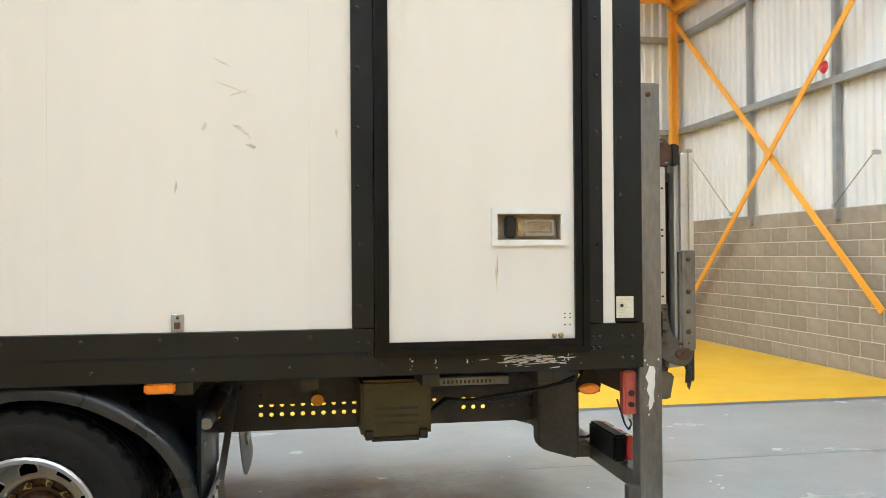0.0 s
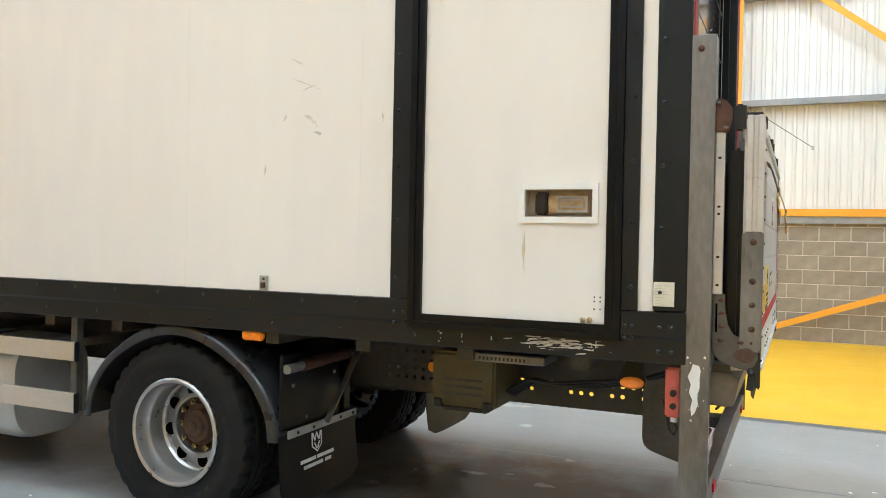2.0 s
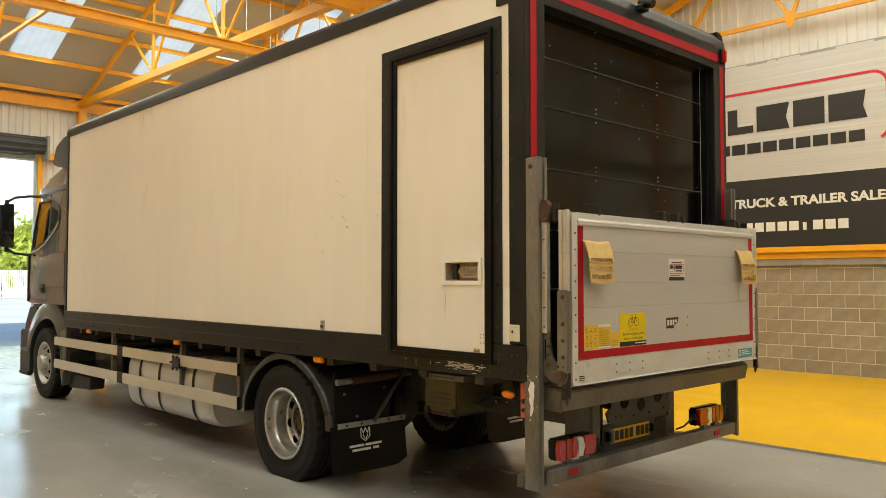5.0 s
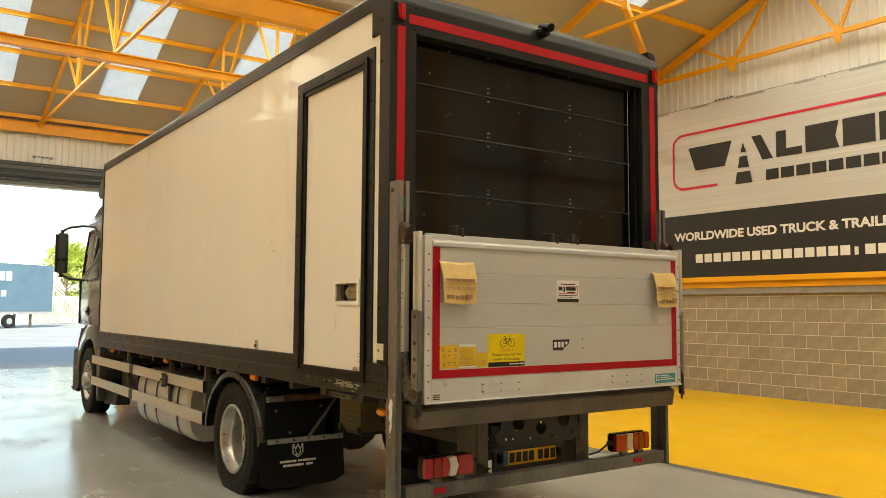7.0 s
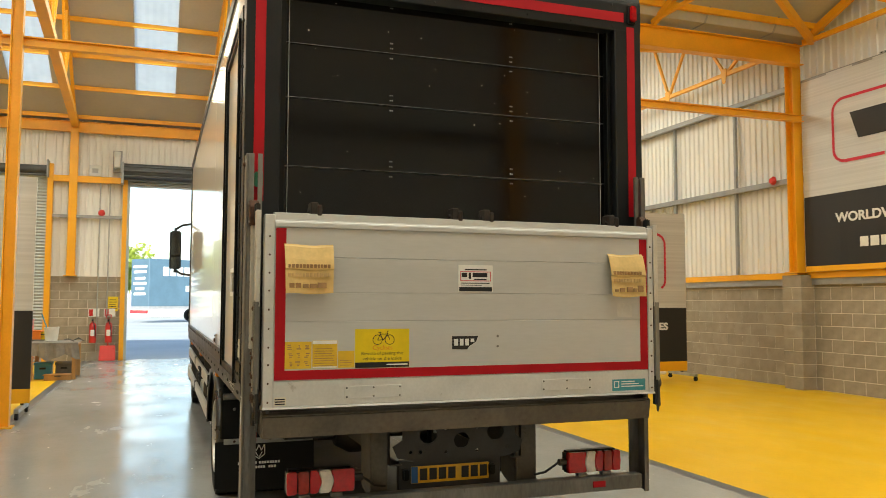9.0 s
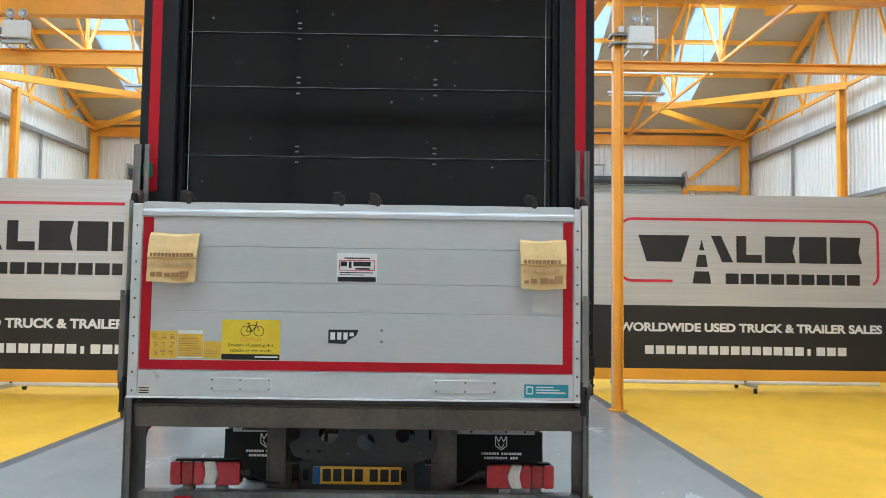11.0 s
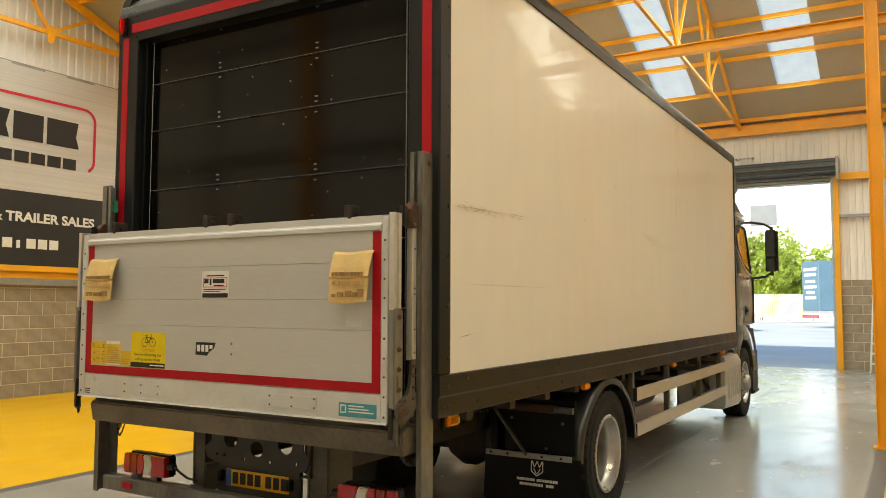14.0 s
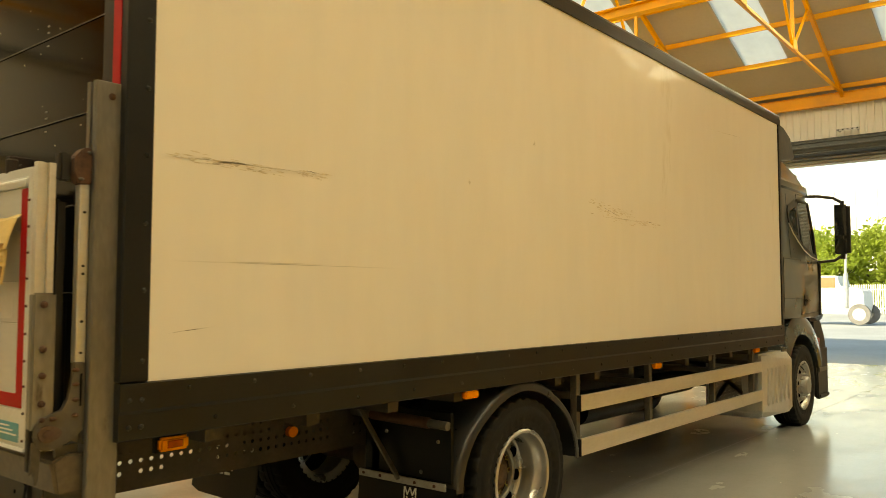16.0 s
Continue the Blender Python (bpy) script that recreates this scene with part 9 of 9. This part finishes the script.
for _ in range(90):
    x, y = rng.uniform(-9, 3.5), rng.uniform(-3.3, 2.8)
    d, t = rng.uniform(0.004, 0.02), rng.uniform(0, 6.3)
    bm.faces.new([bm.verts.new((x + d * f * math.cos(t + a), y + d * f * 0.6 * math.sin(t + a), 0.0016)) for a, f in ((0, 1.4), (1.1, 0.7), (2.4, 1.0), (3.6, 0.8), (5.0, 0.9))])
tagged(part("paint_flakes", bm, "paper"), "pale paint flakes scattered on the floor", "flakes", kind="stuff")
bm = B()
box(bm, WEST, EAST, 0.944, 0.956, -0.01, 0.0008)
tagged(part("floor_joint", bm, "line"), "thin dark saw-cut joint along the concrete floor", "floor joint", kind="structure")


# ---- thin tie rods on the cladding, brackets over the door ----
def rod(p, q, wx, wy):
    bm = B()
    tube(bm, p, q, 0.006, 8)
    t = thing("tie_rod", p, "thin dark wire rod braced across the wall cladding", "tie rod", "rods on the cladding")
    part("rod", bm, "dark_steel", t)
    for e in (p, q):
        bm = B()
        box(bm, e[0] - 0.02, e[0] + 0.02 + wx, e[1] - 0.02, e[1] + 0.02 + wy, e[2] - 0.03, e[2] + 0.03, 0.004)
        part("clip", bm, "galv", t)


rod((-0.4, NORTH - 0.05, 3.93), (0.63, NORTH - 0.05, 3.2), 0, 0.06)
rod((5.58, 9.25, 3.55), (5.58, 7.7, 2.27), 0.07, 0)
rod((5.58, 5.0, 2.24), (5.58, 4.2, 2.88), 0.07, 0)


def slotted(p, q):
    t = thing("slotted_bracket", p, "short slotted steel bracket fixed to the cladding", "bracket", "brackets on the cladding")
    bm = B()
    beam(bm, p, q, 0.03, 0.05)
    part("rail", bm, "galv", t)
    for k in range(5):
        c = Vector(p).lerp(Vector(q), (k + 0.5) / 5)
        bm = B()
        box(bm, c.x - 0.02, c.x + 0.02, c.y - 0.02, c.y + 0.02, c.z - 0.012, c.z + 0.012)
        part("slot", bm, "black", t)
    return t


br = slotted((-19.2, 5.0, 5.62), (-19.2, 5.45, 5.62))
bm = B()
box(bm, -19.22, -19.19, 5.38, 5.42, 5.31, 5.62, 0.004)
part("drop", bm, "galv", br)
br = slotted((-19.2, -0.73, 5.63), (-19.2, -0.21, 5.63))
for y in (-0.67, -0.27):
    bm = B()
    box(bm, -19.36, -19.19, y - 0.02, y + 0.02, 5.60, 5.66, 0.004)
    part("fixing", bm, "galv", br)
slotted((-5.5, NORTH - 0.06, 5.85), (-5.05, NORTH - 0.06, 5.85))


# ---- concrete blocks of the walls, laid in half bond ----
def block_mesh(w, h, d, plane):
    bm = B()
    if plane == "y":
        box(bm, 0, w, -d / 2, d / 2, 0, h, 0.005)
    else:
        box(bm, -d / 2, d / 2, 0, w, 0, h, 0.005)
    me = bpy.data.meshes.new("block")
    bmesh.ops.recalc_face_normals(bm, faces=bm.faces)
    bm.to_mesh(me)
    bm.free()
    me.materials.append(M["block"])
    return me


BW, BH, JOINT = 0.461, 0.2265, 0.011
BLOCK_CACHE = {}


def lay(wall, plane, at, u0, u1, near, BW=0.461, BH=0.2265):
    """Courses from u0 to u1 on the plane; those inside near are objects, the rest one joined part."""
    rest_v, rest_f = [], []
    rng = random.Random(int(u0 * 10) + 7)
    course = 0
    z = 0.004
    while z < WALL_TOP[wall.name] - 0.13:
        u = u0 - (BW + JOINT) / 2 * (course % 2)
        while u < u1 - 0.03:
            a, b = max(u, u0), min(u + BW, u1)
            if b - a > 0.06:
                d = at + rng.uniform(-0.0015, 0.0015)
                if near[0] <= a <= near[1] and z < 1.85:
                    key = (round(b - a, 3), BH, plane)
                    if key not in BLOCK_CACHE:
                        BLOCK_CACHE[key] = block_mesh(b - a, BH, 0.03, plane)
                    ob = new("block", BLOCK_CACHE[key])
                    ob.location = (a, d, z) if plane == "y" else (d, a, z)
                    ob.parent = wall
                else:
                    i = len(rest_v)
                    for du, dz in ((a, z), (b, z), (b, min(z + BH, WALL_TOP[wall.name] - 0.004)), (a, min(z + BH, WALL_TOP[wall.name] - 0.004))):
                        for e in (-0.015, 0.015):
                            rest_v.append((du, d + e, dz) if plane == "y" else (d + e, du, dz))
                    rest_f += [(i, i + 2, i + 4, i + 6), (i + 1, i + 7, i + 5, i + 3), (i, i + 1, i + 3, i + 2), (i + 2, i + 3, i + 5, i + 4), (i + 4, i + 5, i + 7, i + 6), (i + 6, i + 7, i + 1, i)]
            u += BW + JOINT
        z += BH + JOINT
        course += 1
    if rest_v:
        me = bpy.data.meshes.new("far_blocks")
        me.from_pydata(rest_v, [], rest_f)
        me.materials.append(M["block"])
        ob = new("far_blocks", me)
        ob.parent = wall
        tagged(ob, kind="stuff")


lay(WALLS["wall_north"], "y", NORTH + 0.031, WEST, EAST, (-8.0, 4.6))
lay(WALLS["wall_east"], "x", EAST + 0.031, SOUTH, NORTH, (-0.5, 9.9), 0.44, 0.2105)
lay(WALLS["wall_south"], "y", SOUTH - 0.031, WEST, EAST, (-9.5, 0.0))
for a, b in ((SOUTH, GATE_S[0] - 0.14), (GATE_S[1] + 0.14, DOOR_S - 0.12), (DOOR_N + 0.12, GATE_N[0] - 0.14), (GATE_N[1] + 0.14, NORTH)):
    lay(WALLS["wall_west"], "x", WEST - 0.031, a, b, (-5.0, 4.0))

# block piers round the feet of the north wall's columns
for x in (-7.4, -0.56):
    bm = B()
    box(bm, x - 0.225, x + 0.225, NORTH - 0.30, NORTH + 0.02, 0, 2.12)
    pier = tagged(part("block_pier", bm, "mortar"), "grey concrete block pier against the gable wall", "pier", "block piers", "structure")
    z, c = 0.004, 0
    while z < 2.0:
        spans = ((-0.235, -0.006), (0.006, 0.235)) if c % 2 else ((-0.235, 0.235),)
        for a, b in spans:
            bm = B()
            box(bm, x + a, x + b, NORTH - 0.305, NORTH + 0.0, z, min(z + BH, 2.16), 0.005)
            part("block", bm, "block", pier)
        z += BH + JOINT
        c += 1
